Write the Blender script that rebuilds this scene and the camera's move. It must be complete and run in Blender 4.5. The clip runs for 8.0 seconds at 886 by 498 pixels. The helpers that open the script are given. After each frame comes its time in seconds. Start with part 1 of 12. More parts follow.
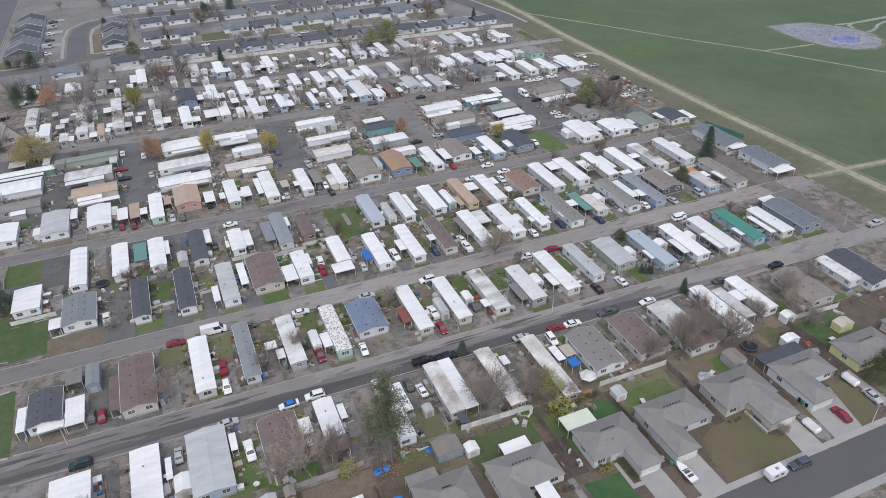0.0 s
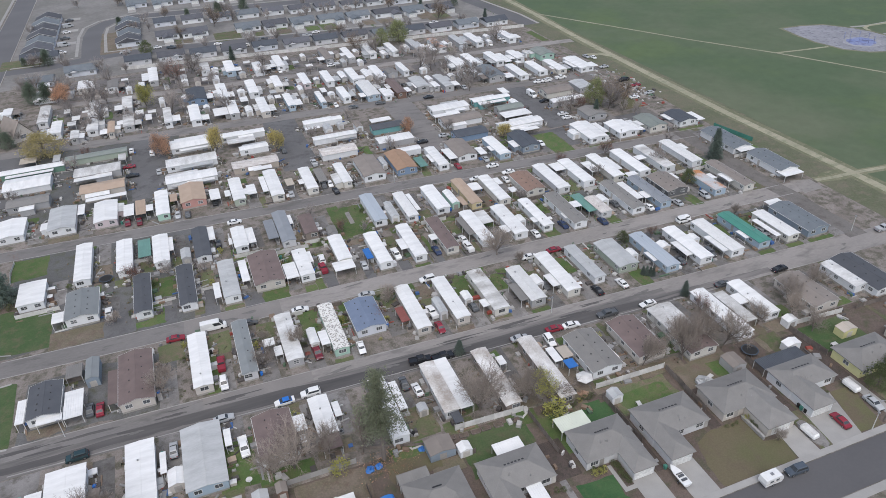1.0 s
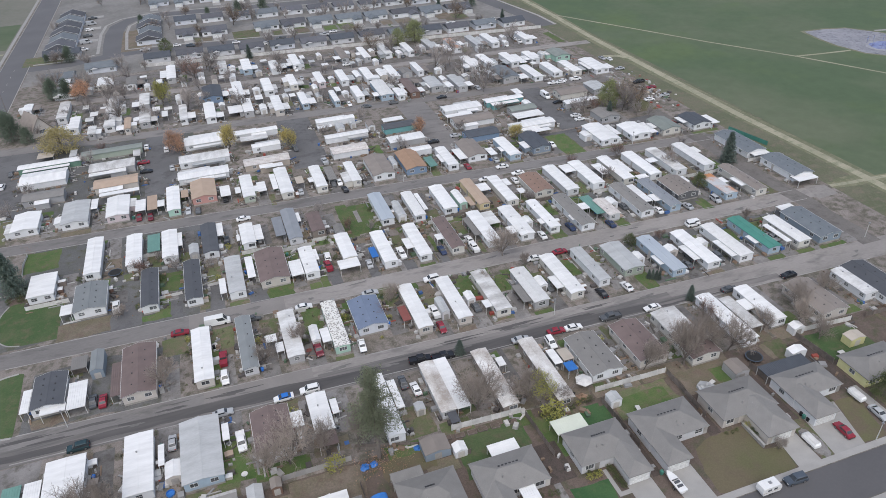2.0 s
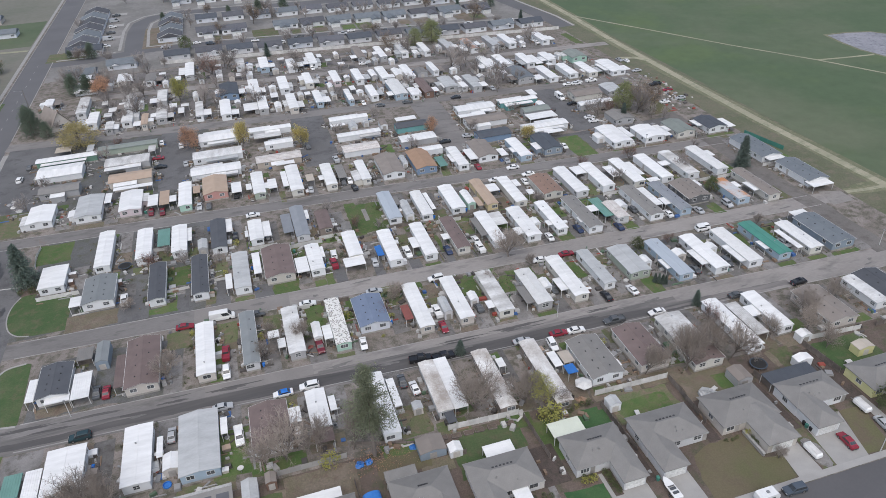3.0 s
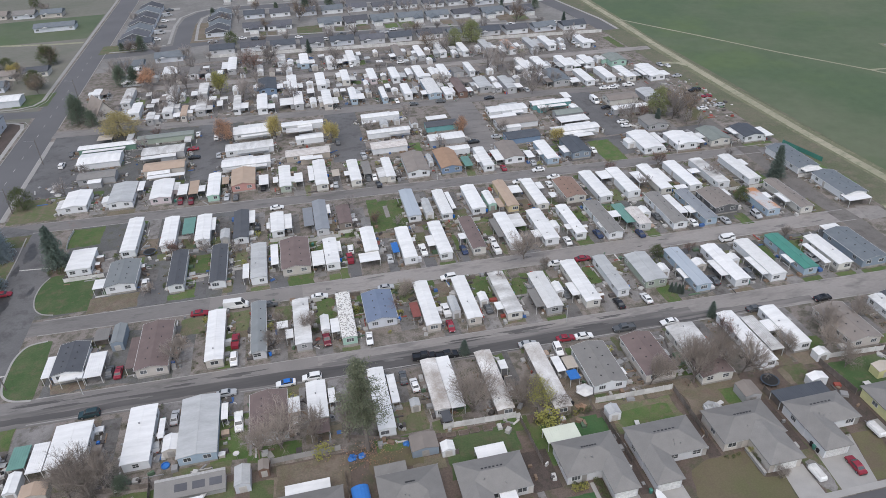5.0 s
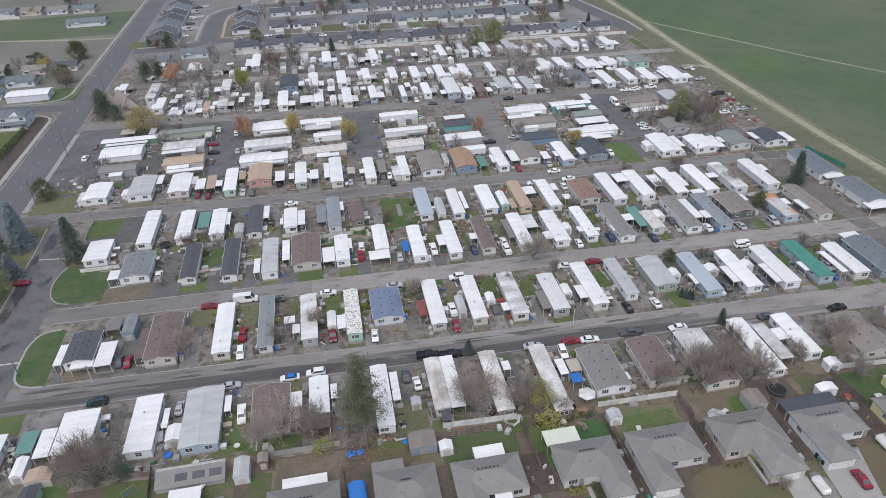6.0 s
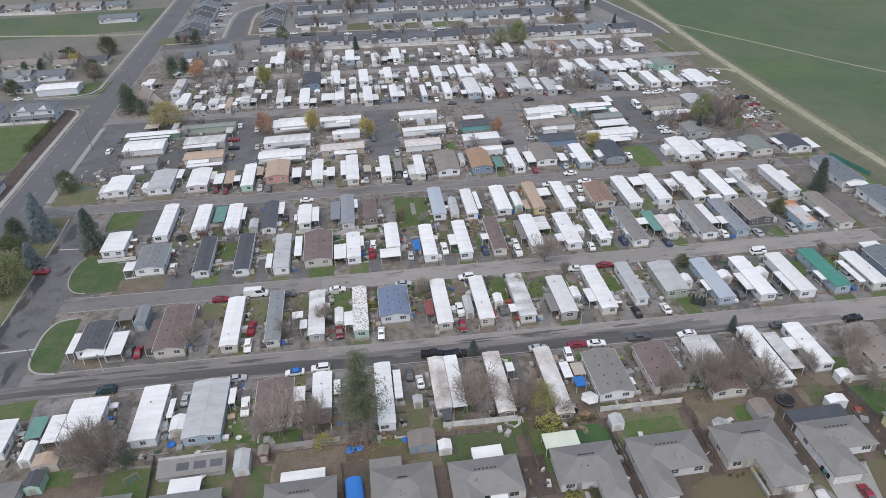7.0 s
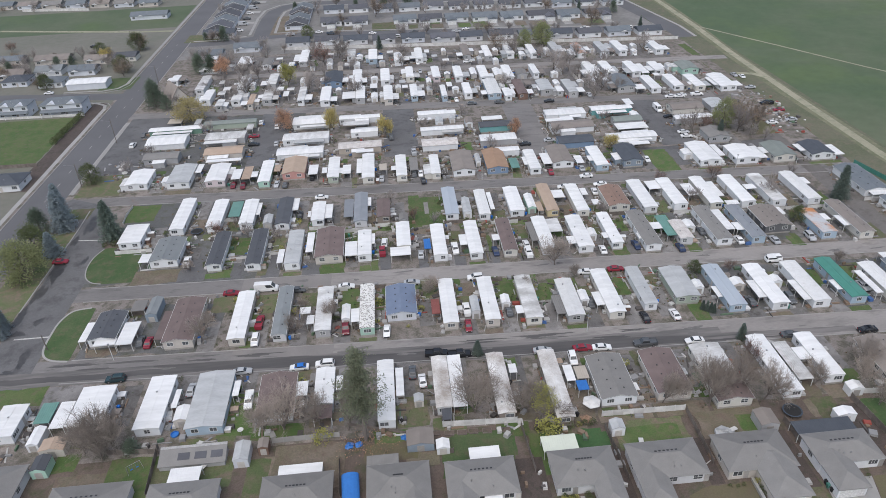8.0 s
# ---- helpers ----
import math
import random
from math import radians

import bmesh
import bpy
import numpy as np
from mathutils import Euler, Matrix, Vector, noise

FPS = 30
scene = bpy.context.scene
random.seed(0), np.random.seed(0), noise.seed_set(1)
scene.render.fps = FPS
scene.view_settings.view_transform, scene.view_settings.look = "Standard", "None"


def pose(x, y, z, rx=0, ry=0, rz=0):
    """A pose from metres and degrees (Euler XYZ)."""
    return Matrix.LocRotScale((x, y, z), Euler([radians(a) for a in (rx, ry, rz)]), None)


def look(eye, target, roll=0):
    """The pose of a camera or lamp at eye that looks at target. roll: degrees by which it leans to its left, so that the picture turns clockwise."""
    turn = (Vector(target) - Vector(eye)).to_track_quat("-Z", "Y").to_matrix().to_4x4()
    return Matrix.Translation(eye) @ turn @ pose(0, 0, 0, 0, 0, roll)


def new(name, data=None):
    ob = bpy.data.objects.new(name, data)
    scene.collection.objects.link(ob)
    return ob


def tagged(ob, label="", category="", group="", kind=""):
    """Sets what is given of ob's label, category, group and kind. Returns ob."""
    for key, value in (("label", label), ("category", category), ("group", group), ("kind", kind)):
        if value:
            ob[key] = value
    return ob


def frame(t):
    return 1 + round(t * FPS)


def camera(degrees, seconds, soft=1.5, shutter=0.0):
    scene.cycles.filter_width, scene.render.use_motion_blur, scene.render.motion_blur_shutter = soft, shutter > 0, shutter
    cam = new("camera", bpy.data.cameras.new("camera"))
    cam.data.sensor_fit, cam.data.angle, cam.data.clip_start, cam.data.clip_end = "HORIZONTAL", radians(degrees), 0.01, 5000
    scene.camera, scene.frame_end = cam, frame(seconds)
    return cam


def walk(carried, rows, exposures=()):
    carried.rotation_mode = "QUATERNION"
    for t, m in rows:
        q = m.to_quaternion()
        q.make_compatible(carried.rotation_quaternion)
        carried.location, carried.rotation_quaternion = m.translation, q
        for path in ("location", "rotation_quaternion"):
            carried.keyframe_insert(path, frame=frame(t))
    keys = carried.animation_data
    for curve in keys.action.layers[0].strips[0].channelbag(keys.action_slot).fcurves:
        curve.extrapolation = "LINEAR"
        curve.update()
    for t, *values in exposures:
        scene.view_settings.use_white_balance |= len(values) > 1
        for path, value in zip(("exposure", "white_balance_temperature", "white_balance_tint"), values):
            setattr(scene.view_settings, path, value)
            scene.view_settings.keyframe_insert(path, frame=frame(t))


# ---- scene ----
cam = camera(65.11, 8.0, soft=0.72)
walk(cam, [
    (0.0, look((-37.62, -118.19, 118.64), (-6.51, -40.49, 63.91), -2.16)),
    (0.5, look((-35.67, -119.08, 118.38), (-5.44, -40.97, 63.75), -2.27)),
    (1.0, look((-33.70, -119.91, 118.08), (-4.59, -41.31, 63.55), -2.30)),
    (1.5, look((-31.55, -120.79, 117.86), (-3.80, -41.63, 63.43), -2.36)),
    (3.0, look((-24.87, -123.07, 117.21), (-1.41, -42.36, 63.03), -2.47)),
    (3.5, look((-22.57, -123.80, 116.91), (-0.67, -42.58, 62.84), -2.50)),
    (4.0, look((-20.15, -124.54, 116.65), (0.09, -42.82, 62.68), -2.51)),
    (5.5, look((-12.85, -126.47, 116.05), (2.11, -43.45, 62.35), -2.60)),
    (6.0, look((-10.45, -126.98, 115.87), (2.62, -43.60, 62.24), -2.61)),
    (6.5, look((-8.06, -127.44, 115.71), (3.09, -43.72, 62.16), -2.61)),
    (7.0, look((-5.58, -127.85, 115.51), (3.64, -43.84, 62.05), -2.63)),
    (7.5, look((-3.04, -128.34, 115.33), (4.23, -44.07, 61.98), -2.61)),
    (8.0, look((-0.47, -128.66, 115.12), (4.86, -44.17, 61.89), -2.65)),
])

# ---- world, sun ----
world = bpy.data.worlds.new("overcast_sky")
scene.world = world
world.use_nodes = True
wn = world.node_tree
sky = wn.nodes.new("ShaderNodeTexSky")
sky.sky_type, sky.sun_disc = "NISHITA", False
sky.sun_elevation, sky.sun_rotation = radians(60), radians(200)
sky.air_density, sky.dust_density, sky.ozone_density = 1.0, 2.5, 1.0
veil = wn.nodes.new("ShaderNodeHueSaturation")
veil.inputs["Saturation"].default_value = 0.90
wn.links.new(sky.outputs[0], veil.inputs["Color"])
wn.links.new(veil.outputs[0], wn.nodes["Background"].inputs[0])
wn.nodes["Background"].inputs[1].default_value = 0.13

sun = bpy.data.lights.new("sun", "SUN")
sun.energy, sun.angle, sun.color = 1.5, radians(90), (1.0, 0.985, 0.975)
new("sun", sun).matrix_world = look((-40, -108, 200), (0, 0, 0))
scene.view_settings.exposure = 0.38


# ---- materials ----
def mat(name, base, other=None, scale=1.0, fine=8.0, rough=0.8, metal=0.0, bump=0.0, spread=0.5, tint=0.08, stretch=(1, 1, 1), fine_mix=0.35, wave=None, vary=0.0):
    """Two colours mixed by a broad and a fine noise, a small shift from object to object, and fine relief."""
    m = bpy.data.materials.new(name)
    m.use_nodes = True
    t = m.node_tree
    n, l = t.nodes, t.links
    b = n["Principled BSDF"]
    b.inputs["Roughness"].default_value, b.inputs["Metallic"].default_value = rough, metal
    other = other or tuple(c * 0.72 for c in base)
    co = n.new("ShaderNodeTexCoord")
    info = n.new("ShaderNodeObjectInfo")
    shift = n.new("ShaderNodeVectorMath")
    shift.operation = "MULTIPLY_ADD"
    l.new(info.outputs["Random"], shift.inputs[0])
    shift.inputs[1].default_value = (37.0, 53.0, 11.0)
    l.new(co.outputs["Object"], shift.inputs[2])
    mp = n.new("ShaderNodeMapping")
    mp.inputs["Scale"].default_value = stretch
    l.new(shift.outputs[0], mp.inputs[0])
    broad, small = n.new("ShaderNodeTexNoise"), n.new("ShaderNodeTexNoise")
    broad.inputs["Scale"].default_value, broad.inputs["Detail"].default_value = scale, 6
    small.inputs["Scale"].default_value, small.inputs["Detail"].default_value = fine, 4
    l.new(mp.outputs[0], broad.inputs["Vector"])
    l.new(mp.outputs[0], small.inputs["Vector"])
    mix = n.new("ShaderNodeMath")
    mix.operation = "MULTIPLY_ADD"
    l.new(small.outputs[0], mix.inputs[0])
    mix.inputs[1].default_value = fine_mix
    l.new(broad.outputs[0], mix.inputs[2])
    ramp = n.new("ShaderNodeMapRange")
    mid = 0.5 + 0.5 * fine_mix
    ramp.inputs["From Min"].default_value, ramp.inputs["From Max"].default_value = mid - spread * 0.35, mid + spread * 0.35
    soil = n.new("ShaderNodeMath")
    soil.operation = "MULTIPLY_ADD"
    l.new(info.outputs["Random"], soil.inputs[0])
    soil.inputs[1].default_value = vary
    l.new(mix.outputs[0], soil.inputs[2])
    ramp.inputs["From Min"].default_value += vary / 2
    ramp.inputs["From Max"].default_value += vary / 2
    l.new(soil.outputs[0], ramp.inputs["Value"])
    fac = ramp.outputs[0]
    if wave:
        w = n.new("ShaderNodeTexWave")
        w.bands_direction = "Y"
        w.inputs["Scale"].default_value, w.inputs["Distortion"].default_value = wave, 0.4
        l.new(co.outputs["Object"], w.inputs["Vector"])
        k = n.new("ShaderNodeMath")
        k.operation = "MULTIPLY"
        l.new(w.outputs["Fac"], k.inputs[0])
        l.new(fac, k.inputs[1])
        fac = k.outputs[0]
    col = n.new("ShaderNodeMixRGB")
    col.inputs[1].default_value, col.inputs[2].default_value = (*base, 1), (*other, 1)
    l.new(fac, col.inputs[0])
    hsv = n.new("ShaderNodeHueSaturation")
    val = n.new("ShaderNodeMapRange")
    val.inputs["To Min"].default_value, val.inputs["To Max"].default_value = 1 - tint, 1 + tint
    l.new(info.outputs["Random"], val.inputs["Value"])
    l.new(val.outputs[0], hsv.inputs["Value"])
    l.new(col.outputs[0], hsv.inputs["Color"])
    l.new(hsv.outputs[0], b.inputs["Base Color"])
    if bump:
        bp = n.new("ShaderNodeBump")
        bp.inputs["Strength"].default_value, bp.inputs["Distance"].default_value = bump, 0.05
        l.new(small.outputs[0], bp.inputs["Height"])
        l.new(bp.outputs[0], b.inputs["Normal"])
    return m


def patch_mat(name, base, second, third, big=0.12, mid=0.7, fine=5.0, amount=0.5, speckle=0.25, rough=0.95, tint=0.05, stretch=(1, 1, 1), bump=0.4):
    """Ground of two colours in broad drifts, broken by patches of a third, with a fine speckle."""
    m = bpy.data.materials.new(name)
    m.use_nodes = True
    n, l = m.node_tree.nodes, m.node_tree.links
    b = n["Principled BSDF"]
    b.inputs["Roughness"].default_value = rough
    co, info = n.new("ShaderNodeTexCoord"), n.new("ShaderNodeObjectInfo")
    shift = n.new("ShaderNodeVectorMath")
    shift.operation = "MULTIPLY_ADD"
    l.new(info.outputs["Random"], shift.inputs[0])
    shift.inputs[1].default_value = (41.0, 67.0, 13.0)
    l.new(co.outputs["Object"], shift.inputs[2])
    mp = n.new("ShaderNodeMapping")
    mp.inputs["Scale"].default_value = stretch
    l.new(shift.outputs[0], mp.inputs[0])

    def field(scale, detail, lo, hi, a=0.0, z=1.0):
        tex, span = n.new("ShaderNodeTexNoise"), n.new("ShaderNodeMapRange")
        tex.inputs["Scale"].default_value, tex.inputs["Detail"].default_value, tex.inputs["Roughness"].default_value = scale, detail, 0.62
        l.new(mp.outputs[0], tex.inputs["Vector"])
        l.new(tex.outputs[0], span.inputs["Value"])
        for key, value in (("From Min", lo), ("From Max", hi), ("To Min", a), ("To Max", z)):
            span.inputs[key].default_value = value
        return span.outputs[0], tex.outputs[0]

    drift, _ = field(big, 6, 0.40, 0.60)
    patch, _ = field(mid, 6, 0.68 - 0.4 * amount, 0.84 - 0.4 * amount)
    grain, height = field(fine, 4, 0.25, 0.75, 1 - speckle, 1 + speckle)
    one, two = n.new("ShaderNodeMixRGB"), n.new("ShaderNodeMixRGB")
    one.inputs[1].default_value, one.inputs[2].default_value, two.inputs[2].default_value = (*base, 1), (*second, 1), (*third, 1)
    l.new(drift, one.inputs[0])
    l.new(patch, two.inputs[0])
    l.new(one.outputs[0], two.inputs[1])
    own = n.new("ShaderNodeMapRange")
    own.inputs["To Min"].default_value, own.inputs["To Max"].default_value = 1 - tint, 1 + tint
    l.new(info.outputs["Random"], own.inputs["Value"])
    val = n.new("ShaderNodeMath")
    val.operation = "MULTIPLY"
    l.new(grain, val.inputs[0])
    l.new(own.outputs[0], val.inputs[1])
    hsv = n.new("ShaderNodeHueSaturation")
    l.new(val.outputs[0], hsv.inputs["Value"])
    l.new(two.outputs[0], hsv.inputs["Color"])
    l.new(hsv.outputs[0], b.inputs["Base Color"])
    bp = n.new("ShaderNodeBump")
    bp.inputs["Strength"].default_value, bp.inputs["Distance"].default_value = bump, 0.05
    l.new(height, bp.inputs["Height"])
    l.new(bp.outputs[0], b.inputs["Normal"])
    return m


def tab_mat(name, light, dark, width, row):
    """Roof sheets in short tabs laid in rows, some of them bare and some still pale."""
    m = bpy.data.materials.new(name)
    m.use_nodes = True
    n, l = m.node_tree.nodes, m.node_tree.links
    co, noise, brick, mask = n.new("ShaderNodeTexCoord"), n.new("ShaderNodeTexNoise"), n.new("ShaderNodeTexBrick"), n.new("ShaderNodeMapRange")
    warp = n.new("ShaderNodeMixRGB")
    warp.inputs[0].default_value = 0.03
    l.new(co.outputs["Object"], warp.inputs[1])
    l.new(noise.outputs["Color"], warp.inputs[2])
    noise.inputs["Scale"].default_value, noise.inputs["Detail"].default_value = 1.6, 5
    l.new(co.outputs["Object"], noise.inputs["Vector"])
    brick.inputs["Scale"].default_value = 1.0
    brick.inputs["Brick Width"].default_value, brick.inputs["Row Height"].default_value = width, row
    brick.inputs["Mortar Size"].default_value = 0.035
    brick.inputs["Color1"].default_value, brick.inputs["Color2"].default_value, brick.inputs["Mortar"].default_value = (0, 0, 0, 1), (1, 1, 1, 1), (0.15, 0.15, 0.15, 1)
    l.new(warp.outputs[0], brick.inputs["Vector"])
    both = n.new("ShaderNodeMath")
    both.operation = "MULTIPLY_ADD"
    l.new(noise.outputs["Fac"], both.inputs[0])
    both.inputs[1].default_value = 1.1
    l.new(brick.outputs["Color"], both.inputs[2])
    mask.inputs["From Min"].default_value, mask.inputs["From Max"].default_value = 1.05, 1.35
    l.new(both.outputs[0], mask.inputs["Value"])
    col = n.new("ShaderNodeMixRGB")
    col.inputs[1].default_value, col.inputs[2].default_value = (*light, 1), (*dark, 1)
    l.new(mask.outputs[0], col.inputs[0])
    l.new(col.outputs[0], n["Principled BSDF"].inputs["Base Color"])
    n["Principled BSDF"].inputs["Roughness"].default_value = 0.75
    return m


ROOF = {
    "white": mat("roof_white", (0.775, 0.772, 0.762), (0.58, 0.578, 0.568), 0.55, 2.6, 0.5, spread=0.9, tint=0.05, stretch=(0.28, 1.1, 1), vary=0.40),
    "patchy": mat("roof_patchy", (0.68, 0.68, 0.67), (0.34, 0.33, 0.315), 0.40, 2.4, 0.6, spread=0.7, stretch=(0.40, 0.9, 1), vary=0.25),
    "stained": mat("roof_stained", (0.70, 0.69, 0.67), (0.34, 0.30, 0.265), 0.28, 3.0, 0.55, bump=0.1, spread=0.62, tint=0.05, fine_mix=0.4),
    "ribbed": mat("roof_ribbed", (0.66, 0.66, 0.65), (0.40, 0.39, 0.37), 0.6, 4, 0.55, spread=1.0, wave=1.2),
    "striped": mat("roof_striped", (0.62, 0.60, 0.57), (0.12, 0.05, 0.03), 0.5, 3, 0.6, spread=1.0, wave=0.9),
    "speckled": tab_mat("roof_speckled", (0.64, 0.63, 0.60), (0.20, 0.185, 0.165), 0.40, 0.34),
    "rust": mat("roof_rust", (0.42, 0.43, 0.44), (0.42, 0.19, 0.08), 0.22, 3, 0.7, spread=0.35),
    "lightgrey": mat("roof_lightgrey", (0.46, 0.47, 0.47), (0.33, 0.335, 0.335), 0.5, 4, 0.6, spread=0.8, stretch=(0.3, 1.0, 1), vary=0.2),
    "icegrey": mat("roof_icegrey", (0.42, 0.46, 0.50), (0.34, 0.38, 0.43), 0.4, 5, 0.5, spread=0.9, stretch=(1, 0.3, 1)),
    "grey": mat("roof_grey", (0.210, 0.203, 0.193), (0.168, 0.162, 0.154), 0.5, 5, 0.85, bump=0.4, spread=0.9, fine_mix=0.7),
    "taupe": mat("roof_taupe", (0.235, 0.208, 0.188), (0.18, 0.158, 0.142), 0.4, 9, 0.85, bump=0.3, spread=0.9),
    "brown": mat("roof_brown", (0.172, 0.130, 0.122), (0.122, 0.092, 0.087), 0.4, 9, 0.85, bump=0.3, spread=0.9),
    "rustbrown": mat("roof_rustbrown", (0.25, 0.168, 0.132), (0.19, 0.125, 0.098), 0.4, 9, 0.85, bump=0.3, spread=0.9),
    "orange": mat("roof_orange", (0.335, 0.222, 0.152), (0.27, 0.175, 0.115), 0.4, 9, 0.85, bump=0.3, spread=0.9),
    "thatch": mat("roof_weathered", (0.285, 0.250, 0.225), (0.215, 0.188, 0.168), 0.4, 9, 0.85, bump=0.3, spread=0.9),
    "tan": mat("roof_tan", (0.40, 0.31, 0.24), (0.33, 0.25, 0.19), 0.4, 9, 0.85, bump=0.3, spread=0.9),
    "beige": mat("roof_beige", (0.46, 0.41, 0.35), (0.37, 0.33, 0.28), 0.4, 9, 0.85, spread=0.9),
    "charcoal": mat("roof_charcoal", (0.082, 0.087, 0.098), (0.062, 0.066, 0.075), 0.4, 9, 0.8, bump=0.3, spread=0.9),
    "darkslate": mat("roof_darkslate", (0.075, 0.085, 0.10), (0.055, 0.062, 0.075), 0.4, 9, 0.8, bump=0.3, spread=0.9),
    "slate": mat("roof_slate", (0.15, 0.17, 0.185), (0.11, 0.125, 0.14), 0.4, 9, 0.8, bump=0.3, spread=0.9),
    "bluegrey": mat("roof_bluegrey", (0.205, 0.22, 0.225), (0.165, 0.18, 0.185), 0.4, 9, 0.8, bump=0.3, spread=0.9),
    "greyblue": mat("roof_greyblue", (0.23, 0.245, 0.265), (0.185, 0.20, 0.22), 0.4, 9, 0.8, bump=0.3, spread=0.9),
    "blue": mat("roof_blue", (0.160, 0.200, 0.280), (0.122, 0.155, 0.220), 0.4, 9, 0.8, bump=0.3, spread=0.9),
    "mint": mat("roof_mint", (0.140, 0.270, 0.230), (0.105, 0.210, 0.180), 0.4, 5, 0.5, spread=0.9),
    "green": mat("roof_green", (0.068, 0.232, 0.182), (0.052, 0.182, 0.142), 0.4, 5, 0.5, spread=0.9),
    "sage": mat("roof_sage", (0.22, 0.245, 0.225), (0.165, 0.185, 0.17), 0.4, 9, 0.8, spread=0.9),
    "red": mat("roof_red", (0.26, 0.09, 0.075), (0.19, 0.06, 0.05), 0.4, 5, 0.7, spread=0.9),
    "ashgrey": mat("roof_ashgrey", (0.100, 0.102, 0.114), (0.072, 0.074, 0.084), 0.4, 6, 0.8, bump=0.3, spread=0.9, tint=0.22),
    "palegreen": mat("roof_palegreen", (0.560, 0.590, 0.500), (0.480, 0.505, 0.430), 0.4, 4, 0.6, spread=0.9),
    "tarp": mat("blue_tarp", (0.035, 0.17, 0.48), (0.03, 0.13, 0.38), 1.5, 6, 0.45, bump=0.4, spread=0.9),
}
WALL = {
    "white": (0.71, 0.72, 0.73), "beige": (0.54, 0.50, 0.455), "cream": (0.61, 0.59, 0.54), "tan": (0.43, 0.375, 0.32),
    "lightgrey": (0.58, 0.58, 0.59), "grey": (0.38, 0.38, 0.385), "darkgrey": (0.12, 0.12, 0.125), "palegrey": (0.60, 0.62, 0.66),
    "lightblue": (0.36, 0.45, 0.53), "blue": (0.19, 0.27, 0.38), "bluegrey": (0.24, 0.29, 0.34), "mint": (0.38, 0.56, 0.47),
    "sage": (0.36, 0.41, 0.34), "salmon": (0.50, 0.27, 0.24), "pinkwhite": (0.58, 0.50, 0.51), "brown": (0.17, 0.105, 0.08),
    "taupe": (0.25, 0.21, 0.18), "yellow": (0.60, 0.50, 0.30), "teal": (0.16, 0.36, 0.36), "greenwall": (0.14, 0.25, 0.19), "lemon": (0.66, 0.63, 0.33),
}
WALLM = {k: mat("siding_" + k, v, tuple(c * 0.82 for c in v), 0.6, 6, 0.7, spread=1.0, tint=0.05) for k, v in WALL.items()}
GLASS = mat("window_glass", (0.060, 0.066, 0.074), (0.135, 0.140, 0.146), 0.9, 4, 0.12, tint=0.45)
CARGLASS = mat("car_glass", (0.035, 0.04, 0.045), (0.06, 0.065, 0.07), 2, 6, 0.1, tint=0.3)
GUTTER = mat("gutter_metal", (0.34, 0.335, 0.325), None, 2, 8, 0.5)
FRAME = mat("window_trim", (0.72, 0.72, 0.70), None, 2, 8, 0.5)
SKIRT = mat("skirting", (0.36, 0.34, 0.31), (0.26, 0.245, 0.22), 1, 6, 0.8)
DOORM = mat("door_paint", (0.42, 0.40, 0.37), (0.34, 0.32, 0.30), 1, 6, 0.6, tint=0.35)
METAL = mat("galvanised", (0.38, 0.38, 0.38), None, 2, 9, 0.45, 0.6)
DARKMETAL = mat("dark_metal", (0.06, 0.06, 0.062), None, 2, 9, 0.5, 0.4)
POST = mat("post_paint", (0.60, 0.60, 0.58), None, 1, 8, 0.6)
WOOD = mat("fence_wood", (0.188, 0.160, 0.140), (0.120, 0.102, 0.090), 0.8, 9, 0.9, bump=0.4, tint=0.2)
VINYL = mat("fence_white", (0.62, 0.61, 0.59), (0.46, 0.45, 0.43), 0.5, 5, 0.7, tint=0.08)
CONCRETE = mat("concrete", (0.335, 0.326, 0.310), (0.262, 0.254, 0.242), 0.35, 6, 0.9, bump=0.2, spread=0.9)
ASPHALT = patch_mat("asphalt", (0.262, 0.243, 0.228), (0.222, 0.206, 0.193), (0.165, 0.154, 0.146), 0.06, 0.30, 2.5, 0.42, 0.10, 0.9, 0.03, (0.35, 1, 1), 0.3)
LOOPASPHALT = patch_mat("asphalt_loop", (0.128, 0.126, 0.127), (0.105, 0.103, 0.104), (0.078, 0.076, 0.077), 0.06, 0.22, 2.2, 0.42, 0.12, 0.9, 0.03, (1, 1, 1), 0.3)
DARKASPHALT = mat("asphalt_dark", (0.060, 0.057, 0.056), (0.100, 0.094, 0.090), 0.40, 1.6, 0.8, bump=0.3, spread=0.7, tint=0.05, stretch=(0.10, 1, 1), fine_mix=0.25)
DAMP = mat("asphalt_damp", (0.225, 0.208, 0.195), (0.085, 0.081, 0.079), 0.45, 1.8, 0.85, bump=0.3, spread=0.75, tint=0.03, stretch=(0.07, 1, 1))
MIDASPHALT = patch_mat("asphalt_worn", (0.195, 0.184, 0.176), (0.158, 0.149, 0.143), (0.120, 0.113, 0.108), 0.06, 0.30, 2.5, 0.42, 0.10, 0.9, 0.03, (0.35, 1, 1), 0.3)
BLENDASPHALT = mat("asphalt_mended", (0.228, 0.212, 0.200), (0.168, 0.157, 0.149), 0.10, 2.0, 0.9, bump=0.3, spread=0.8, tint=0.02)
RESROAD = mat("asphalt_residential", (0.100, 0.097, 0.100), (0.078, 0.076, 0.079), 0.08, 2.0, 0.9, bump=0.3, spread=0.9)
MAINROAD = mat("asphalt_main", (0.124, 0.122, 0.126), (0.096, 0.095, 0.099), 0.06, 2.0, 0.9, bump=0.3, spread=0.9, tint=0.02)
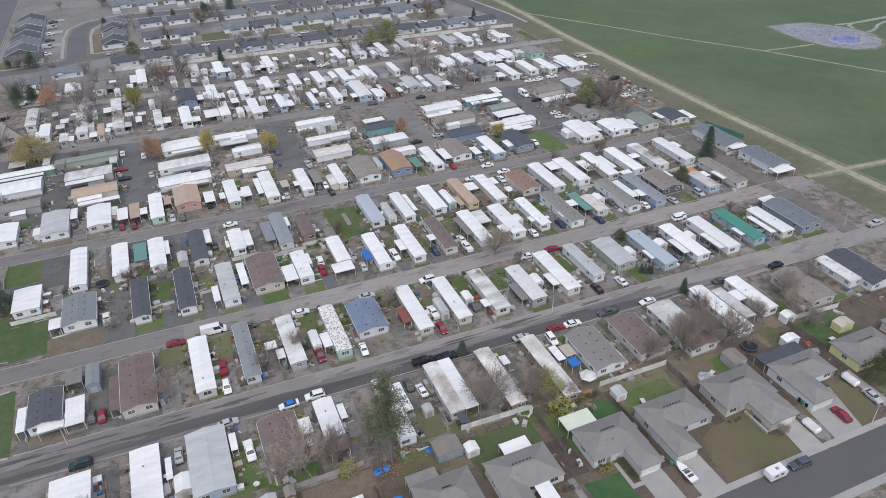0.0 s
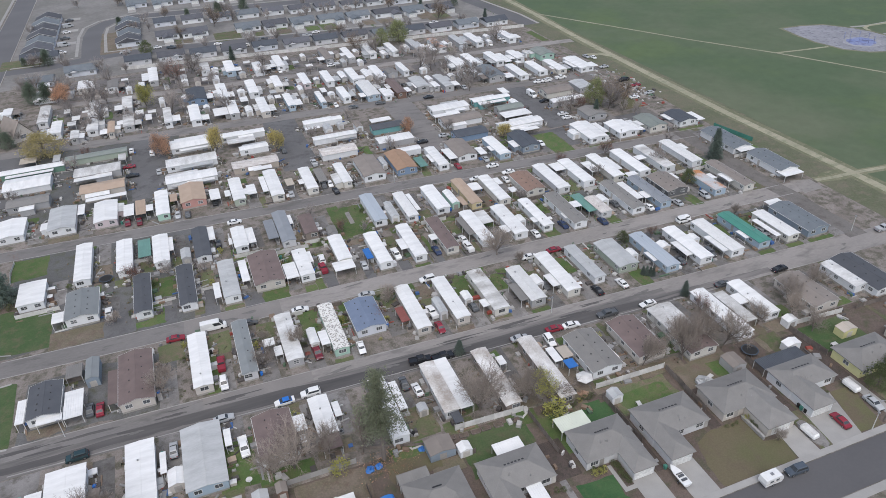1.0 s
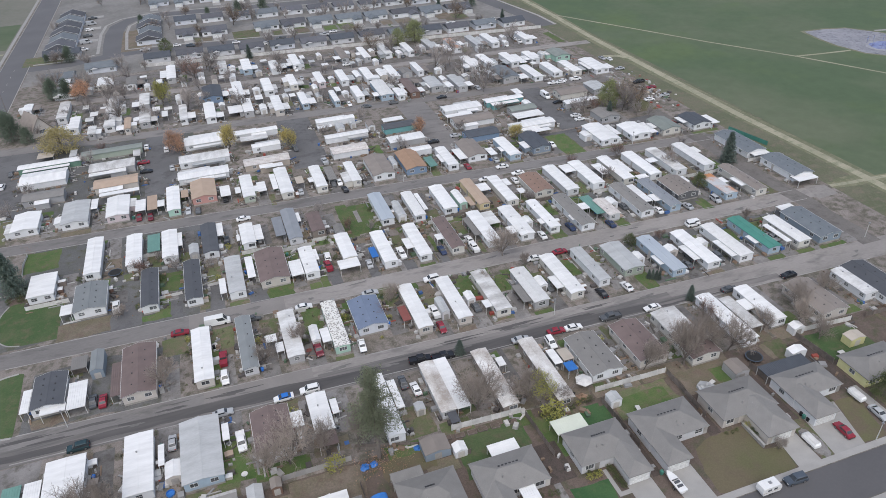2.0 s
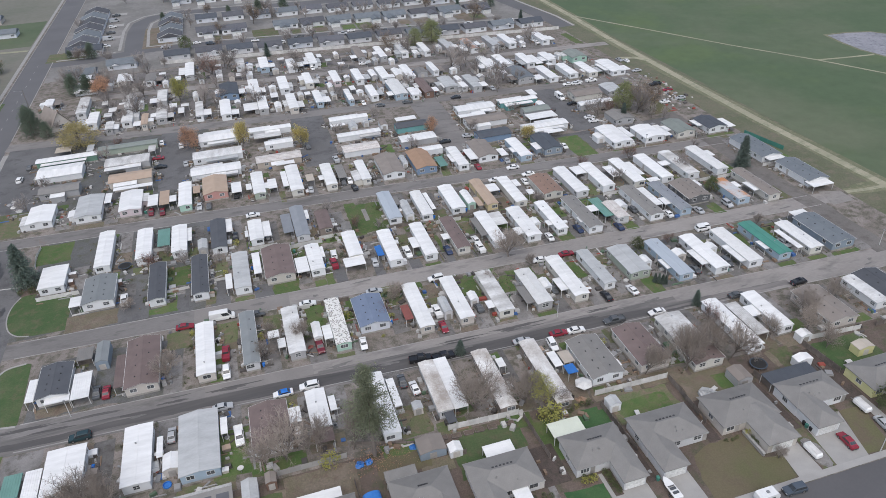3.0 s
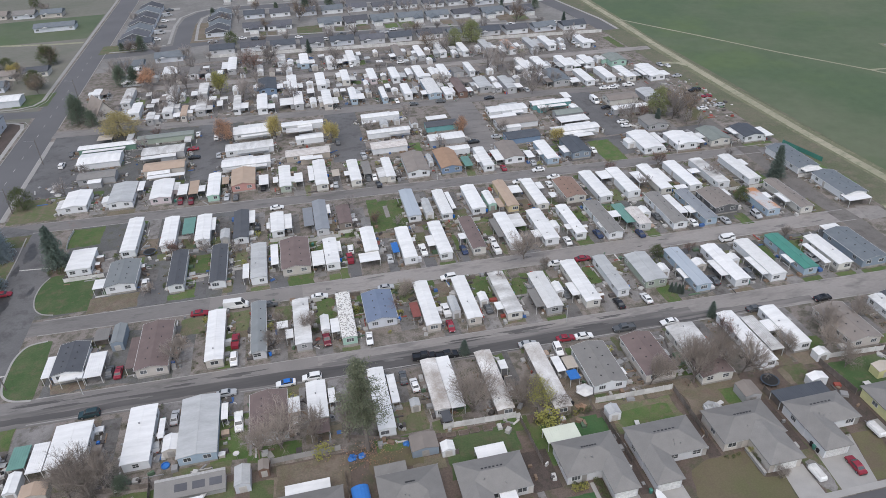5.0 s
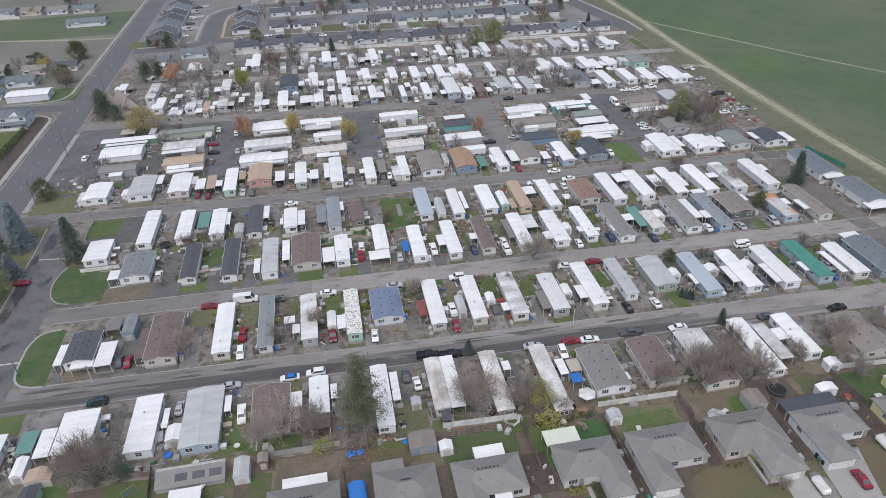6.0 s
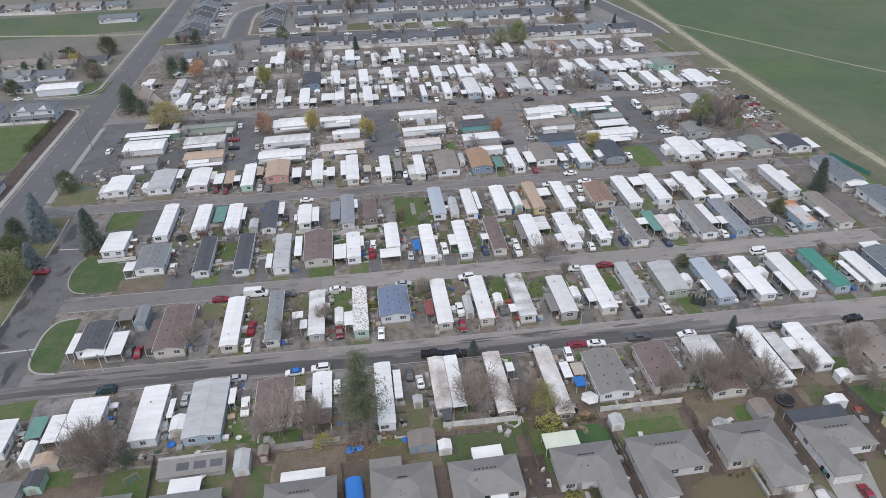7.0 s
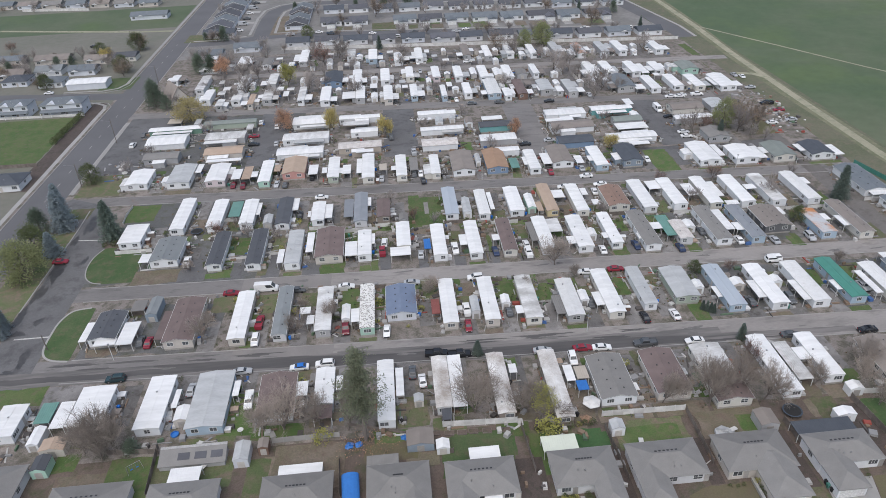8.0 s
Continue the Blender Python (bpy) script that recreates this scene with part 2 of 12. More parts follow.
DRIVE = patch_mat("driveway_surface", (0.190, 0.181, 0.174), (0.135, 0.128, 0.123), (0.098, 0.090, 0.080), 0.20, 0.55, 4.0, 0.45, 0.16, 0.9, 0.28)
WET = mat("asphalt_wet", (0.040, 0.039, 0.040), (0.075, 0.072, 0.071), 0.7, 3, 0.55, spread=0.7)
EASTYARD = patch_mat("paving_cracked", (0.118, 0.117, 0.117), (0.092, 0.092, 0.090), (0.078, 0.082, 0.058), 0.10, 0.34, 3.0, 0.44, 0.22)
# grey north yards; shade among the clutter is put into this darker colour
NORTHYARD = patch_mat("yard_packed", (0.168, 0.156, 0.150), (0.128, 0.118, 0.112), (0.092, 0.086, 0.070), 0.10, 0.36, 3.0, 0.48, 0.24)
EASTDRIVE = patch_mat("drive_worn", (0.160, 0.148, 0.138), (0.136, 0.125, 0.116), (0.108, 0.098, 0.088), 0.06, 0.25, 2.5, 0.45, 0.14)
PADSLAB = patch_mat("slab_worn", (0.235, 0.220, 0.206), (0.205, 0.192, 0.180), (0.170, 0.158, 0.146), 0.2, 0.6, 4.0, 0.42, 0.1)
TRAILSIDE = patch_mat("trail_side", (0.160, 0.160, 0.100), (0.120, 0.128, 0.074), (0.190, 0.184, 0.124), 0.10, 0.5, 2.5, 0.46, 0.16)
STAIN = mat("road_stain", (0.105, 0.100, 0.096), (0.165, 0.155, 0.147), 0.6, 3, 0.8, spread=0.7)
PAINT_LINE = mat("road_paint", (0.50, 0.49, 0.46), (0.30, 0.295, 0.28), 1.0, 6, 0.8)
GROUND = patch_mat("park_ground", (0.220, 0.194, 0.177), (0.154, 0.134, 0.118), (0.094, 0.088, 0.066), 0.10, 0.42, 3.0, 0.56, 0.28)
YARD = patch_mat("yard_ground", (0.132, 0.101, 0.084), (0.100, 0.077, 0.063), (0.076, 0.077, 0.046), 0.08, 0.28, 3.0, 0.44, 0.26)
# dark soil, its colour lowered further for shadow gaps along the fences
BED = patch_mat("bark_mulch", (0.086, 0.066, 0.058), (0.066, 0.052, 0.046), (0.056, 0.048, 0.038), 0.2, 0.8, 5.0, 0.45, 0.3)
FIELD = patch_mat("field_grass", (0.064, 0.096, 0.049), (0.098, 0.116, 0.070), (0.078, 0.112, 0.048), 0.010, 0.022, 0.22, 0.42, 0.09)
VERGE = patch_mat("verge_weeds", (0.126, 0.124, 0.082), (0.096, 0.108, 0.062), (0.142, 0.126, 0.090), 0.05, 0.3, 2.0, 0.46, 0.2)
DIRT = patch_mat("trail_dirt", (0.300, 0.282, 0.205), (0.245, 0.236, 0.165), (0.190, 0.196, 0.128), 0.06, 0.35, 2.0, 0.44, 0.12)
KERBGREY = mat("kerb_worn", (0.330, 0.318, 0.305), (0.235, 0.226, 0.216), 0.3, 3, 0.9, spread=0.6)
PADGREY = patch_mat("pad_concrete", (0.245, 0.245, 0.268), (0.200, 0.202, 0.222), (0.120, 0.124, 0.150), 0.10, 0.35, 1.0, 0.40, 0.16)
LAWN = {
    "bright": patch_mat("lawn_bright", (0.062, 0.108, 0.030), (0.092, 0.118, 0.044), (0.115, 0.105, 0.060), 0.22, 0.55, 3.0, 0.40, 0.20, tint=0.15),
    "vivid": patch_mat("lawn_vivid", (0.030, 0.082, 0.028), (0.046, 0.100, 0.036), (0.060, 0.098, 0.040), 0.20, 0.6, 3.0, 0.35, 0.14, tint=0.08),
    "dull": patch_mat("lawn_dull", (0.082, 0.110, 0.044), (0.112, 0.112, 0.062), (0.140, 0.112, 0.080), 0.20, 0.45, 3.0, 0.50, 0.22, tint=0.15),
    "brown": patch_mat("lawn_brown", (0.165, 0.135, 0.107), (0.120, 0.107, 0.070), (0.135, 0.102, 0.079), 0.18, 0.40, 3.0, 0.48, 0.24, tint=0.12),
    "tan": patch_mat("lawn_tan", (0.122, 0.102, 0.062), (0.104, 0.101, 0.050), (0.112, 0.088, 0.060), 0.07, 0.16, 3.0, 0.44, 0.12),
    "deep": patch_mat("lawn_deep", (0.046, 0.084, 0.028), (0.072, 0.096, 0.042), (0.090, 0.092, 0.050), 0.12, 0.40, 2.5, 0.42, 0.18),
}
ESTATE = mat("estate_grass", (0.140, 0.136, 0.126), (0.205, 0.196, 0.188), 0.05, 0.5, 0.95, bump=0.3, spread=0.5, fine_mix=0.6)
FARM = mat("farmland_grass", (0.128, 0.134, 0.104), (0.182, 0.172, 0.148), 0.02, 0.3, 0.95, bump=0.3, spread=0.6, fine_mix=0.5)
BARK = mat("bark", (0.170, 0.145, 0.128), (0.115, 0.098, 0.086), 2, 12, 0.95)
TWIG = mat("twigs", (0.318, 0.274, 0.238), (0.222, 0.190, 0.165), 1, 9, 0.95, tint=0.18)
TWIGGREY = mat("twigs_grey", (0.320, 0.288, 0.268), (0.232, 0.208, 0.194), 1, 9, 0.95, tint=0.18)
LEAF = {
    "conifer": mat("needles_green", (0.185, 0.235, 0.198), (0.115, 0.152, 0.128), 1.2, 9, 0.9, tint=0.15),
    "cedar": mat("needles_cedar", (0.200, 0.245, 0.180), (0.125, 0.160, 0.118), 0.6, 6, 0.9, tint=0.12),
    "pine": mat("needles_pine", (0.275, 0.300, 0.200), (0.185, 0.202, 0.140), 0.5, 6, 0.9, tint=0.12),
    "bluespruce": mat("needles_blue", (0.370, 0.430, 0.450), (0.235, 0.285, 0.305), 1.2, 9, 0.9, tint=0.1),
    "bush": mat("leaves_green", (0.165, 0.192, 0.090), (0.105, 0.126, 0.060), 1.2, 9, 0.9, tint=0.2),
    "olive": mat("leaves_olive", (0.310, 0.330, 0.165), (0.210, 0.235, 0.115), 0.8, 6, 0.9, tint=0.12),
    "yellow": mat("leaves_yellow", (0.58, 0.485, 0.185), (0.44, 0.370, 0.150), 0.8, 6, 0.9, tint=0.12),
    "willow": mat("leaves_dull_yellow", (0.400, 0.345, 0.170), (0.285, 0.250, 0.125), 0.5, 5, 0.9, tint=0.12),
    "lime": mat("leaves_lime", (0.46, 0.45, 0.14), (0.34, 0.33, 0.11), 0.8, 6, 0.9, tint=0.12),
    "orange": mat("leaves_orange", (0.60, 0.375, 0.250), (0.45, 0.285, 0.195), 0.8, 6, 0.9, tint=0.15),
    "red": mat("leaves_red", (0.31, 0.165, 0.13), (0.22, 0.125, 0.10), 1.2, 9, 0.9, tint=0.15),
    "brown": mat("leaves_brown", (0.37, 0.275, 0.195), (0.26, 0.200, 0.145), 1.2, 9, 0.9, tint=0.15),
}
for leaf_material in LEAF.values():
    # thin leaves let part of the light through
    ln, ll = leaf_material.node_tree.nodes, leaf_material.node_tree.links
    thin, both, end = ln.new("ShaderNodeBsdfTranslucent"), ln.new("ShaderNodeMixShader"), ln["Material Output"]
    both.inputs[0].default_value = 0.5
    ll.new(ln["Principled BSDF"].inputs["Base Color"].links[0].from_socket, thin.inputs["Color"])
    ll.new(ln["Principled BSDF"].outputs[0], both.inputs[1])
    ll.new(thin.outputs[0], both.inputs[2])
    ll.new(both.outputs[0], end.inputs["Surface"])
PAINT = {k: mat("paint_" + k, v, tuple(c * 0.93 for c in v), 1, 5, 0.25) for k, v in {
    "white": (0.72, 0.72, 0.71), "silver": (0.40, 0.41, 0.42), "grey": (0.10, 0.105, 0.11), "black": (0.022, 0.023, 0.026),
    "red": (0.245, 0.030, 0.045), "maroon": (0.15, 0.025, 0.035), "navy": (0.035, 0.05, 0.10), "teal": (0.03, 0.055, 0.062),
    "slate": (0.07, 0.085, 0.105), "cobalt": (0.03, 0.17, 0.55)}.items()}
TYRE = mat("tyre_rubber", (0.020, 0.020, 0.020), None, 2, 9, 0.9)
RIM = mat("rim_alloy", (0.42, 0.42, 0.43), None, 2, 9, 0.3, 0.8)
LAMPW = mat("headlamp_lens", (0.70, 0.70, 0.68), None, 2, 9, 0.1)
LAMPR = mat("tail_lens", (0.30, 0.02, 0.02), None, 2, 9, 0.2)
PADRING = patch_mat("pad_pale", (0.300, 0.302, 0.318), (0.255, 0.258, 0.275), (0.215, 0.218, 0.235), 0.15, 0.5, 1.0, 0.42, 0.1)
PADBLUE = patch_mat("pad_blue", (0.150, 0.190, 0.360), (0.215, 0.240, 0.360), (0.085, 0.090, 0.180), 0.15, 0.35, 1.2, 0.50, 0.12, 0.7)


# ---- mesh helpers ----
class Shape:
    """Points and faces collected for one mesh."""

    def __init__(self):
        self.v, self.f = [], []

    def poly(self, *pts):
        n = len(self.v)
        self.v += [tuple(p) for p in pts]
        self.f.append(tuple(range(n, n + len(pts))))
        return self

    def box(self, x0, x1, y0, y1, z0, z1):
        n = len(self.v)
        self.v += [(x, y, z) for z in (z0, z1) for y in (y0, y1) for x in (x0, x1)]
        self.f += [tuple(n + i for i in q) for q in ((0, 2, 3, 1), (4, 5, 7, 6), (0, 1, 5, 4), (1, 3, 7, 5), (3, 2, 6, 7), (2, 0, 4, 6))]
        return self

    def loft(self, rings, caps=True):
        """Closed rings of equal length, joined one to the next."""
        n, k = len(self.v), len(rings[0])
        for r in rings:
            self.v += [tuple(p) for p in r]
        for i in range(len(rings) - 1):
            a, b = n + i * k, n + (i + 1) * k
            self.f += [(a + j, a + (j + 1) % k, b + (j + 1) % k, b + j) for j in range(k)]
        if caps:
            self.f += [tuple(n + j for j in reversed(range(k))), tuple(n + (len(rings) - 1) * k + j for j in range(k))]
        return self

    def tube(self, p, q, r0, r1, sides=4):
        p, q = Vector(p), Vector(q)
        d = (q - p).normalized()
        a = d.cross(Vector((0.3, 0.9, 0.2))).normalized()
        b = d.cross(a)
        ring = lambda c, r: [c + (a * math.cos(t) + b * math.sin(t)) * r for t in (2 * math.pi * i / sides for i in range(sides))]
        return self.loft([ring(p, r0), ring(q, r1)], caps=sides > 3)

    def spike(self, p, q, r):
        """A thin three-sided twig that ends in a point."""
        d = (q - p).normalized()
        a = d.cross(Vector((0.3, 0.9, 0.2))).normalized() * r
        b = d.cross(a)
        n = len(self.v)
        self.v += [tuple(p + a), tuple(p - a * 0.5 + b * 0.87), tuple(p - a * 0.5 - b * 0.87), tuple(q)]
        self.f += [(n, n + 1, n + 3), (n + 1, n + 2, n + 3), (n + 2, n, n + 3)]

    def mesh(self, name, material):
        me = bpy.data.meshes.new(name)
        me.from_pydata(self.v, [], self.f)
        me.materials.append(material)
        me.update()
        return me


def part(name, shape, material, parent, label="", at=None):
    """One mesh under a thing or under a part."""
    me = shape if isinstance(shape, bpy.types.Mesh) else shape.mesh(name, material)
    ob = new(name, me)
    ob.parent = parent
    if at is not None:
        ob.matrix_basis = at
    return tagged(ob, label) if label else ob


def thing(name, x, y, z, turn, label, category, group=""):
    ob = new(name)
    ob.matrix_basis = pose(x, y, z, 0, 0, turn)
    ob.empty_display_size = 0.3
    return tagged(ob, label, category, group)


def structure(name, shape, material, label=""):
    ob = new(name, shape.mesh(name, material))
    return tagged(ob, label, "", "", "structure")


CACHE = {}


def cached(key, make):
    if key not in CACHE:
        CACHE[key] = make()
    return CACHE[key]


def window_meshes(w, h, style=0):
    def make():
        t = 0.09
        box = lambda k, y: [(-w / 2 - k, y, -k), (w / 2 + k, y, -k), (w / 2 + k, y, h + k), (-w / 2 - k, y, h + k)]
        s = Shape().loft([box(0, 0.02), box(0, -0.05), box(t, -0.05), box(t, 0.02)], caps=False)
        if style == 1:
            for f in (-0.17, 0.17):
                s.box(f * w - 0.03, f * w + 0.03, -0.045, -0.02, 0, h)
        else:
            s.box(-0.03, 0.03, -0.045, -0.02, 0, h)
        if style == 2:
            s.box(-w / 2, -0.03, -0.045, -0.02, h * 0.48, h * 0.48 + 0.05).box(0.03, w / 2, -0.045, -0.02, h * 0.48, h * 0.48 + 0.05)
        k = len(s.f)
        both = Shape()
        both.v, both.f = list(s.v), list(s.f)
        both.box(-w / 2, w / 2, -0.02, 0.015, 0, h)
        far = both.mesh("window", FRAME)
        far.materials.append(GLASS)
        for p in far.polygons:
            p.material_index = int(p.index >= k)
        return s.mesh("window", FRAME), Shape().box(-w / 2, w / 2, -0.02, 0.015, 0, h).mesh("pane", GLASS), far
    return cached(("window", w, h, style), make)


def window(parent, x, y, z, turn, w, h, pane=True):
    style = round(abs(parent.location.x) * 7 + abs(parent.location.y) * 3) % 3
    frame_mesh, pane_mesh, far = window_meshes(w, h, style)
    ob = part("window", frame_mesh if pane else far, None, parent, "", pose(x, y, z, 0, 0, turn))
    if pane:
        part("pane", pane_mesh, None, ob)


def door(parent, x, y, z, turn, w=0.9, h=2.0):
    def make():
        s = Shape().box(-w / 2, w / 2, -0.05, 0.02, 0, h).box(w / 2 - 0.14, w / 2 - 0.06, -0.1, -0.05, h * 0.48, h * 0.53)
        s.box(-w / 2 - 0.07, -w / 2, -0.04, 0.02, 0, h).box(w / 2, w / 2 + 0.07, -0.04, 0.02, 0, h)
        return s.mesh("door", DOORM)
    part("door", cached(("door", w, h), make), None, parent, "", pose(x, y, z, 0, 0, turn))


def roof_shape(w, l, eave, rise, kind, thick=0.14):
    """A roof over w by l, centred, with its ridge along y: bowed, gabled or nearly flat."""
    h = w / 2
    if kind == "bow":
        prof = [(-h, 0), (-h * 0.92, rise * 0.22), (-h * 0.45, rise * 0.66), (0, rise), (h * 0.45, rise * 0.66), (h * 0.92, rise * 0.22), (h, 0)]
    else:
        lip = rise * (1 - 0.15 / h)
        prof = [(-h, 0), (-0.15, lip), (-0.145, lip + 0.04), (0, rise + 0.04), (0.145, lip + 0.04), (0.15, lip), (h, 0)]
    under = [(x, z - thick) for x, z in ((h, 0), (0, rise), (-h, 0))]
    steps = max(2, round(l / 1.25))
    stations = [(-l / 2, 0)]
    if kind == "bow":
        for i in range(1, steps):
            y = -l / 2 + l * i / steps
            stations += [(y - 0.05, 0), (y - 0.04, 0.03), (y + 0.04, 0.03), (y + 0.05, 0)]
    stations.append((l / 2, 0))
    s = Shape().loft([[(x, y, eave + z + up) for x, z in prof] + [(x, y, eave + z) for x, z in under] for y, up in stations])
    return s


HOMES = []
WORDS = {"sw": "single-wide mobile home", "dw": "double-wide manufactured home", "fw": "broad low mobile home", "ew": "long mobile home"}
ROOFWORD = {"white": "white metal roof", "patchy": "stained white metal roof", "ribbed": "ribbed pale metal roof", "striped": "rust-striped metal roof",
            "speckled": "speckled weathered roof", "rust": "rusty grey roof", "tarp": "blue tarp", "palegreen": "pale green metal roof", "stained": "brown-stained white roof"}
PALE = ("stained", "white", "patchy", "ribbed", "striped", "speckled", "lightgrey", "icegrey", "green", "mint", "rust")


def home(kind, x0, x1, y0, y1, eave, roof, siding, side=1):
    """A mobile home whose roof spans the rectangle; side: which flank has the door."""
    rng = random.Random(round(x0 * 31 + y0 * 17))
    cx, cy = (x0 + x1) / 2, (y0 + y1) / 2
    w, l, turn = (x1 - x0, y1 - y0, 0) if kind != "ew" else (y1 - y0, x1 - x0, -90)
    rword = ROOFWORD.get(roof, roof + (" metal roof" if roof in PALE else " shingle roof"))
    top = thing("mobile_home", cx, cy, 0, turn, f"{WORDS[kind]} with {rword} and {siding} walls", "mobile home", "mobile homes of the park")
    bow = roof in PALE and kind in ("sw", "ew") and rng.random() < 0.35
    HOMES.append((x0, x1, y0, y1))
    rise = 0.30 if bow else (0.12 if kind == "fw" else 0.07 * w if roof in PALE else w * 0.105)
    over = 0.14 if bow else 0.28
    hw, hl = w / 2 - over, l / 2 - over
    base = 0.55 if cy < 185 else 0.0
    s = Shape().box(-hw, hw, -hl, hl, base, eave - 0.02)
    for y in (-hl, hl):
        s.poly((-hw, y, eave - 0.02), (hw, y, eave - 0.02), (0, y, eave + rise - 0.16))
    part("wall", s, WALLM[siding], top)
    if cy < 185:
        part("skirting", Shape().box(-hw + 0.04, hw - 0.04, -hl + 0.04, hl - 0.04, 0, base), SKIRT, top, "weathered skirting panels")
    part("roof", roof_shape(w, l, eave, rise, "bow" if bow else "gable"), ROOF[roof], top, rword)
    if roof not in PALE and cy < 75:
        trim_ = Shape()
        for gy in (-l / 2 - 0.02, l / 2 + 0.02):
            trim_.loft([[(x, gy - 0.02, eave + z - d) for x, z, d in ((-w / 2, 0, 0.17), (0, rise, 0.17), (w / 2, 0, 0.17), (w / 2, 0, -0.02), (0, rise, -0.02), (-w / 2, 0, -0.02))],
                        [(x, gy + 0.02, eave + z - d) for x, z, d in ((-w / 2, 0, 0.17), (0, rise, 0.17), (w / 2, 0, 0.17), (w / 2, 0, -0.02), (0, rise, -0.02), (-w / 2, 0, -0.02))]], caps=False)
        for sx in (-1, 1):
            trim_.box(sx * (w / 2 + 0.03) - 0.04, sx * (w / 2 + 0.03) + 0.04, -l / 2, l / 2, eave - 0.16, eave - 0.01)
        part("fascia", trim_, FRAME, top, "white painted roof edge")
    vent = cached("vent", lambda: Shape().box(-0.13, 0.13, -0.13, 0.13, 0, 0.26).box(-0.18, 0.18, -0.18, 0.18, 0.26, 0.31).mesh("roof_vent", METAL))
    for i in range(rng.choice((0, 1, 1, 2)) if cy < 62 and roof in PALE else 0):
        vx, vy = rng.uniform(-0.55, 0.55) * hw, rng.uniform(-0.8, 0.8) * hl
        vz = eave + rise * (1 - abs(vx) / (w / 2)) - (0 if not bow else -0.05)
        part("roof_vent", vent, None, top, "", pose(vx, vy, vz - 0.05))
    if roof not in PALE and cy < 75:
        turtle = cached("turtle", lambda: Shape().loft([[(sx * 0.15 * k, sy_ * 0.15 * k, z) for sx, sy_ in ((-1, -1), (1, -1), (1, 1), (-1, 1))] for k, z in ((1.0, 0), (1.0, 0.10), (0.7, 0.19))]).mesh("roof_vent", DARKMETAL))
        for vx in (-0.36, 0.36) if w > 6.5 else (0.30,):
            for j in range(4):
                vy = (j - 1.5) * l * 0.22 + rng.uniform(-0.4, 0.4)
                part("roof_vent", turtle, None, top, "dark roof vent", pose(vx * w / 2, vy, eave + rise * (1 - abs(vx)) - 0.03))
    near = cy < 14
    if w > 6.5:
        for x in (-w * 0.24, w * 0.24):
            window(top, x, -hl, 1.45, 0, 1.5, 1.0, near)
    else:
        window(top, rng.choice((-0.25, 0, 0.25)) * w * 0.6, -hl, 1.4, 0, 1.8 if rng.random() < 0.6 else 1.2, 1.0, near)
    n = 3 if near else (2 if cy < 62 else 1)
    reach = (-1, 1) if cy < 185 else ()
    for sx in reach:
        if cy > 60 and sx == (1 if cx > 0 else -1):
            continue
        for i in range(n):
            y = hl * (-0.72 + 1.44 * (i + rng.uniform(-0.12, 0.12)) / max(n - 1, 1))
            if sx == side and abs(y - hl * 0.25) < 1.5:
                y -= 2.6
            window(top, sx * hw, y, 1.45, 90 * sx, 1.2, 0.9, near)
    if cy < 125:
        door(top, side * hw, hl * 0.25, base, 90 * side)
    if cy < 120:
        st = []
        for i in range(4):
            st += [(hw + 0.02 + 0.3 * i, max(0.0, 0.52 - 0.17 * (i - 1)) if i else 0.0), (hw + 0.02 + 0.3 * i, max(0.0, 0.52 - 0.17 * i) if i < 3 else 0.0)]
        part("steps", Shape().loft([[(side * a, yy, zz) for a, zz in st[1:]] for yy in (hl * 0.25 - 0.7, hl * 0.25 + 0.7)]), CONCRETE, top)
    if 100 < cy < 290 and x0 > -135 and rng.random() < (0.75 if cy > 185 else 0.4):
        # a flat-roofed room built on to one flank
        sx, a0 = -side, rng.uniform(-0.9, 0.0) * hl
        a1, d = min(hl - 0.3, a0 + rng.uniform(3.5, 8.0)), rng.uniform(1.6, 2.8)
        part("annex", Shape().box(min(sx * hw, sx * (hw + d)), max(sx * hw, sx * (hw + d)), a0, a1, 0, 2.2), WALLM[siding], top)
        tone = rng.choice(("white", "white", "lightgrey", "patchy"))
        part("annex_roof", Shape().loft([[(sx * hw, yy, 2.5), (sx * (hw + d + 0.25), yy, 2.22), (sx * (hw + d + 0.25), yy, 2.32), (sx * hw, yy, 2.6)] for yy in (a0 - 0.2, a1 + 0.2)]), ROOF[tone], top)
    return top


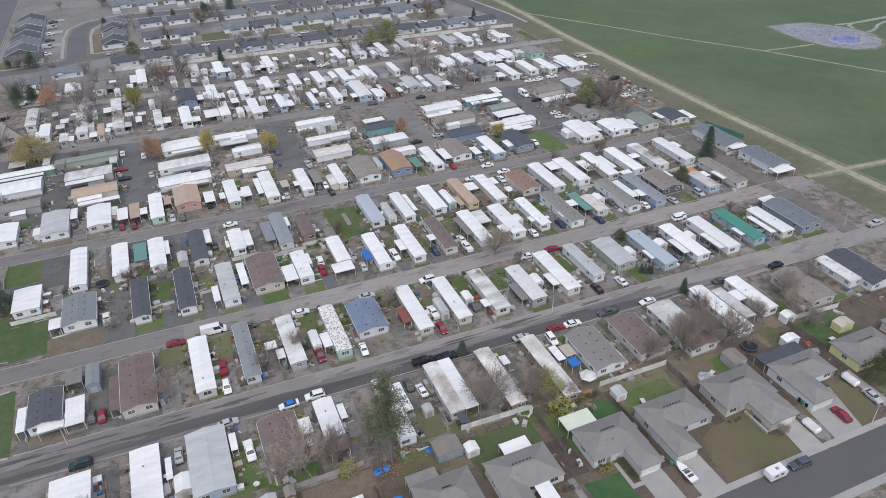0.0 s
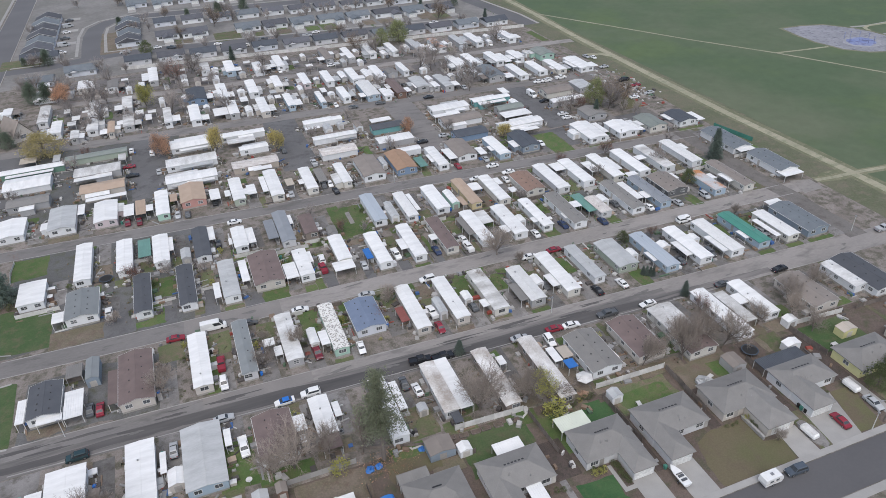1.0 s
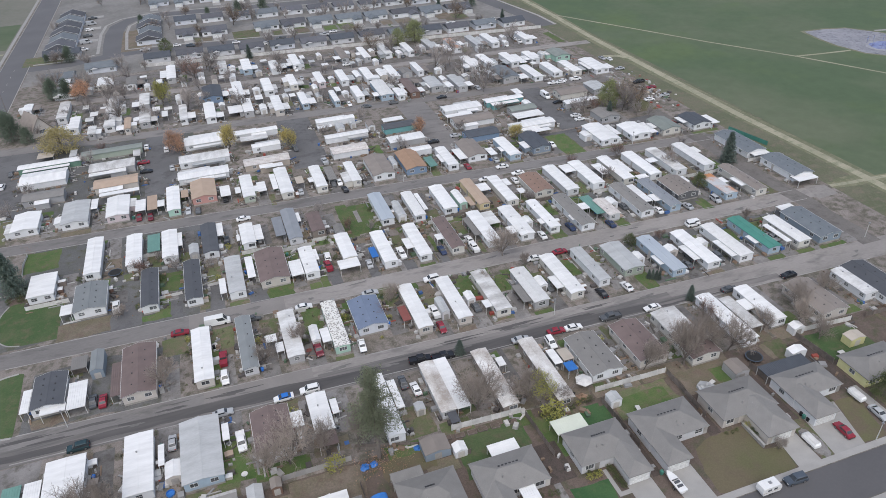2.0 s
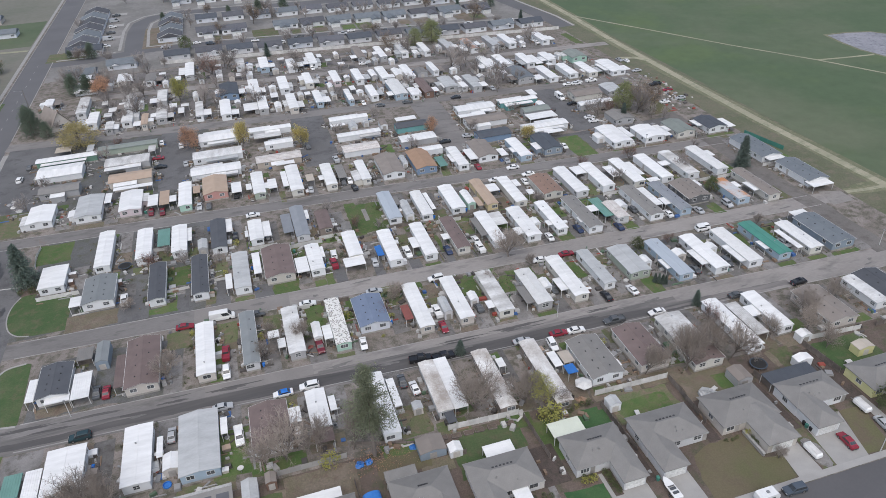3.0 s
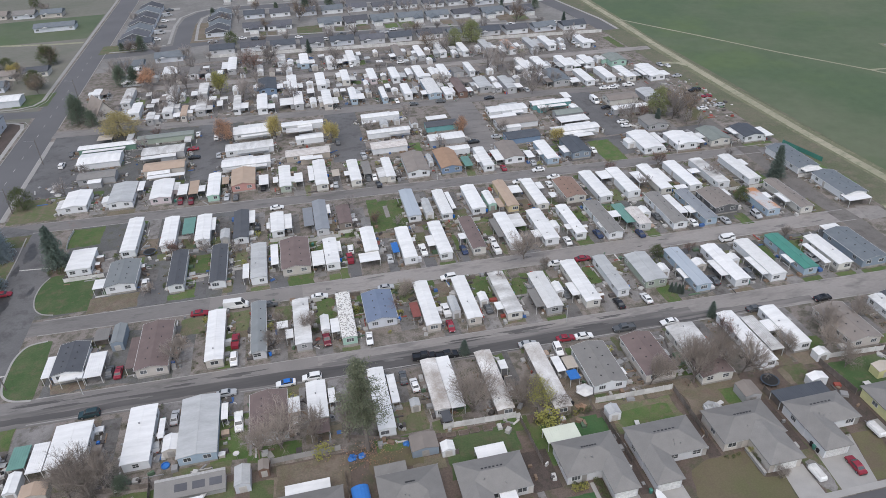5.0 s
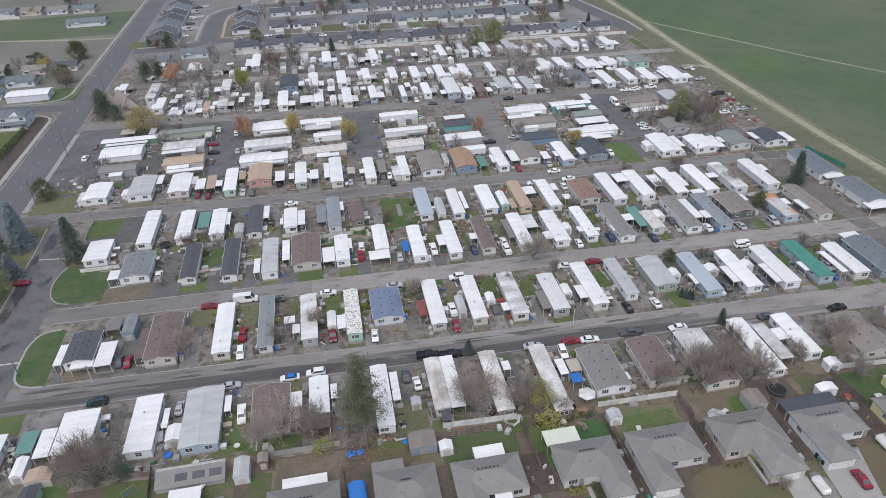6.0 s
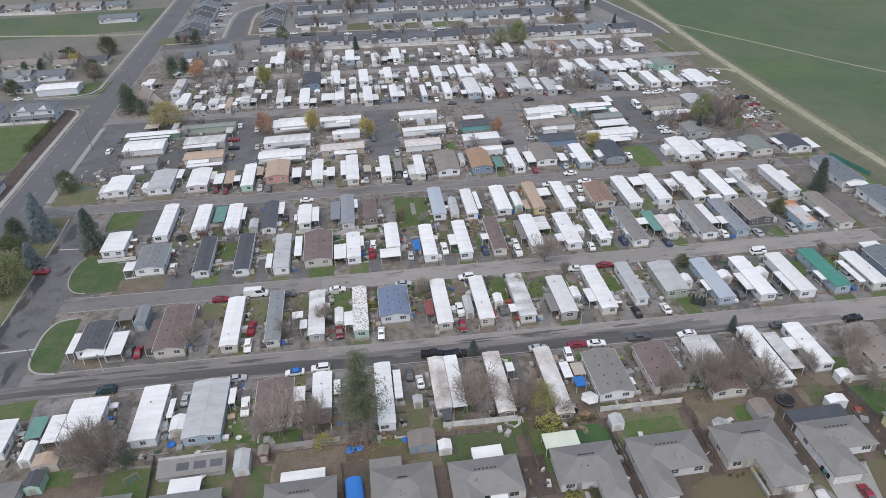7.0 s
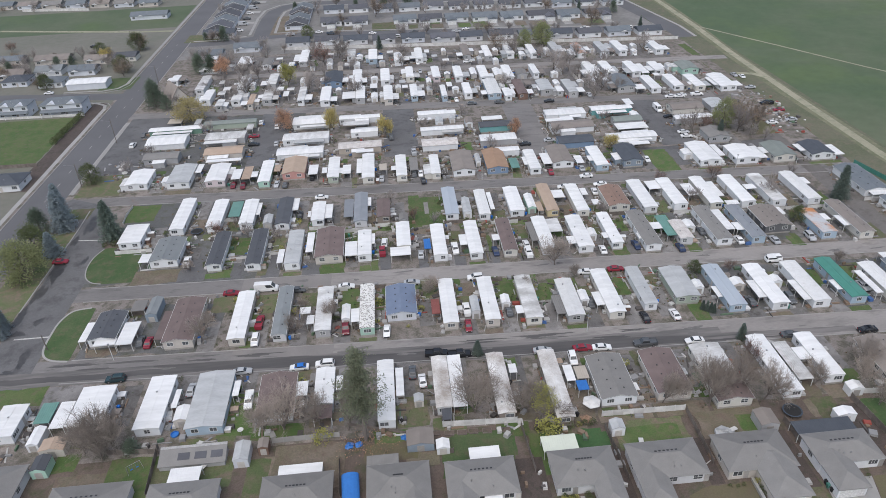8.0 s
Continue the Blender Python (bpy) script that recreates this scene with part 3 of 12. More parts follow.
def lean_to(x0, x1, y0, y1):
    """A long low shed under one slope, with dark panels laid on its roof."""
    w, l = x1 - x0, y1 - y0
    top = thing("lean_to_shed", (x0 + x1) / 2, (y0 + y1) / 2, 0, 0, "long low grey shed with dark panels on its roof", "shed", "garden sheds")
    h, k = w / 2, l / 2
    rise = lambda y: 1.25 + 1.15 * (y + k) / l
    part("wall", Shape().loft([[(x, -k + 0.2, 0), (x, k - 0.2, 0), (x, k - 0.2, rise(k - 0.2) - 0.02), (x, -k + 0.2, rise(-k + 0.2) - 0.02)] for x in (-h + 0.2, h - 0.2)]), WALLM["grey"], top)
    part("roof", Shape().loft([[(x, -k, rise(-k)), (x, k, rise(k)), (x, k, rise(k) + 0.10), (x, -k, rise(-k) + 0.10)] for x in (-h, h)]), ROOF["grey"], top, "weathered grey lean-to roof")
    part("ridge_board", Shape().loft([[(x, k - 0.55, rise(k - 0.55) + 0.11), (x, k + 0.04, rise(k) + 0.11), (x, k + 0.04, rise(k) + 0.17), (x, k - 0.55, rise(k - 0.55) + 0.17)] for x in (-h, h)]), GUTTER, top, "pale metal ridge board")
    for x in (-h * 0.26, h * 0.24, h * 0.72):
        part("panel", Shape().loft([[(xx, -1.0, rise(-1.0) + 0.11), (xx, 0.6, rise(0.6) + 0.11), (xx, 0.6, rise(0.6) + 0.16), (xx, -1.0, rise(-1.0) + 0.16)] for xx in (x - 1.25, x + 1.25)]), ROOF["ashgrey"], top, "dark flat panel")


def carport(x0, x1, y0, y1, z, roof):
    w, l = x1 - x0, y1 - y0
    rword = ROOFWORD.get(roof, roof + " metal roof")
    top = thing("carport", (x0 + x1) / 2, (y0 + y1) / 2, 0, 0, f"open carport with {rword} on slim posts", "carport", "carports and awnings")
    h, k = w / 2, l / 2
    n = max(2, round(w / 0.5))
    prof = []
    for i in range(n):
        x = -h + w * i / n
        prof += [(x, 0.06), (x + w / n * 0.85, 0.06), (x + w / n * 0.87, 0.10), (x + w / n * 0.98, 0.10)]
    prof.append((h, 0.06))
    ring = prof + [(h, -0.10), (-h, -0.10)]
    part("roof", Shape().loft([[(x, y, z + dz) for x, dz in ring] for y in (-k, k)]), ROOF[roof], top)
    post = cached(("post", z), lambda: Shape().box(-0.06, 0.06, -0.06, 0.06, 0, z - 0.1).mesh("post", POST))
    ys = [-k + 0.15, k - 0.15] if l < 9 else [-k + 0.15, 0, k - 0.15]
    flank = (-h + 0.15, h - 0.15)
    if y0 > 62:
        flank, ys = flank[:1] if x0 + x1 > 0 else flank[1:], ys[::2]
    for x in flank:
        for y in ys:
            part("post", post, None, top, "", pose(x, y, 0))
    return top


def shed(x0, x1, y0, y1, z, roof, siding):
    w, l = x1 - x0, y1 - y0
    top = thing("garden_shed", (x0 + x1) / 2, (y0 + y1) / 2, 0, 0, f"small {siding} garden shed with {ROOFWORD.get(roof, roof + ' roof')}", "shed", "sheds")
    hw, hl = w / 2 - 0.08, l / 2 - 0.08
    rise = min(w * 0.2, 0.6)
    s = Shape().box(-hw, hw, -hl, hl, 0, z - 0.02)
    for y in (-hl, hl):
        s.poly((-hw, y, z - 0.02), (hw, y, z - 0.02), (0, y, z + rise - 0.1))
    part("wall", s, WALLM[siding], top)
    part("roof", roof_shape(w, l, z, rise, "gable", 0.08), ROOF[roof], top)
    door(top, 0, -hl, 0.05, 0, min(1.4, w * 0.5), 1.75)
    return top


def hip(s, x0, x1, y0, y1, z, pitch=0.36, thick=0.16):
    """A hipped roof with a flat underside over a rectangle."""
    w, l = x1 - x0, y1 - y0
    r = min(w, l) / 2
    top = z + r * pitch
    a, b, c, d = (x0, y0, z), (x1, y0, z), (x1, y1, z), (x0, y1, z)
    if w >= l:
        e, f = (x0 + r, (y0 + y1) / 2, top), (x1 - r, (y0 + y1) / 2, top)
        s.poly(a, b, f, e).poly(c, d, e, f).poly(b, c, f).poly(d, a, e)
    else:
        e, f = ((x0 + x1) / 2, y0 + r, top), ((x0 + x1) / 2, y1 - r, top)
        s.poly(b, c, f, e).poly(d, a, e, f).poly(a, b, e).poly(c, d, f)
    s.box(x0, x1, y0, y1, z - thick, z)
    return top


def gable(s, x0, x1, y0, y1, z, pitch=0.36, thick=0.16):
    """A gabled roof with its ridge along y."""
    m, r = (x0 + x1) / 2, (x1 - x0) / 2 * pitch
    s.loft([[(x0, y, z - thick), (x1, y, z - thick), (x1, y, z), (m, y, z + r), (x0, y, z)] for y in (y0, y1)])


def house(x0, x1, y0, y1, wing=None, roof="grey", siding="lightgrey", front=-1, eave=2.9, patio=None, storeys=1, detail=True, gabled=False):
    """A ranch house with a hipped roof, a gabled garage wing (x0, x1, y end), and its garage door facing front."""
    cx, cy = (x0 + x1) / 2, (y0 + y1) / 2
    top = thing("house", cx, cy, 0, 0, f"{'two' if storeys > 1 else 'one'}-storey house with {roof} shingle roof and {siding} walls", "house", "houses of the estate")
    a, b, c, d = x0 - cx, x1 - cx, y0 - cy, y1 - cy
    o = 0.45
    if gabled or detail:
        part("wall", Shape().box(a + o, b - o, c + o, d - o, 0, eave - 0.15), WALLM[siding], top)
    s = Shape()
    if gabled:
        ridge = eave + (b - a) / 2 * 0.36
        gable(s, a, b, c, d, eave)
        for gy in (c + o, d - o):
            part("gable_wall", Shape().loft([[(a + o, yy, eave - 0.2), (b - o, yy, eave - 0.2), (0, yy, ridge - 0.34)] for yy in (gy - 0.04, gy + 0.04)]), WALLM[siding], top)
        for gy in (c - 0.03, d + 0.03):
            part("barge_board", Shape().poly((a, gy, eave - 0.16), (0, gy, ridge - 0.16), (b, gy, eave - 0.16), (b, gy, eave + 0.06), (0, gy, ridge + 0.06), (a, gy, eave + 0.06)), FRAME, top)
    elif detail:
        ridge = hip(s, a, b, c, d, eave)
    else:
        ridge = eave + (d - c) / 2 * 0.36
        s.loft([[(x, c, eave - 0.16), (x, d, eave - 0.16), (x, d, eave), (x, 0, ridge), (x, c, eave)] for x in (a, b)])
        part("wall", Shape().loft([[(gx, c + o, 0), (gx, d - o, 0), (gx, d - o, eave - 0.15), (gx, 0, ridge - 0.24), (gx, c + o, eave - 0.15)] for gx in (a + o, b - o)]), WALLM[siding], top)
        if not wing and front < 0 or (not wing and (x0 + y0) % 3 < 1.4):
            m0 = a + (b - a) * (0.3 if x0 % 2 < 1 else 0.68)
            part("cross_gable", Shape().loft([[(m0 - 2.6, yy, eave - 0.1), (m0 + 2.6, yy, eave - 0.1), (m0 + 2.6, yy, eave + 0.02), (m0, yy, eave + 0.98), (m0 - 2.6, yy, eave + 0.02)] for yy in (c - 0.5, 0)]), ROOF[roof], top)
            part("gable_wall", Shape().poly((m0 - 2.3, c - 0.52, eave - 0.2), (m0 + 2.3, c - 0.52, eave - 0.2), (m0, c - 0.52, eave + 0.72)), WALLM["white"], top)
    part("roof", s, ROOF[roof], top)
    if storeys > 1:
        part("porch_roof", Shape().loft([[(x, c + o, 3.2), (x, c - 2.0, 2.5), (x, c - 2.0, 2.62), (x, c + o, 3.34)] for x in (a + 0.3, b - 0.3)]), ROOF[roof], top)
        for i in range(5):
            x = a + 0.6 + (b - a - 1.2) * i / 4
            part("porch_post", cached("pp", lambda: Shape().box(-0.08, 0.08, -0.08, 0.08, 0, 2.55).mesh("porch_post", FRAME)), None, top, "", pose(x, c - 1.8, 0))
        for x in (a + (b - a) * 0.28, a + (b - a) * 0.74):
            part("dormer", Shape().loft([[(x - 2.2, yy, eave), (x + 2.2, yy, eave), (x, yy, eave + 1.3)] for yy in (c + 0.2, c + 3.0)]), WALLM[siding], top, "small front gable with white trim")
    for gy in (c, d) if detail else ():
        part("gutter", Shape().box(a - 0.1, b + 0.1, gy - 0.06, gy + 0.06, eave - 0.14, eave - 0.02), GUTTER, top)
    rng = random.Random(round(x0 * 13 + y0 * 7))
    if detail:
        vent = cached("hvent", lambda: Shape().box(-0.22, 0.22, -0.16, 0.16, 0, 0.16).mesh("roof_vent", DARKMETAL))
        pipe = cached("hpipe", lambda: Shape().tube((0, 0, -0.3), (0, 0, 0.5), 0.06, 0.06, 6).mesh("vent_pipe", METAL))
        r = min(b - a, d - c) / 2
        for i in range(6):
            x = a + r + 0.6 + (b - a - 2 * r - 1.2) * i / 5
            part("roof_vent", vent, None, top, "", pose(x, (c + d) / 2 + 0.75, ridge - 0.75 * 0.36 - 0.06))
        for i in range(3):
            y = c + rng.uniform(0.25, 0.75) * (d - c) / 2
            part("vent_pipe", pipe, None, top, "", pose(rng.uniform(a + r, b - r), y, eave + (y - c) * 0.36))
    if wing:
        wa, wb, wy = wing[0] - cx + 0.13, wing[1] - cx - 0.13, wing[2] - cy
        inner = (c if front < 0 else d) - front * (d - c) * 0.45
        lo, hi = min(wy, inner), max(wy, inner)
        ga, gb = ((wy + o), hi) if front < 0 else (lo, (wy - o))
        peak = eave + (wb - wa) / 2 * 0.36 - 0.3 if not detail else eave - 0.14
        part("garage_wall", Shape().loft([[(wa + o, yy, 0), (wb - o, yy, 0), (wb - o, yy, eave - 0.15), ((wa + wb) / 2, yy, peak), (wa + o, yy, eave - 0.15)] for yy in (ga, gb)]), WALLM[siding], top)
        s = Shape()
        if detail:
            hip(s, wa, wb, lo, hi + (2.2 if front < 0 else 0), eave + 0.004, 0.36)
        else:
            gable(s, wa, wb, lo, hi, eave, 0.36)
        part("garage_roof", s, ROOF[roof], top)
        yw = (wy + o) if front < 0 else (wy - o)
        gd = Shape()
        gw = min(wb - wa - 1.6, 5.0) / 2
        m = (wa + wb) / 2
        for i in range(4):
            gd.box(m - gw, m + gw, yw - 0.06 if front < 0 else yw, yw if front < 0 else yw + 0.06, 0.05 + i * 0.55, 0.57 + i * 0.55)
        part("garage_door", gd, FRAME, top, "white panelled garage door")
    side = c + o if front < 0 else d - o
    spots = [x for x in ((a + 2.2, (a + b) / 2, b - 2.2) if detail else (a + 2.6, b - 2.6)) if not wing or not (wing[0] - cx - 0.8 < x < wing[1] - cx + 0.8)]
    for k in range(storeys):
        for x in spots:
            window(top, x, side, 1.0 + 2.7 * k, 0 if front < 0 else 180, 1.8, 1.2, detail)
        if k:
            for x in (a + 2.2, b - 2.2):
                window(top, x, c + o, 1.0 + 2.7 * k, 0, 1.6, 1.2, detail)
    for x in (a + 3, b - 3) if detail or front > 0 else ():
        window(top, x, d - o if front < 0 else c + o, 1.0, 180 if front < 0 else 0, 1.6, 1.1, detail)
    if detail:
        window(top, a + o, 0, 1.1, -90, 1.4, 1.0)
        window(top, b - o, 0, 1.1, 90, 1.4, 1.0)
    if spots and detail:
        door(top, spots[-1] + 1.8 if len(spots) < 3 else 1.6, side, 0.05, 0 if front < 0 else 180)
    if patio:
        carport(patio[0], patio[1], patio[2], patio[3], 2.6, patio[4])
    return top


def island_mat(name, stops):
    m = bpy.data.materials.new(name)
    m.use_nodes = True
    n, l = m.node_tree.nodes, m.node_tree.links
    geo, ramp, noise_ = n.new("ShaderNodeNewGeometry"), n.new("ShaderNodeValToRGB"), n.new("ShaderNodeTexNoise")
    ramp.color_ramp.interpolation = "CONSTANT"
    while len(ramp.color_ramp.elements) < len(stops):
        ramp.color_ramp.elements.new(0.5)
    for e, (p, c) in zip(ramp.color_ramp.elements, stops):
        e.position, e.color = p, (*c, 1)
    l.new(geo.outputs["Random Per Island"], ramp.inputs[0])
    mix = n.new("ShaderNodeMixRGB")
    mix.blend_type, mix.inputs[0].default_value = "MULTIPLY", 0.4
    noise_.inputs["Scale"].default_value = 3.0
    l.new(ramp.outputs[0], mix.inputs[1])
    l.new(noise_.outputs[0], mix.inputs[2])
    l.new(mix.outputs[0], n["Principled BSDF"].inputs["Base Color"])
    n["Principled BSDF"].inputs["Roughness"].default_value = 0.75
    return m


ODDS = island_mat("odds_and_ends", [(0.0, (0.44, 0.43, 0.41)), (0.22, (0.10, 0.09, 0.085)), (0.42, (0.24, 0.17, 0.12)), (0.60, (0.30, 0.30, 0.30)), (0.78, (0.58, 0.57, 0.55)), (0.90, (0.10, 0.16, 0.10)), (0.94, (0.06, 0.14, 0.34)), (0.97, (0.34, 0.08, 0.06))])


TUFTS = island_mat("weed_tufts", [(0.0, (0.12, 0.13, 0.07)), (0.35, (0.16, 0.12, 0.08)), (0.60, (0.08, 0.10, 0.05)), (0.80, (0.22, 0.15, 0.09))])


# ---- vehicles ----
def wheel_meshes(r, w):
    def make():
        ring = lambda y, rad: [(rad * math.cos(t), y, rad * math.sin(t)) for t in (2 * math.pi * i / 14 for i in range(14))]
        tyre = Shape().loft([ring(-w / 2, r * 0.92), ring(-w / 2 + 0.03, r), ring(w / 2 - 0.03, r), ring(w / 2, r * 0.92)])
        rim = Shape().loft([ring(-w / 2 - 0.015, r * 0.6), ring(w / 2 + 0.015, r * 0.6)])
        return tyre.mesh("wheel", TYRE), rim.mesh("rim", RIM)
    return cached(("wheel", r, w), make)


CARS = {  # length, width, then the outline of the lower body and of the cabin: (x, z) along the side
    "sedan": (4.75, 1.82, [(-2.37, 0.78), (-2.3, 0.92), (-1.55, 0.98), (1.0, 0.98), (2.1, 0.80), (2.37, 0.66)], [(-1.75, 0.97), (-0.95, 1.42), (0.35, 1.42), (1.15, 0.97)]),
    "suv": (4.75, 1.92, [(-2.37, 0.85), (-2.33, 1.05), (-1.5, 1.08), (1.05, 1.08), (2.15, 0.98), (2.37, 0.78)], [(-2.28, 1.06), (-1.95, 1.72), (0.35, 1.74), (1.2, 1.06)]),
    "pickup": (5.75, 2.0, [(-2.87, 0.95), (-2.85, 1.16), (-0.9, 1.16), (1.3, 1.14), (2.6, 1.08), (2.87, 0.85)], [(-0.95, 1.14), (-0.75, 1.84), (0.75, 1.84), (1.5, 1.12)]),
    "van": (6.8, 2.06, [(-3.4, 1.0), (-3.38, 1.2), (-1.0, 1.25), (2.0, 1.25), (3.1, 1.12), (3.4, 0.85)], [(-3.36, 1.22), (-3.25, 2.55), (1.6, 2.55), (2.7, 1.2)]),
}


def car_meshes(kind, colour):
    def make():
        length, width, low, cab = CARS[kind]
        h = width / 2
        paint = PAINT["white" if colour == "bluetop" else colour]
        roofpaint = PAINT["cobalt" if colour == "bluetop" else colour]
        sect = lambda x, z, k: [(x, -h * k, 0.32), (x, h * k, 0.32), (x, h * k, z - 0.14), (x, h * k * 0.94, z), (x, -h * k * 0.94, z), (x, -h * k, z - 0.14)]
        body = Shape().loft([sect(x, z, 0.90 if abs(x) > length / 2 - 0.03 else (0.97 if abs(x) > length / 2 - 0.3 else 1.0)) for x, z in low])
        if kind == "pickup":
            body.box(-2.72, -1.02, -0.86, 0.86, 1.165, 1.17)
            for y in (-h * 0.98, h * 0.86):
                body.box(-2.86, -0.9, y, y + h * 0.12, 1.10, 1.36)
            body.box(-2.87, -2.77, -h * 0.9, h * 0.9, 1.1, 1.36)
        (xa, za), (xb, zb), (xc, zc), (xd, zd) = cab
        g, t = h * 0.90, h * 0.76
        if kind == "van":
            g, t = h * 0.95, h * 0.90
        lerp = lambda p, q, f: (p[0] + (q[0] - p[0]) * f, p[1] + (q[1] - p[1]) * f)
        cabin = Shape().loft([[(xa, -g, za), (xd, -g, zd), (xd, g, zd), (xa, g, za)], [(xb, -t, zb), (xc, -t, zc), (xc, t, zc), (xb, t, zb)],
                              [(xb + 0.12, -t + 0.1, zb + 0.05), (xc - 0.12, -t + 0.1, zc + 0.05), (xc - 0.12, t - 0.1, zc + 0.05), (xb + 0.12, t - 0.1, zb + 0.05)]])
        yat = lambda f: g + (t - g) * f
        panes = {}
        e = 0.012
        (x1, z1), (x2, z2) = lerp((xd, zd), (xc, zc), 0.14), lerp((xd, zd), (xc, zc), 0.88)
        panes["windscreen"] = Shape().poly((x1 + e, -yat(0.14) + 0.08, z1 + e), (x1 + e, yat(0.14) - 0.08, z1 + e), (x2 + e, yat(0.88) - 0.08, z2 + e), (x2 + e, -yat(0.88) + 0.08, z2 + e))
        (x1, z1), (x2, z2) = lerp((xa, za), (xb, zb), 0.18), lerp((xa, za), (xb, zb), 0.85)
        panes["rear_window"] = Shape().poly((x1 - e, yat(0.18) - 0.1, z1 + e), (x1 - e, -yat(0.18) + 0.1, z1 + e), (x2 - e, -yat(0.85) + 0.1, z2 + e), (x2 - e, yat(0.85) - 0.1, z2 + e))
        back = 0.62 if kind == "van" else 0.06
        for sgn in (-1, 1):
            lo = [(xa + (xd - xa) * f) for f in (back, 0.94)]
            hi = [(xb + (xc - xb) * f) for f in (back if kind == "van" else 0.03, 0.97)]
            q = lambda xl, xh, f: (xl + (xh - xl) * f, sgn * (yat(f) + e), za + (zb - za) * f)
            panes["side_window" + ("" if sgn < 0 else "_far")] = Shape().poly(q(lo[0], hi[0], 0.16), q(lo[1], hi[1], 0.16), q(lo[1], hi[1], 0.86), q(lo[0], hi[0], 0.86))
        return body.mesh("body", paint), cabin.mesh("cabin", roofpaint), [(k.replace("_far", ""), v.mesh(k.replace("_far", ""), CARGLASS)) for k, v in panes.items()]
    return cached(("car", kind, colour), make)


def car(x, y, turn, kind, colour):
    length, width, low, _ = CARS[kind]
    word = {"sedan": "sedan car", "suv": "sport utility car", "pickup": "pickup truck", "van": "cargo van"}[kind]
    shade = {"bluetop": "white and blue", "cobalt": "bright blue"}.get(colour, colour)
    top = thing("pickup_truck" if kind == "pickup" else ("van" if kind == "van" else "car"), x, y, 0.03, turn,
                f"parked {shade} {word} standing on the asphalt", "truck" if kind == "pickup" else ("van" if kind == "van" else "car"), "parked vehicles")
    body, cabin, panes = car_meshes(kind, colour)
    part("body", body, None, top)
    part("cabin", cabin, None, top)
    for name, me in panes:
        part(name, me, None, top)
    r = 0.33 if kind == "sedan" else 0.38
    tyre, rim = wheel_meshes(r, 0.22)
    for sx in (-0.31, 0.30):
        for sy in (-1, 1):
            wh = part("wheel", tyre, None, top, "", pose(sx * length, sy * (width / 2 - 0.10), r))
            if y < 16:
                part("rim", rim, None, wh)
    e = length / 2
    if y > 18:
        return top
    for sy in (-1, 1):
        part("headlight", cached(("hl", kind), lambda: Shape().box(-0.05, 0.06, -0.2, 0.2, -0.07, 0.07).mesh("headlight", LAMPW)), None, top, "", pose(e - 0.05, sy * width * 0.33, low[-1][1] - 0.06))
        part("taillight", cached(("tl", kind), lambda: Shape().box(-0.05, 0.05, -0.18, 0.18, -0.08, 0.08).mesh("taillight", LAMPR)), None, top, "", pose(-e + 0.03, sy * width * 0.34, low[0][1] - 0.02))
    for sx in (-1, 1):
        part("bumper", cached(("bump", kind), lambda: Shape().box(-0.05, 0.05, -width * 0.42, width * 0.42, 0.30, 0.52).mesh("bumper", DARKMETAL)), None, top, "", pose(sx * e, 0, 0))
    return top


def caravan(x, y, turn):
    top = thing("caravan", x, y, 0.03, turn, "small white travel trailer parked at the kerb", "caravan")
    prof = [(-2.1, 0.5), (-2.25, 1.2), (-2.1, 2.2), (-1.7, 2.45), (1.7, 2.45), (2.1, 2.1), (2.3, 1.3), (2.0, 0.5)]
    part("body", Shape().loft([[(px, yy, pz) for px, pz in prof] for yy in (-1.05, 1.05)]), PAINT["white"], top)
    part("window", Shape().box(-1.2, -0.3, -1.07, -1.04, 1.35, 1.9).box(0.3, 1.1, -1.07, -1.04, 1.35, 1.9), GLASS, top)
    part("roof_vent", Shape().box(-0.3, 0.3, -0.3, 0.3, 2.45, 2.6), METAL, top)
    part("stripe", Shape().box(-2.1, 2.1, -1.065, -1.05, 1.05, 1.15), ROOF["tan"], top)
    part("hitch", Shape().box(2.0, 3.1, -0.06, 0.06, 0.42, 0.52), DARKMETAL, top)
    tyre, rim = wheel_meshes(0.34, 0.2)
    for sy in (-1, 1):
        wh = part("wheel", tyre, None, top, "", pose(-0.1, sy * 0.98, 0.34))
        part("rim", rim, None, wh)


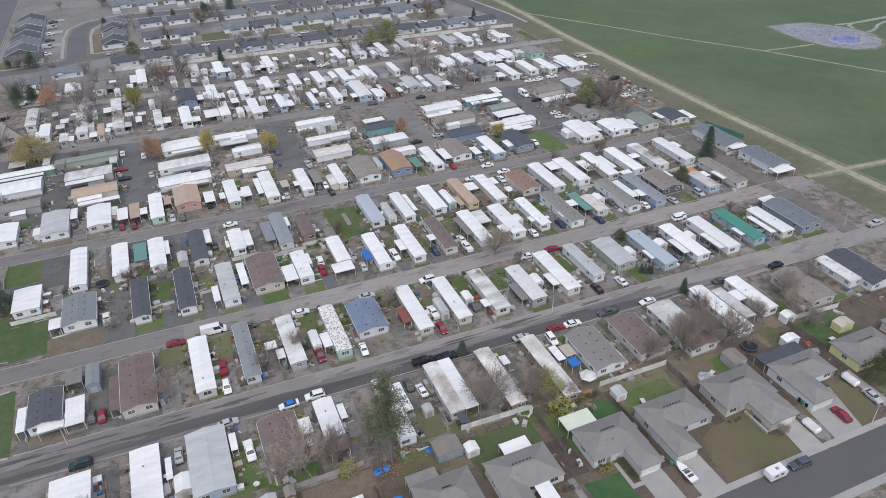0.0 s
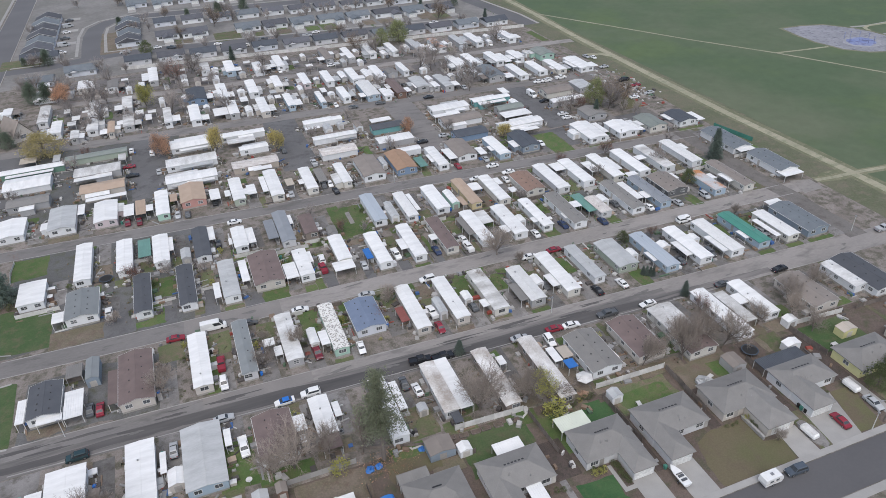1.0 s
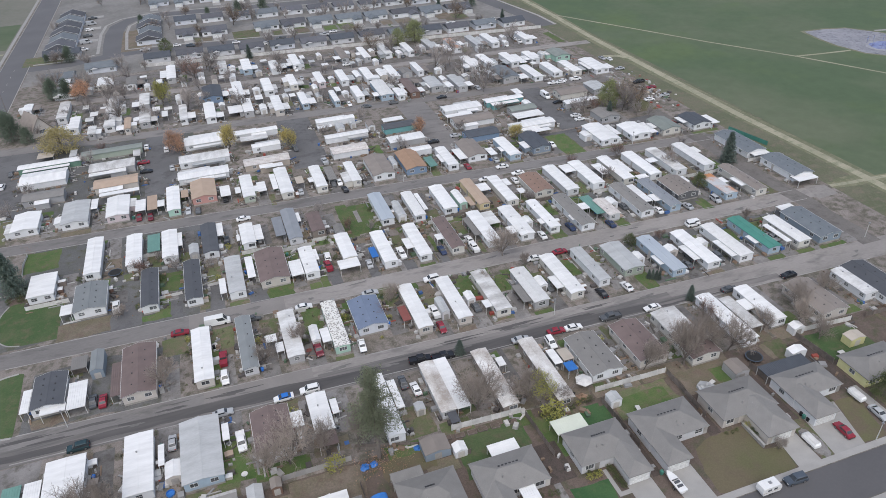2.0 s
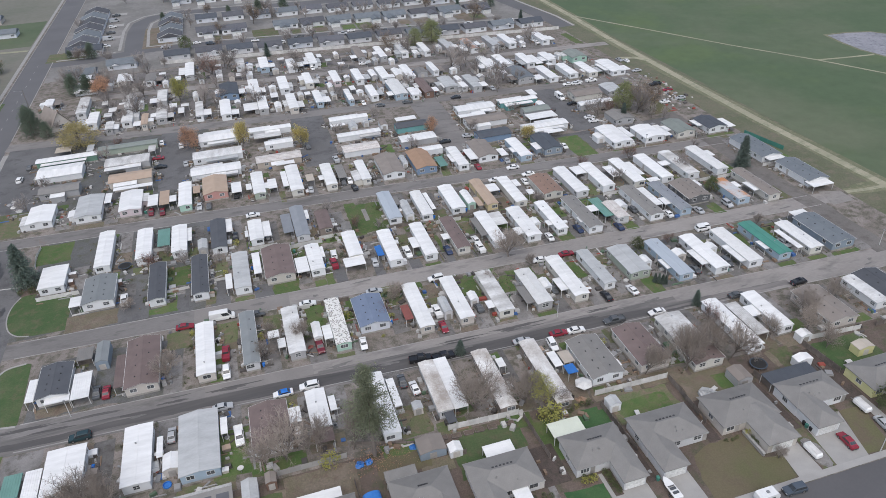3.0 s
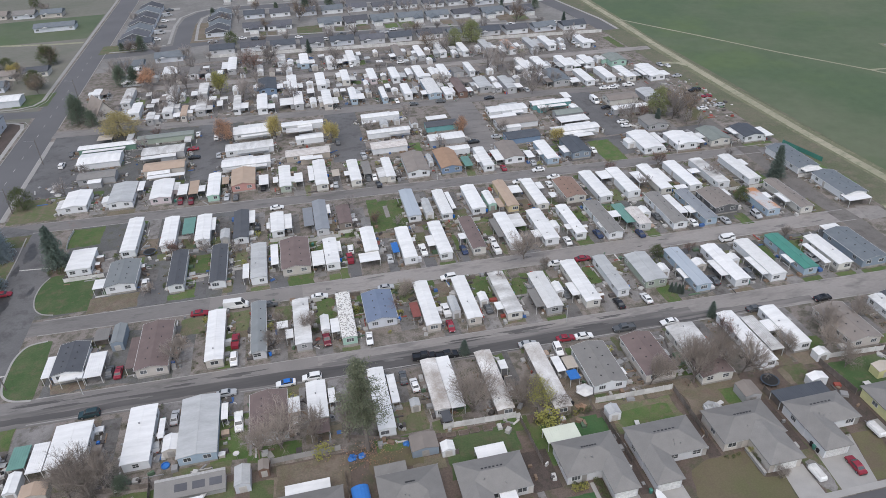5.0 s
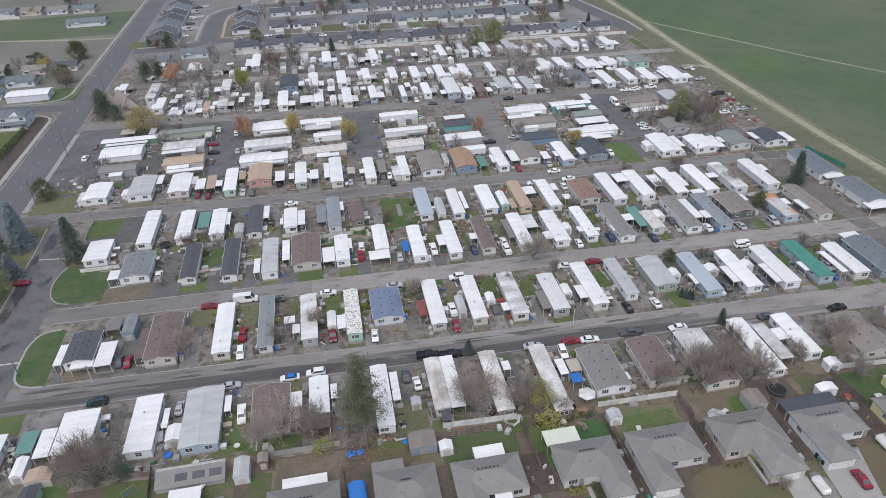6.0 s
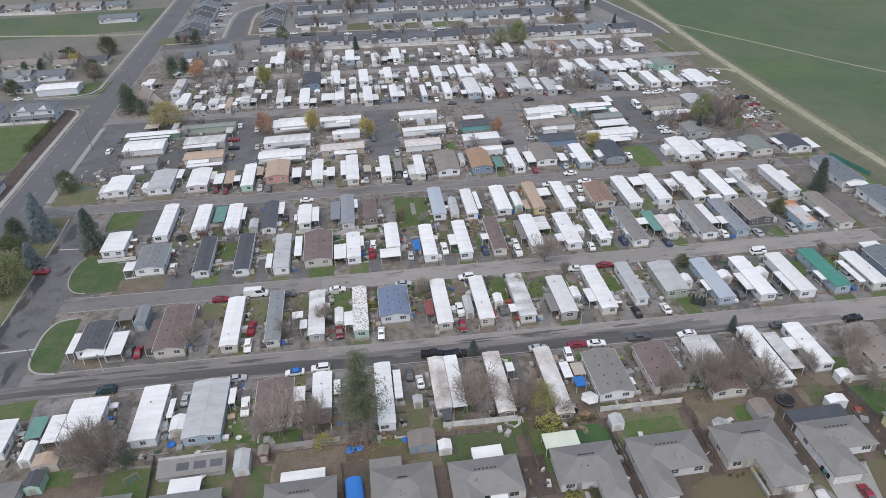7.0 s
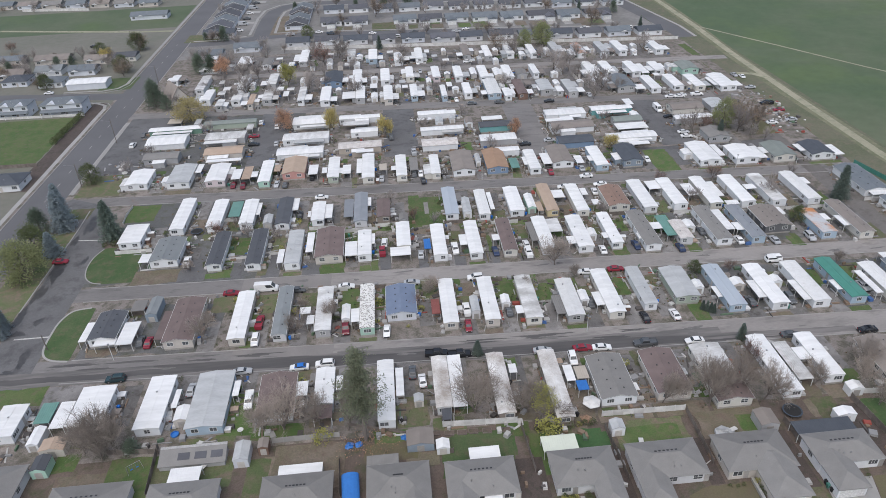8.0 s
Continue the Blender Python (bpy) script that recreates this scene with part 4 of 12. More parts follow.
def boat(x, y, turn, covered):
    top = thing("boat_on_trailer", x, y, 0.03, turn, "white covered utility trailer on a driveway" if covered else "small white motorboat on its trailer beside a driveway", "trailer" if covered else "boat")
    if covered:
        top.scale = (0.82, 0.86, 0.9)
    hull = []
    for px, k, zb in ((-2.6, 1.0, 0.65), (-1.0, 1.0, 0.6), (1.0, 0.95, 0.62), (2.2, 0.6, 0.8), (2.9, 0.08, 1.1)):
        hull.append([(px, -0.25 * k, zb), (px, 0.25 * k, zb), (px, 0.9 * k, 1.05), (px, 0.95 * k, 1.35), (px, -0.95 * k, 1.35), (px, -0.9 * k, 1.05)])
    if covered:
        hull = [[(px, -1.0 * k, 0.6), (px, 1.0 * k, 0.6), (px, 1.05 * k, 1.2), (px, 0.8 * k, zt), (px, -0.8 * k, zt), (px, -1.05 * k, 1.2)] for px, k, zt in ((-2.5, 0.86, 1.45), (-2.2, 1.0, 1.75), (1.9, 1.0, 1.8), (2.3, 0.8, 1.5))]
    part("hull", Shape().loft(hull), PAINT["white"], top)
    if covered:
        part("cover", Shape().loft([[(px, -0.84 * k, 1.76), (px, 0.84 * k, 1.76), (px, 0.4 * k, zt), (px, -0.4 * k, zt)] for px, k, zt in ((-2.1, 1, 1.86), (0, 1, 1.95), (1.8, 1, 1.88))]), VINYL, top)
    else:
        part("windscreen", Shape().loft([[(0.2, -0.7, 1.36), (0.5, -0.7, 1.36), (0.5, 0.7, 1.36), (0.2, 0.7, 1.36)], [(0.0, -0.6, 1.75), (0.1, -0.6, 1.75), (0.1, 0.6, 1.75), (0.0, 0.6, 1.75)]]), GLASS, top)
        for px in (-1.6, -0.6):
            part("seat", Shape().box(px, px + 0.5, -0.6, 0.6, 1.36, 1.6), ROOF["charcoal"], top)
    part("trailer_frame", Shape().box(-2.4, 3.6, -0.06, 0.06, 0.4, 0.5).box(-0.9, -0.7, -0.85, 0.85, 0.38, 0.62), METAL, top)
    tyre, rim = wheel_meshes(0.3, 0.18)
    for sy in (-1, 1):
        wh = part("wheel", tyre, None, top, "", pose(-0.8, sy * 0.92, 0.3))
        part("rim", rim, None, wh)


# ---- trees ----
def branching(rng, fans=(5, 6, 6, 5, 3), thin=0.0017, lean=0.62, stem=0.15, reach=0.42):
    """Limbs of a tree one unit high, each bent on its way: trunk and limbs, thinner wood, and the tips."""
    wood, twigs, tips = Shape(), Shape(), []

    def grow(p, d, length, r, level):
        last = level == len(fans)
        steps = 1 if level > 3 or last else (3 if level else 2)
        path = []
        for k in range(steps):
            e = (d + Vector((rng.gauss(0, 1), rng.gauss(0, 1), rng.gauss(0, 1))) * 0.16 + Vector((0, 0, 0.12 if 0 < level < 4 else 0.0))).normalized()
            q = p + e * length / steps
            ra, rb = r * (1 - 0.45 * k / steps), r * (1 - 0.45 * (k + 1) / steps)
            if level < 2:
                wood.tube(p, q, ra, rb, 5)
            elif level < 4 and not last:
                twigs.tube(p, q, ra, rb, 3)
            else:
                twigs.spike(p, q, r)
            path.append((p, q, e))
            p, d = q, e
        if last:
            tips.append(p)
            return
        turn = rng.uniform(0, 6.283)
        for i in range(fans[level]):
            f = 1.0 if i == 0 else rng.uniform(0.70 if level == 0 else 0.22, 1.0)
            a, b, e = path[min(int(f * steps), steps - 1)]
            at = a.lerp(b, min(f * steps - min(int(f * steps), steps - 1), 1.0))
            turn += 2.4 + rng.gauss(0, 0.4)
            u = e.cross(Vector((0.31, 0.95, 0.1))).normalized()
            side = u * math.cos(turn) + e.cross(u) * math.sin(turn)
            w = (0.25 if i == 0 and level else lean) * rng.uniform(0.75, 1.3)
            grow(at, (e + side * w).normalized(), (reach if level == 0 else length * 0.66) * rng.uniform(0.75, 1.15) * (1.15 - 0.3 * f), max(r * 0.56, thin), level + 1)

    grow(Vector((0, 0, 0)), Vector((rng.uniform(-0.06, 0.06), rng.uniform(-0.06, 0.06), 1)), stem, 0.021, 0)
    return wood, twigs, tips


def leaf_quads(s, rng, c, size, n, jitter, slim=0.6):
    for _ in range(n):
        p = c + Vector((rng.gauss(0, jitter), rng.gauss(0, jitter), rng.gauss(0, jitter)))
        a = Vector((rng.gauss(0, 1), rng.gauss(0, 1), rng.gauss(0, 1))).normalized()
        b = a.cross(Vector((rng.gauss(0, 1), rng.gauss(0, 1), rng.gauss(0, 1)))).normalized()
        k = size * rng.uniform(0.6, 1.3)
        s.poly(p - a * k, p + b * k * slim, p + a * k, p - b * k * slim)


def merged(a, b):
    n = len(a.v)
    a.v += b.v
    a.f += [tuple(n + j for j in f) for f in b.f]
    return a


def bare_meshes(i, full):
    def make():
        if full:
            wood, twigs, _ = branching(random.Random(100 + i), (6, 6, 6, 5, 3), 0.0017, (0.95, 0.75, 1.05, 0.8)[i % 4], (0.08, 0.16, 0.05, 0.12)[i % 4])
        else:
            wood, twigs, _ = branching(random.Random(100 + i), (5, 6, 5, 5), 0.0042, 0.62, 0.16, 0.46)
        up = 1.0 / max(p[2] for p in twigs.v)
        out = min(up, 0.50 / sorted(math.hypot(p[0], p[1]) for p in twigs.v)[int(len(twigs.v) * 0.97)])
        for s in (wood, twigs):
            s.v = [(x * out, y * out, z * up) for x, y, z in s.v]
        return wood.mesh("trunk", BARK), twigs.mesh("crown", TWIG if full else TWIGGREY)
    return cached(("bare", i, full), make)


def leafy_meshes(kind, i, dense, low=False):
    """Autumn trees: a branching frame with leaves at its tips, or on the lower limbs alone."""
    def make():
        rng = random.Random(hash_word(kind) + i)
        fine = kind in ("red", "brown", "yellow", "orange", "lime") and dense > 3 and not low
        wood, twigs, tips = branching(rng, (5, 6, 6, 5, 2) if low else ((5, 6, 6, 4) if fine else (5, 6, 6)), 0.0017 if low else 0.0026, 0.85 if low else 0.75, 0.08 if low else 0.16, 0.42 if low else 0.46)
        s = Shape()
        if low:
            for t in tips:
                if (t - Vector((0.06, 0.03, 0.46))).length < 0.27:
                    leaf_quads(s, rng, t, 0.010, 5, 0.022)
        else:
            for t in tips:
                leaf_quads(s, rng, t, (0.010 if kind in ("red", "brown") else 0.0150) if fine else (0.017 if dense > 5 else 0.010), (4 if kind in ("red", "brown") else 9) if fine else dense, 0.040 if fine else 0.058)
        return merged(wood, twigs).mesh("trunk", BARK if not low else TWIG), s.mesh("crown", LEAF[kind])
    return cached(("leafy", kind, i, dense, low), make)


def mass_meshes(kind, i, wide, clumps, per, size=0.022):
    """Broad crowns that reach near the ground: clumps of small leaves over a lumpy body."""
    def make():
        rng = random.Random(700 + i + hash_word(kind))
        wood = Shape().tube((0, 0, 0), (0, 0, 0.75), 0.03, 0.008, 7)
        s = Shape()
        for k in range(clumps):
            z = rng.uniform(0.02, 1.0) ** 0.85
            r = wide * math.sin(math.pi * (0.16 + 0.80 * z)) ** 0.8 * rng.uniform(0.55, 1.08)
            if kind == "cedar":
                r = wide * (1.02 - z) ** 0.55 * rng.uniform(0.45, 1.05)
            a = rng.uniform(0, 6.283)
            c = Vector((r * math.cos(a), r * math.sin(a), 0.06 + 0.88 * z + rng.gauss(0, 0.03)))
            if k % 3 == 0:
                wood.tube((0, 0, c.z * 0.7), c, 0.006, 0.002, 3)
            leaf_quads(s, rng, c, size, per, 0.048 + size * 0.6)
        return wood.mesh("trunk", BARK), s.mesh("crown", LEAF[kind])
    return cached(("mass", kind, i, wide, clumps), make)


def hash_word(w):
    return sum(ord(c) * (i + 3) for i, c in enumerate(w))


def conifer_meshes(kind, i, wide):
    """Whorls of boughs round a straight trunk, each set with needle sprays."""
    def make():
        rng = random.Random(500 + i + hash_word(kind))
        pine = kind == "pine"
        wood = Shape().tube((0, 0, 0), (0, 0, 0.97), 0.018 if pine else 0.022, 0.004, 7)
        s = Shape()
        z = 0.34 if pine else 0.04
        while z < 0.985:
            reach = wide * (1 - z) ** (0.42 if pine else 0.6) * rng.uniform(0.82, 1.12) + 0.012
            k = max(4, int(9 * (1 - z) + 4))
            a0 = rng.uniform(0, 6.28)
            for j in range(k):
                if pine and rng.random() < 0.30:
                    continue
                a = a0 + 6.283 * j / k + rng.gauss(0, 0.2)
                rr = reach * rng.uniform(0.40 if pine else 0.75, 1.25 if pine else 1.15)
                d = Vector((math.cos(a), math.sin(a), rng.uniform(-0.1, 0.35) if pine else -0.24))
                wood.tube((0, 0, z), Vector((0, 0, z)) + d * rr * 0.9, 0.003, 0.0012, 3)
                for q in range(6):
                    f = (q + 0.7) / 6
                    leaf_quads(s, rng, Vector((0, 0, z)) + d * rr * f, 0.0105 if pine else 0.024 * (1.25 - 0.5 * f), 28 if pine else 6, 0.020 if pine else 0.015, 0.30 if pine else 0.38)
            z += (0.027 if pine else 0.026) + 0.014 * (1 - z)
        return wood.mesh("trunk", BARK), s.mesh("crown", LEAF[kind])
    return cached(("conifer", kind, i, wide), make)


TREE_COUNT = [0]
TREEWORDS = {"bare": "bare leafless tree with grey-brown branches", "yellowbare": "nearly bare tree with some yellow leaves", "redbush": "small shrub with dark red leaves",
             "redtree": "tree with dull red autumn leaves", "yellow": "tree with yellow autumn leaves", "orange": "tree with orange autumn leaves",
             "browntree": "tree with brown withered autumn leaves", "bush": "dense green leafy tree", "hedge": "trimmed low green garden shrub", "yellowbush": "shrub with yellow-green leaves",
             "smallred": "small bare shrub with reddish leaves", "conifer": "dark green conifer with a pointed crown", "cedar": "broad dark green evergreen tree",
             "olive": "broad tree with pale olive leaves", "willow": "broad round tree with dull yellow leaves", "lime": "tree with pale yellow-green leaves",
             "spruce": "dark green spruce with a pointed crown", "bluespruce": "silvery blue spruce with a pointed crown", "pine": "tall pine with olive green needles"}


def tree(kind, x, y, height, wide=1.0):
    i = TREE_COUNT[0] = TREE_COUNT[0] + 1
    v, turn = i % 4, i * 77 % 360
    small = kind in ("redbush", "hedge", "yellowbush", "smallred")
    top = thing("shrub" if small else "tree", x, y, 0, turn, TREEWORDS[kind], "shrub" if small else "tree")
    if kind in ("conifer", "spruce", "bluespruce", "pine"):
        leaf = kind if kind != "spruce" else "conifer"
        meshes = conifer_meshes(leaf, v % 2, {"pine": 0.23, "conifer": 0.33}.get(kind, 0.26))
    elif kind in ("cedar", "olive", "bush", "hedge", "yellowbush", "willow"):
        meshes = mass_meshes({"hedge": "bush", "yellowbush": "lime"}.get(kind, kind), v % 3, {"cedar": 0.36, "olive": 0.42}.get(kind, 0.5), 130 if not small else 30, 30 if not small else 15, 0.022 if not small else 0.05)
    elif kind == "bare":
        meshes = bare_meshes(v, y < 60)
    else:
        leaf = {"yellowbare": "lime", "redbush": "red", "redtree": "red", "browntree": "brown", "smallred": "red"}.get(kind, kind)
        meshes = leafy_meshes(leaf, v % 2, {"yellowbare": 3, "smallred": 3, "browntree": 6, "redtree": 6}.get(kind, 14), kind == "yellowbare")
    for me in meshes[1:] if small else meshes:
        ob = part(me.name.split(".")[0], me, None, top)
        k = height
        ob.scale = (k * wide, k * wide, k) if not small else (k * 1.2, k * 1.2, k)
    return top


# ---- small yard things ----
def tunnel_tent(x, y, w, l):
    top = thing("tunnel_tent", x, y, 0.02, 3, "long rounded bright blue canopy tent beside a house", "canopy tent")
    arc = [(w / 2 * math.cos(t), 1.5 + 0.95 * math.sin(t)) for t in (math.pi * i / 8 for i in range(9))]
    ring = arc + [(px * 0.97, pz - 0.05) for px, pz in reversed(arc)]
    part("canopy", Shape().loft([[(px, yy, pz) for px, pz in ring] for yy in (-l / 2, l / 2)]), ROOF["tarp"], top)
    part("end_panel", Shape().loft([[(px * 0.96, yy, pz - 0.03) for px, pz in arc] for yy in (l / 2 - 0.2, l / 2 - 0.16)]), ROOF["tarp"], top)
    for sx in (-1, 1):
        for yy in (-l / 2 + 0.1, 0, l / 2 - 0.1):
            part("leg", Shape().box(sx * w * 0.48 - 0.04, sx * w * 0.48 + 0.04, yy - 0.04, yy + 0.04, 0, 1.55), METAL, top)


def raised_bed(x, y, w, l):
    top = thing("raised_bed", x, y, 0.02, -3, "wooden raised garden bed filled with dark soil", "garden bed", "raised beds")
    for sx in (-1, 1):
        part("side_board", Shape().box(sx * w / 2 - 0.05, sx * w / 2 + 0.05, -l / 2, l / 2, 0, 0.35), WOOD, top)
        part("end_board", Shape().box(-w / 2 + 0.05, w / 2 - 0.05, sx * l / 2 - 0.05, sx * l / 2 + 0.05, 0, 0.35), WOOD, top)
    part("soil", Shape().box(-w / 2 + 0.05, w / 2 - 0.05, -l / 2 + 0.05, l / 2 - 0.05, 0, 0.26), YARD, top)


def swing_set(x, y, turn):
    top = thing("swing_set", x, y, 0.02, turn, "small metal swing set on the lawn", "swing set")
    part("top_bar", Shape().tube((-1.4, 0, 1.9), (1.4, 0, 1.9), 0.04, 0.04, 6), METAL, top)
    for sx in (-1, 1):
        for sz in (-1, 1):
            part("leg", Shape().tube((sx * 1.6, sz * 0.8, 0), (sx * 1.4, 0, 1.9), 0.04, 0.04, 6), METAL, top)
    for px in (-0.6, 0.6):
        part("swing_seat", Shape().box(px - 0.25, px + 0.25, -0.12, 0.12, 0.5, 0.54).box(px - 0.24, px - 0.22, -0.01, 0.01, 0.54, 1.9).box(px + 0.22, px + 0.24, -0.01, 0.01, 0.54, 1.9), PAINT["cobalt"], top)


def satellite_dish(x, y, r, z):
    top = thing("satellite_dish", x, y, 0.02, 0, "pale round dish on a short pole", "dish")
    ring = lambda k, h: [(r * k * math.cos(t), r * k * math.sin(t), z + h) for t in (i * 0.4488 for i in range(14))]
    part("bowl", Shape().loft([ring(0.1, 0.0), ring(0.6, 0.08), ring(1.0, 0.25), ring(0.98, 0.27), ring(0.1, 0.04)]), VINYL, top)
    part("pole", Shape().tube((0, 0, 0), (0, 0, z + 0.02), 0.05, 0.05, 6), METAL, top)


def garden_table(x, y, turn):
    top = thing("garden_table", x, y, 0.02, turn, "pale plastic garden table in a back yard", "table")
    part("tabletop", Shape().box(-0.8, 0.8, -0.5, 0.5, 0.70, 0.75), VINYL, top)
    for sx in (-1, 1):
        for sz in (-1, 1):
            part("leg", Shape().box(sx * 0.72 - 0.03, sx * 0.72 + 0.03, sz * 0.42 - 0.03, sz * 0.42 + 0.03, 0, 0.7), VINYL, top)


def wheelie_bin(x, y, turn, colour):
    top = thing("rubbish_bin", x, y, 0.012, turn, f"{colour[0]} plastic rubbish bin beside a home", "bin", "rubbish bins")
    part("body", cached(("bin", colour[0]), lambda: Shape().loft([[(-0.24, -0.26, 0), (0.24, -0.26, 0), (0.24, 0.26, 0), (-0.24, 0.26, 0)], [(-0.31, -0.36, 1.0), (0.31, -0.36, 1.0), (0.31, 0.36, 1.0), (-0.31, 0.36, 1.0)]]).mesh("body", colour[1])), None, top)
    part("lid", cached(("lid", colour[0]), lambda: Shape().loft([[(-0.33, -0.38, 1.0), (0.33, -0.38, 1.0), (0.33, 0.38, 1.0), (-0.33, 0.38, 1.0)], [(-0.26, -0.3, 1.09), (0.26, -0.3, 1.09), (0.26, 0.3, 1.09), (-0.26, 0.3, 1.09)]]).mesh("lid", colour[1])), None, top)


def storage_box(x, y, turn, w, l, h, wall, roof):
    top = thing("storage_box", x, y, 0.02, turn, "low pale storage box in a yard", "storage box", "storage boxes")
    part("body", Shape().box(-w / 2, w / 2, -l / 2, l / 2, 0, h), wall, top)
    part("lid", Shape().loft([[(-w / 2 - 0.06, y2, h), (w / 2 + 0.06, y2, h), (w / 2 + 0.06, y2, h + 0.06), (0, y2, h + 0.18), (-w / 2 - 0.06, y2, h + 0.06)] for y2 in (-l / 2 - 0.06, l / 2 + 0.06)]), roof, top)


def air_conditioner(x, y, turn):
    top = thing("air_conditioner", x, y, 0.02, turn, "grey air conditioning unit on a slab", "air conditioner", "air conditioners")
    part("casing", cached("ac", lambda: Shape().box(-0.42, 0.42, -0.42, 0.42, 0.08, 0.85).mesh("casing", METAL)), None, top)
    part("grille", cached("acg", lambda: Shape().loft([[(0.34 * math.cos(t), 0.34 * math.sin(t), z) for t in (i * 0.5236 for i in range(12))] for z in (0.85, 0.90)]).mesh("grille", DARKMETAL)), None, top)
    part("slab", cached("acs", lambda: Shape().box(-0.5, 0.5, -0.5, 0.5, 0, 0.08).mesh("slab", CONCRETE)), None, top)


# Lumpy mound for junk, scrap and firewood; only blue and pale grey ones are tarpaulins.
def yard_heap(x, y, size, material, label, seed):
    rng = random.Random(seed)
    rings = []
    for r, z in ((1.0, 0.0), (0.85, 0.35), (0.5, 0.6), (0.12, 0.72)):
        rings.append([(size * r * rng.uniform(0.7, 1.3) * math.cos(t), size * r * rng.uniform(0.7, 1.3) * math.sin(t), size * 0.75 * z * rng.uniform(0.5, 1.3)) for t in (i * 0.5712 for i in range(11))])
    ob = new("tarpaulin", Shape().loft(rings).mesh("tarpaulin", material))
    ob.matrix_basis = pose(x, y, 0.02, 0, 0, seed * 37)
    tagged(ob, label, "tarpaulin")


def gazebo(x, y, w, material, label, sides=4):
    top = thing("canopy_tent", x, y, 0.02, 8, label, "canopy tent")
    h = w / 2
    if sides == 6:
        ring = lambda r, z: [(r * math.cos(i * 1.0472), r * math.sin(i * 1.0472), z) for i in range(6)]
        part("canopy", Shape().loft([ring(h, 2.1), ring(h, 2.25), ring(0.12, 2.9)]), material, top)
        part("pole", Shape().tube((0, 0, 0), (0, 0, 2.3), 0.05, 0.05, 6), METAL, top)
        return
    part("canopy", Shape().loft([[(-h, -h, 2.0), (h, -h, 2.0), (h, h, 2.0), (-h, h, 2.0)], [(-h, -h, 2.2), (h, -h, 2.2), (h, h, 2.2), (-h, h, 2.2)], [(-0.1, -0.1, 3.0), (0.1, -0.1, 3.0), (0.1, 0.1, 3.0), (-0.1, 0.1, 3.0)]]), material, top)
    for sx in (-1, 1):
        for sz in (-1, 1):
            part("leg", Shape().box(sx * h * 0.95 - 0.04, sx * h * 0.95 + 0.04, sz * h * 0.95 - 0.04, sz * h * 0.95 + 0.04, 0, 2.05), METAL, top)


def trampoline(x, y, r):
    top = thing("trampoline", x, y, 0.02, 0, "round black trampoline in a yard", "trampoline")
    ring = lambda rad, z: [(rad * math.cos(t), rad * math.sin(t), z) for t in (i * 0.2618 for i in range(24))]
    part("mat", Shape().loft([ring(r * 0.86, 0.80), ring(r * 0.86, 0.84)]), TYRE, top)
    part("rim_pad", Shape().loft([ring(r * 0.86, 0.80), ring(r, 0.80), ring(r, 0.88), ring(r * 0.86, 0.88), ring(r * 0.86, 0.80)], caps=False), PAINT["slate"], top)
    for i in range(6):
        a = i * 1.0472
        part("leg", Shape().tube((r * 0.95 * math.cos(a), r * 0.95 * math.sin(a), 0), (r * 0.95 * math.cos(a), r * 0.95 * math.sin(a), 0.82), 0.04, 0.04, 6), METAL, top)


def paddling_pool(x, y, r):
    top = thing("paddling_pool", x, y, 0.02, 0, "round blue plastic paddling pool", "pool")
    ring = lambda rad, z: [(rad * math.cos(t), rad * math.sin(t), z) for t in (i * 0.3142 for i in range(20))]
    part("rim", Shape().loft([ring(r, 0), ring(r * 1.05, 0.2), ring(r, 0.42), ring(r * 0.9, 0.42), ring(r * 0.9, 0.1)], caps=False), ROOF["tarp"], top)
    part("floor", Shape().poly(*ring(r * 0.92, 0.12)), ROOF["tarp"], top)


BINS = (("dark green", ROOF["green"]), ("blue", PAINT["cobalt"]), ("black", TYRE), ("grey", METAL))


def yard_clutter(x0, x1, y0, y1, n, seed):
    """Bins, boxes, units and heaps of junk along the side of a home."""
    rng = random.Random(seed)
    for i in range(n):
        x, y = rng.uniform(x0, x1), y0 + (y1 - y0) * (i + rng.random()) / n
        k = rng.random()
        if k < 0.25:
            wheelie_bin(x, y, rng.uniform(0, 360), rng.choice(BINS))
        elif k < 0.55:
            storage_box(x, y, rng.choice((0, 90)) + rng.uniform(-6, 6), rng.uniform(0.8, 1.8), rng.uniform(0.9, 2.4), rng.uniform(0.6, 1.7), rng.choice((WALLM["white"], WALLM["beige"], WALLM["lightgrey"], WALLM["taupe"], WALLM["brown"])), rng.choice((ROOF["white"], ROOF["lightgrey"], ROOF["taupe"], ROOF["white"], ROOF["tan"])))
        elif k < 0.68:
            air_conditioner(x, y, 0)
        elif k < 0.86:
            yard_heap(x, y, rng.uniform(0.5, 1.1), rng.choice((ROOF["beige"], VINYL, WOOD, ROOF["taupe"], ROOF["red"], METAL)), "weathered heap of junk in a yard", seed + i)
        else:
            tree(rng.choice(("hedge", "hedge", "smallred", "yellowbush")), x, y, rng.uniform(1.0, 2.2))


CLUTTER = Shape()


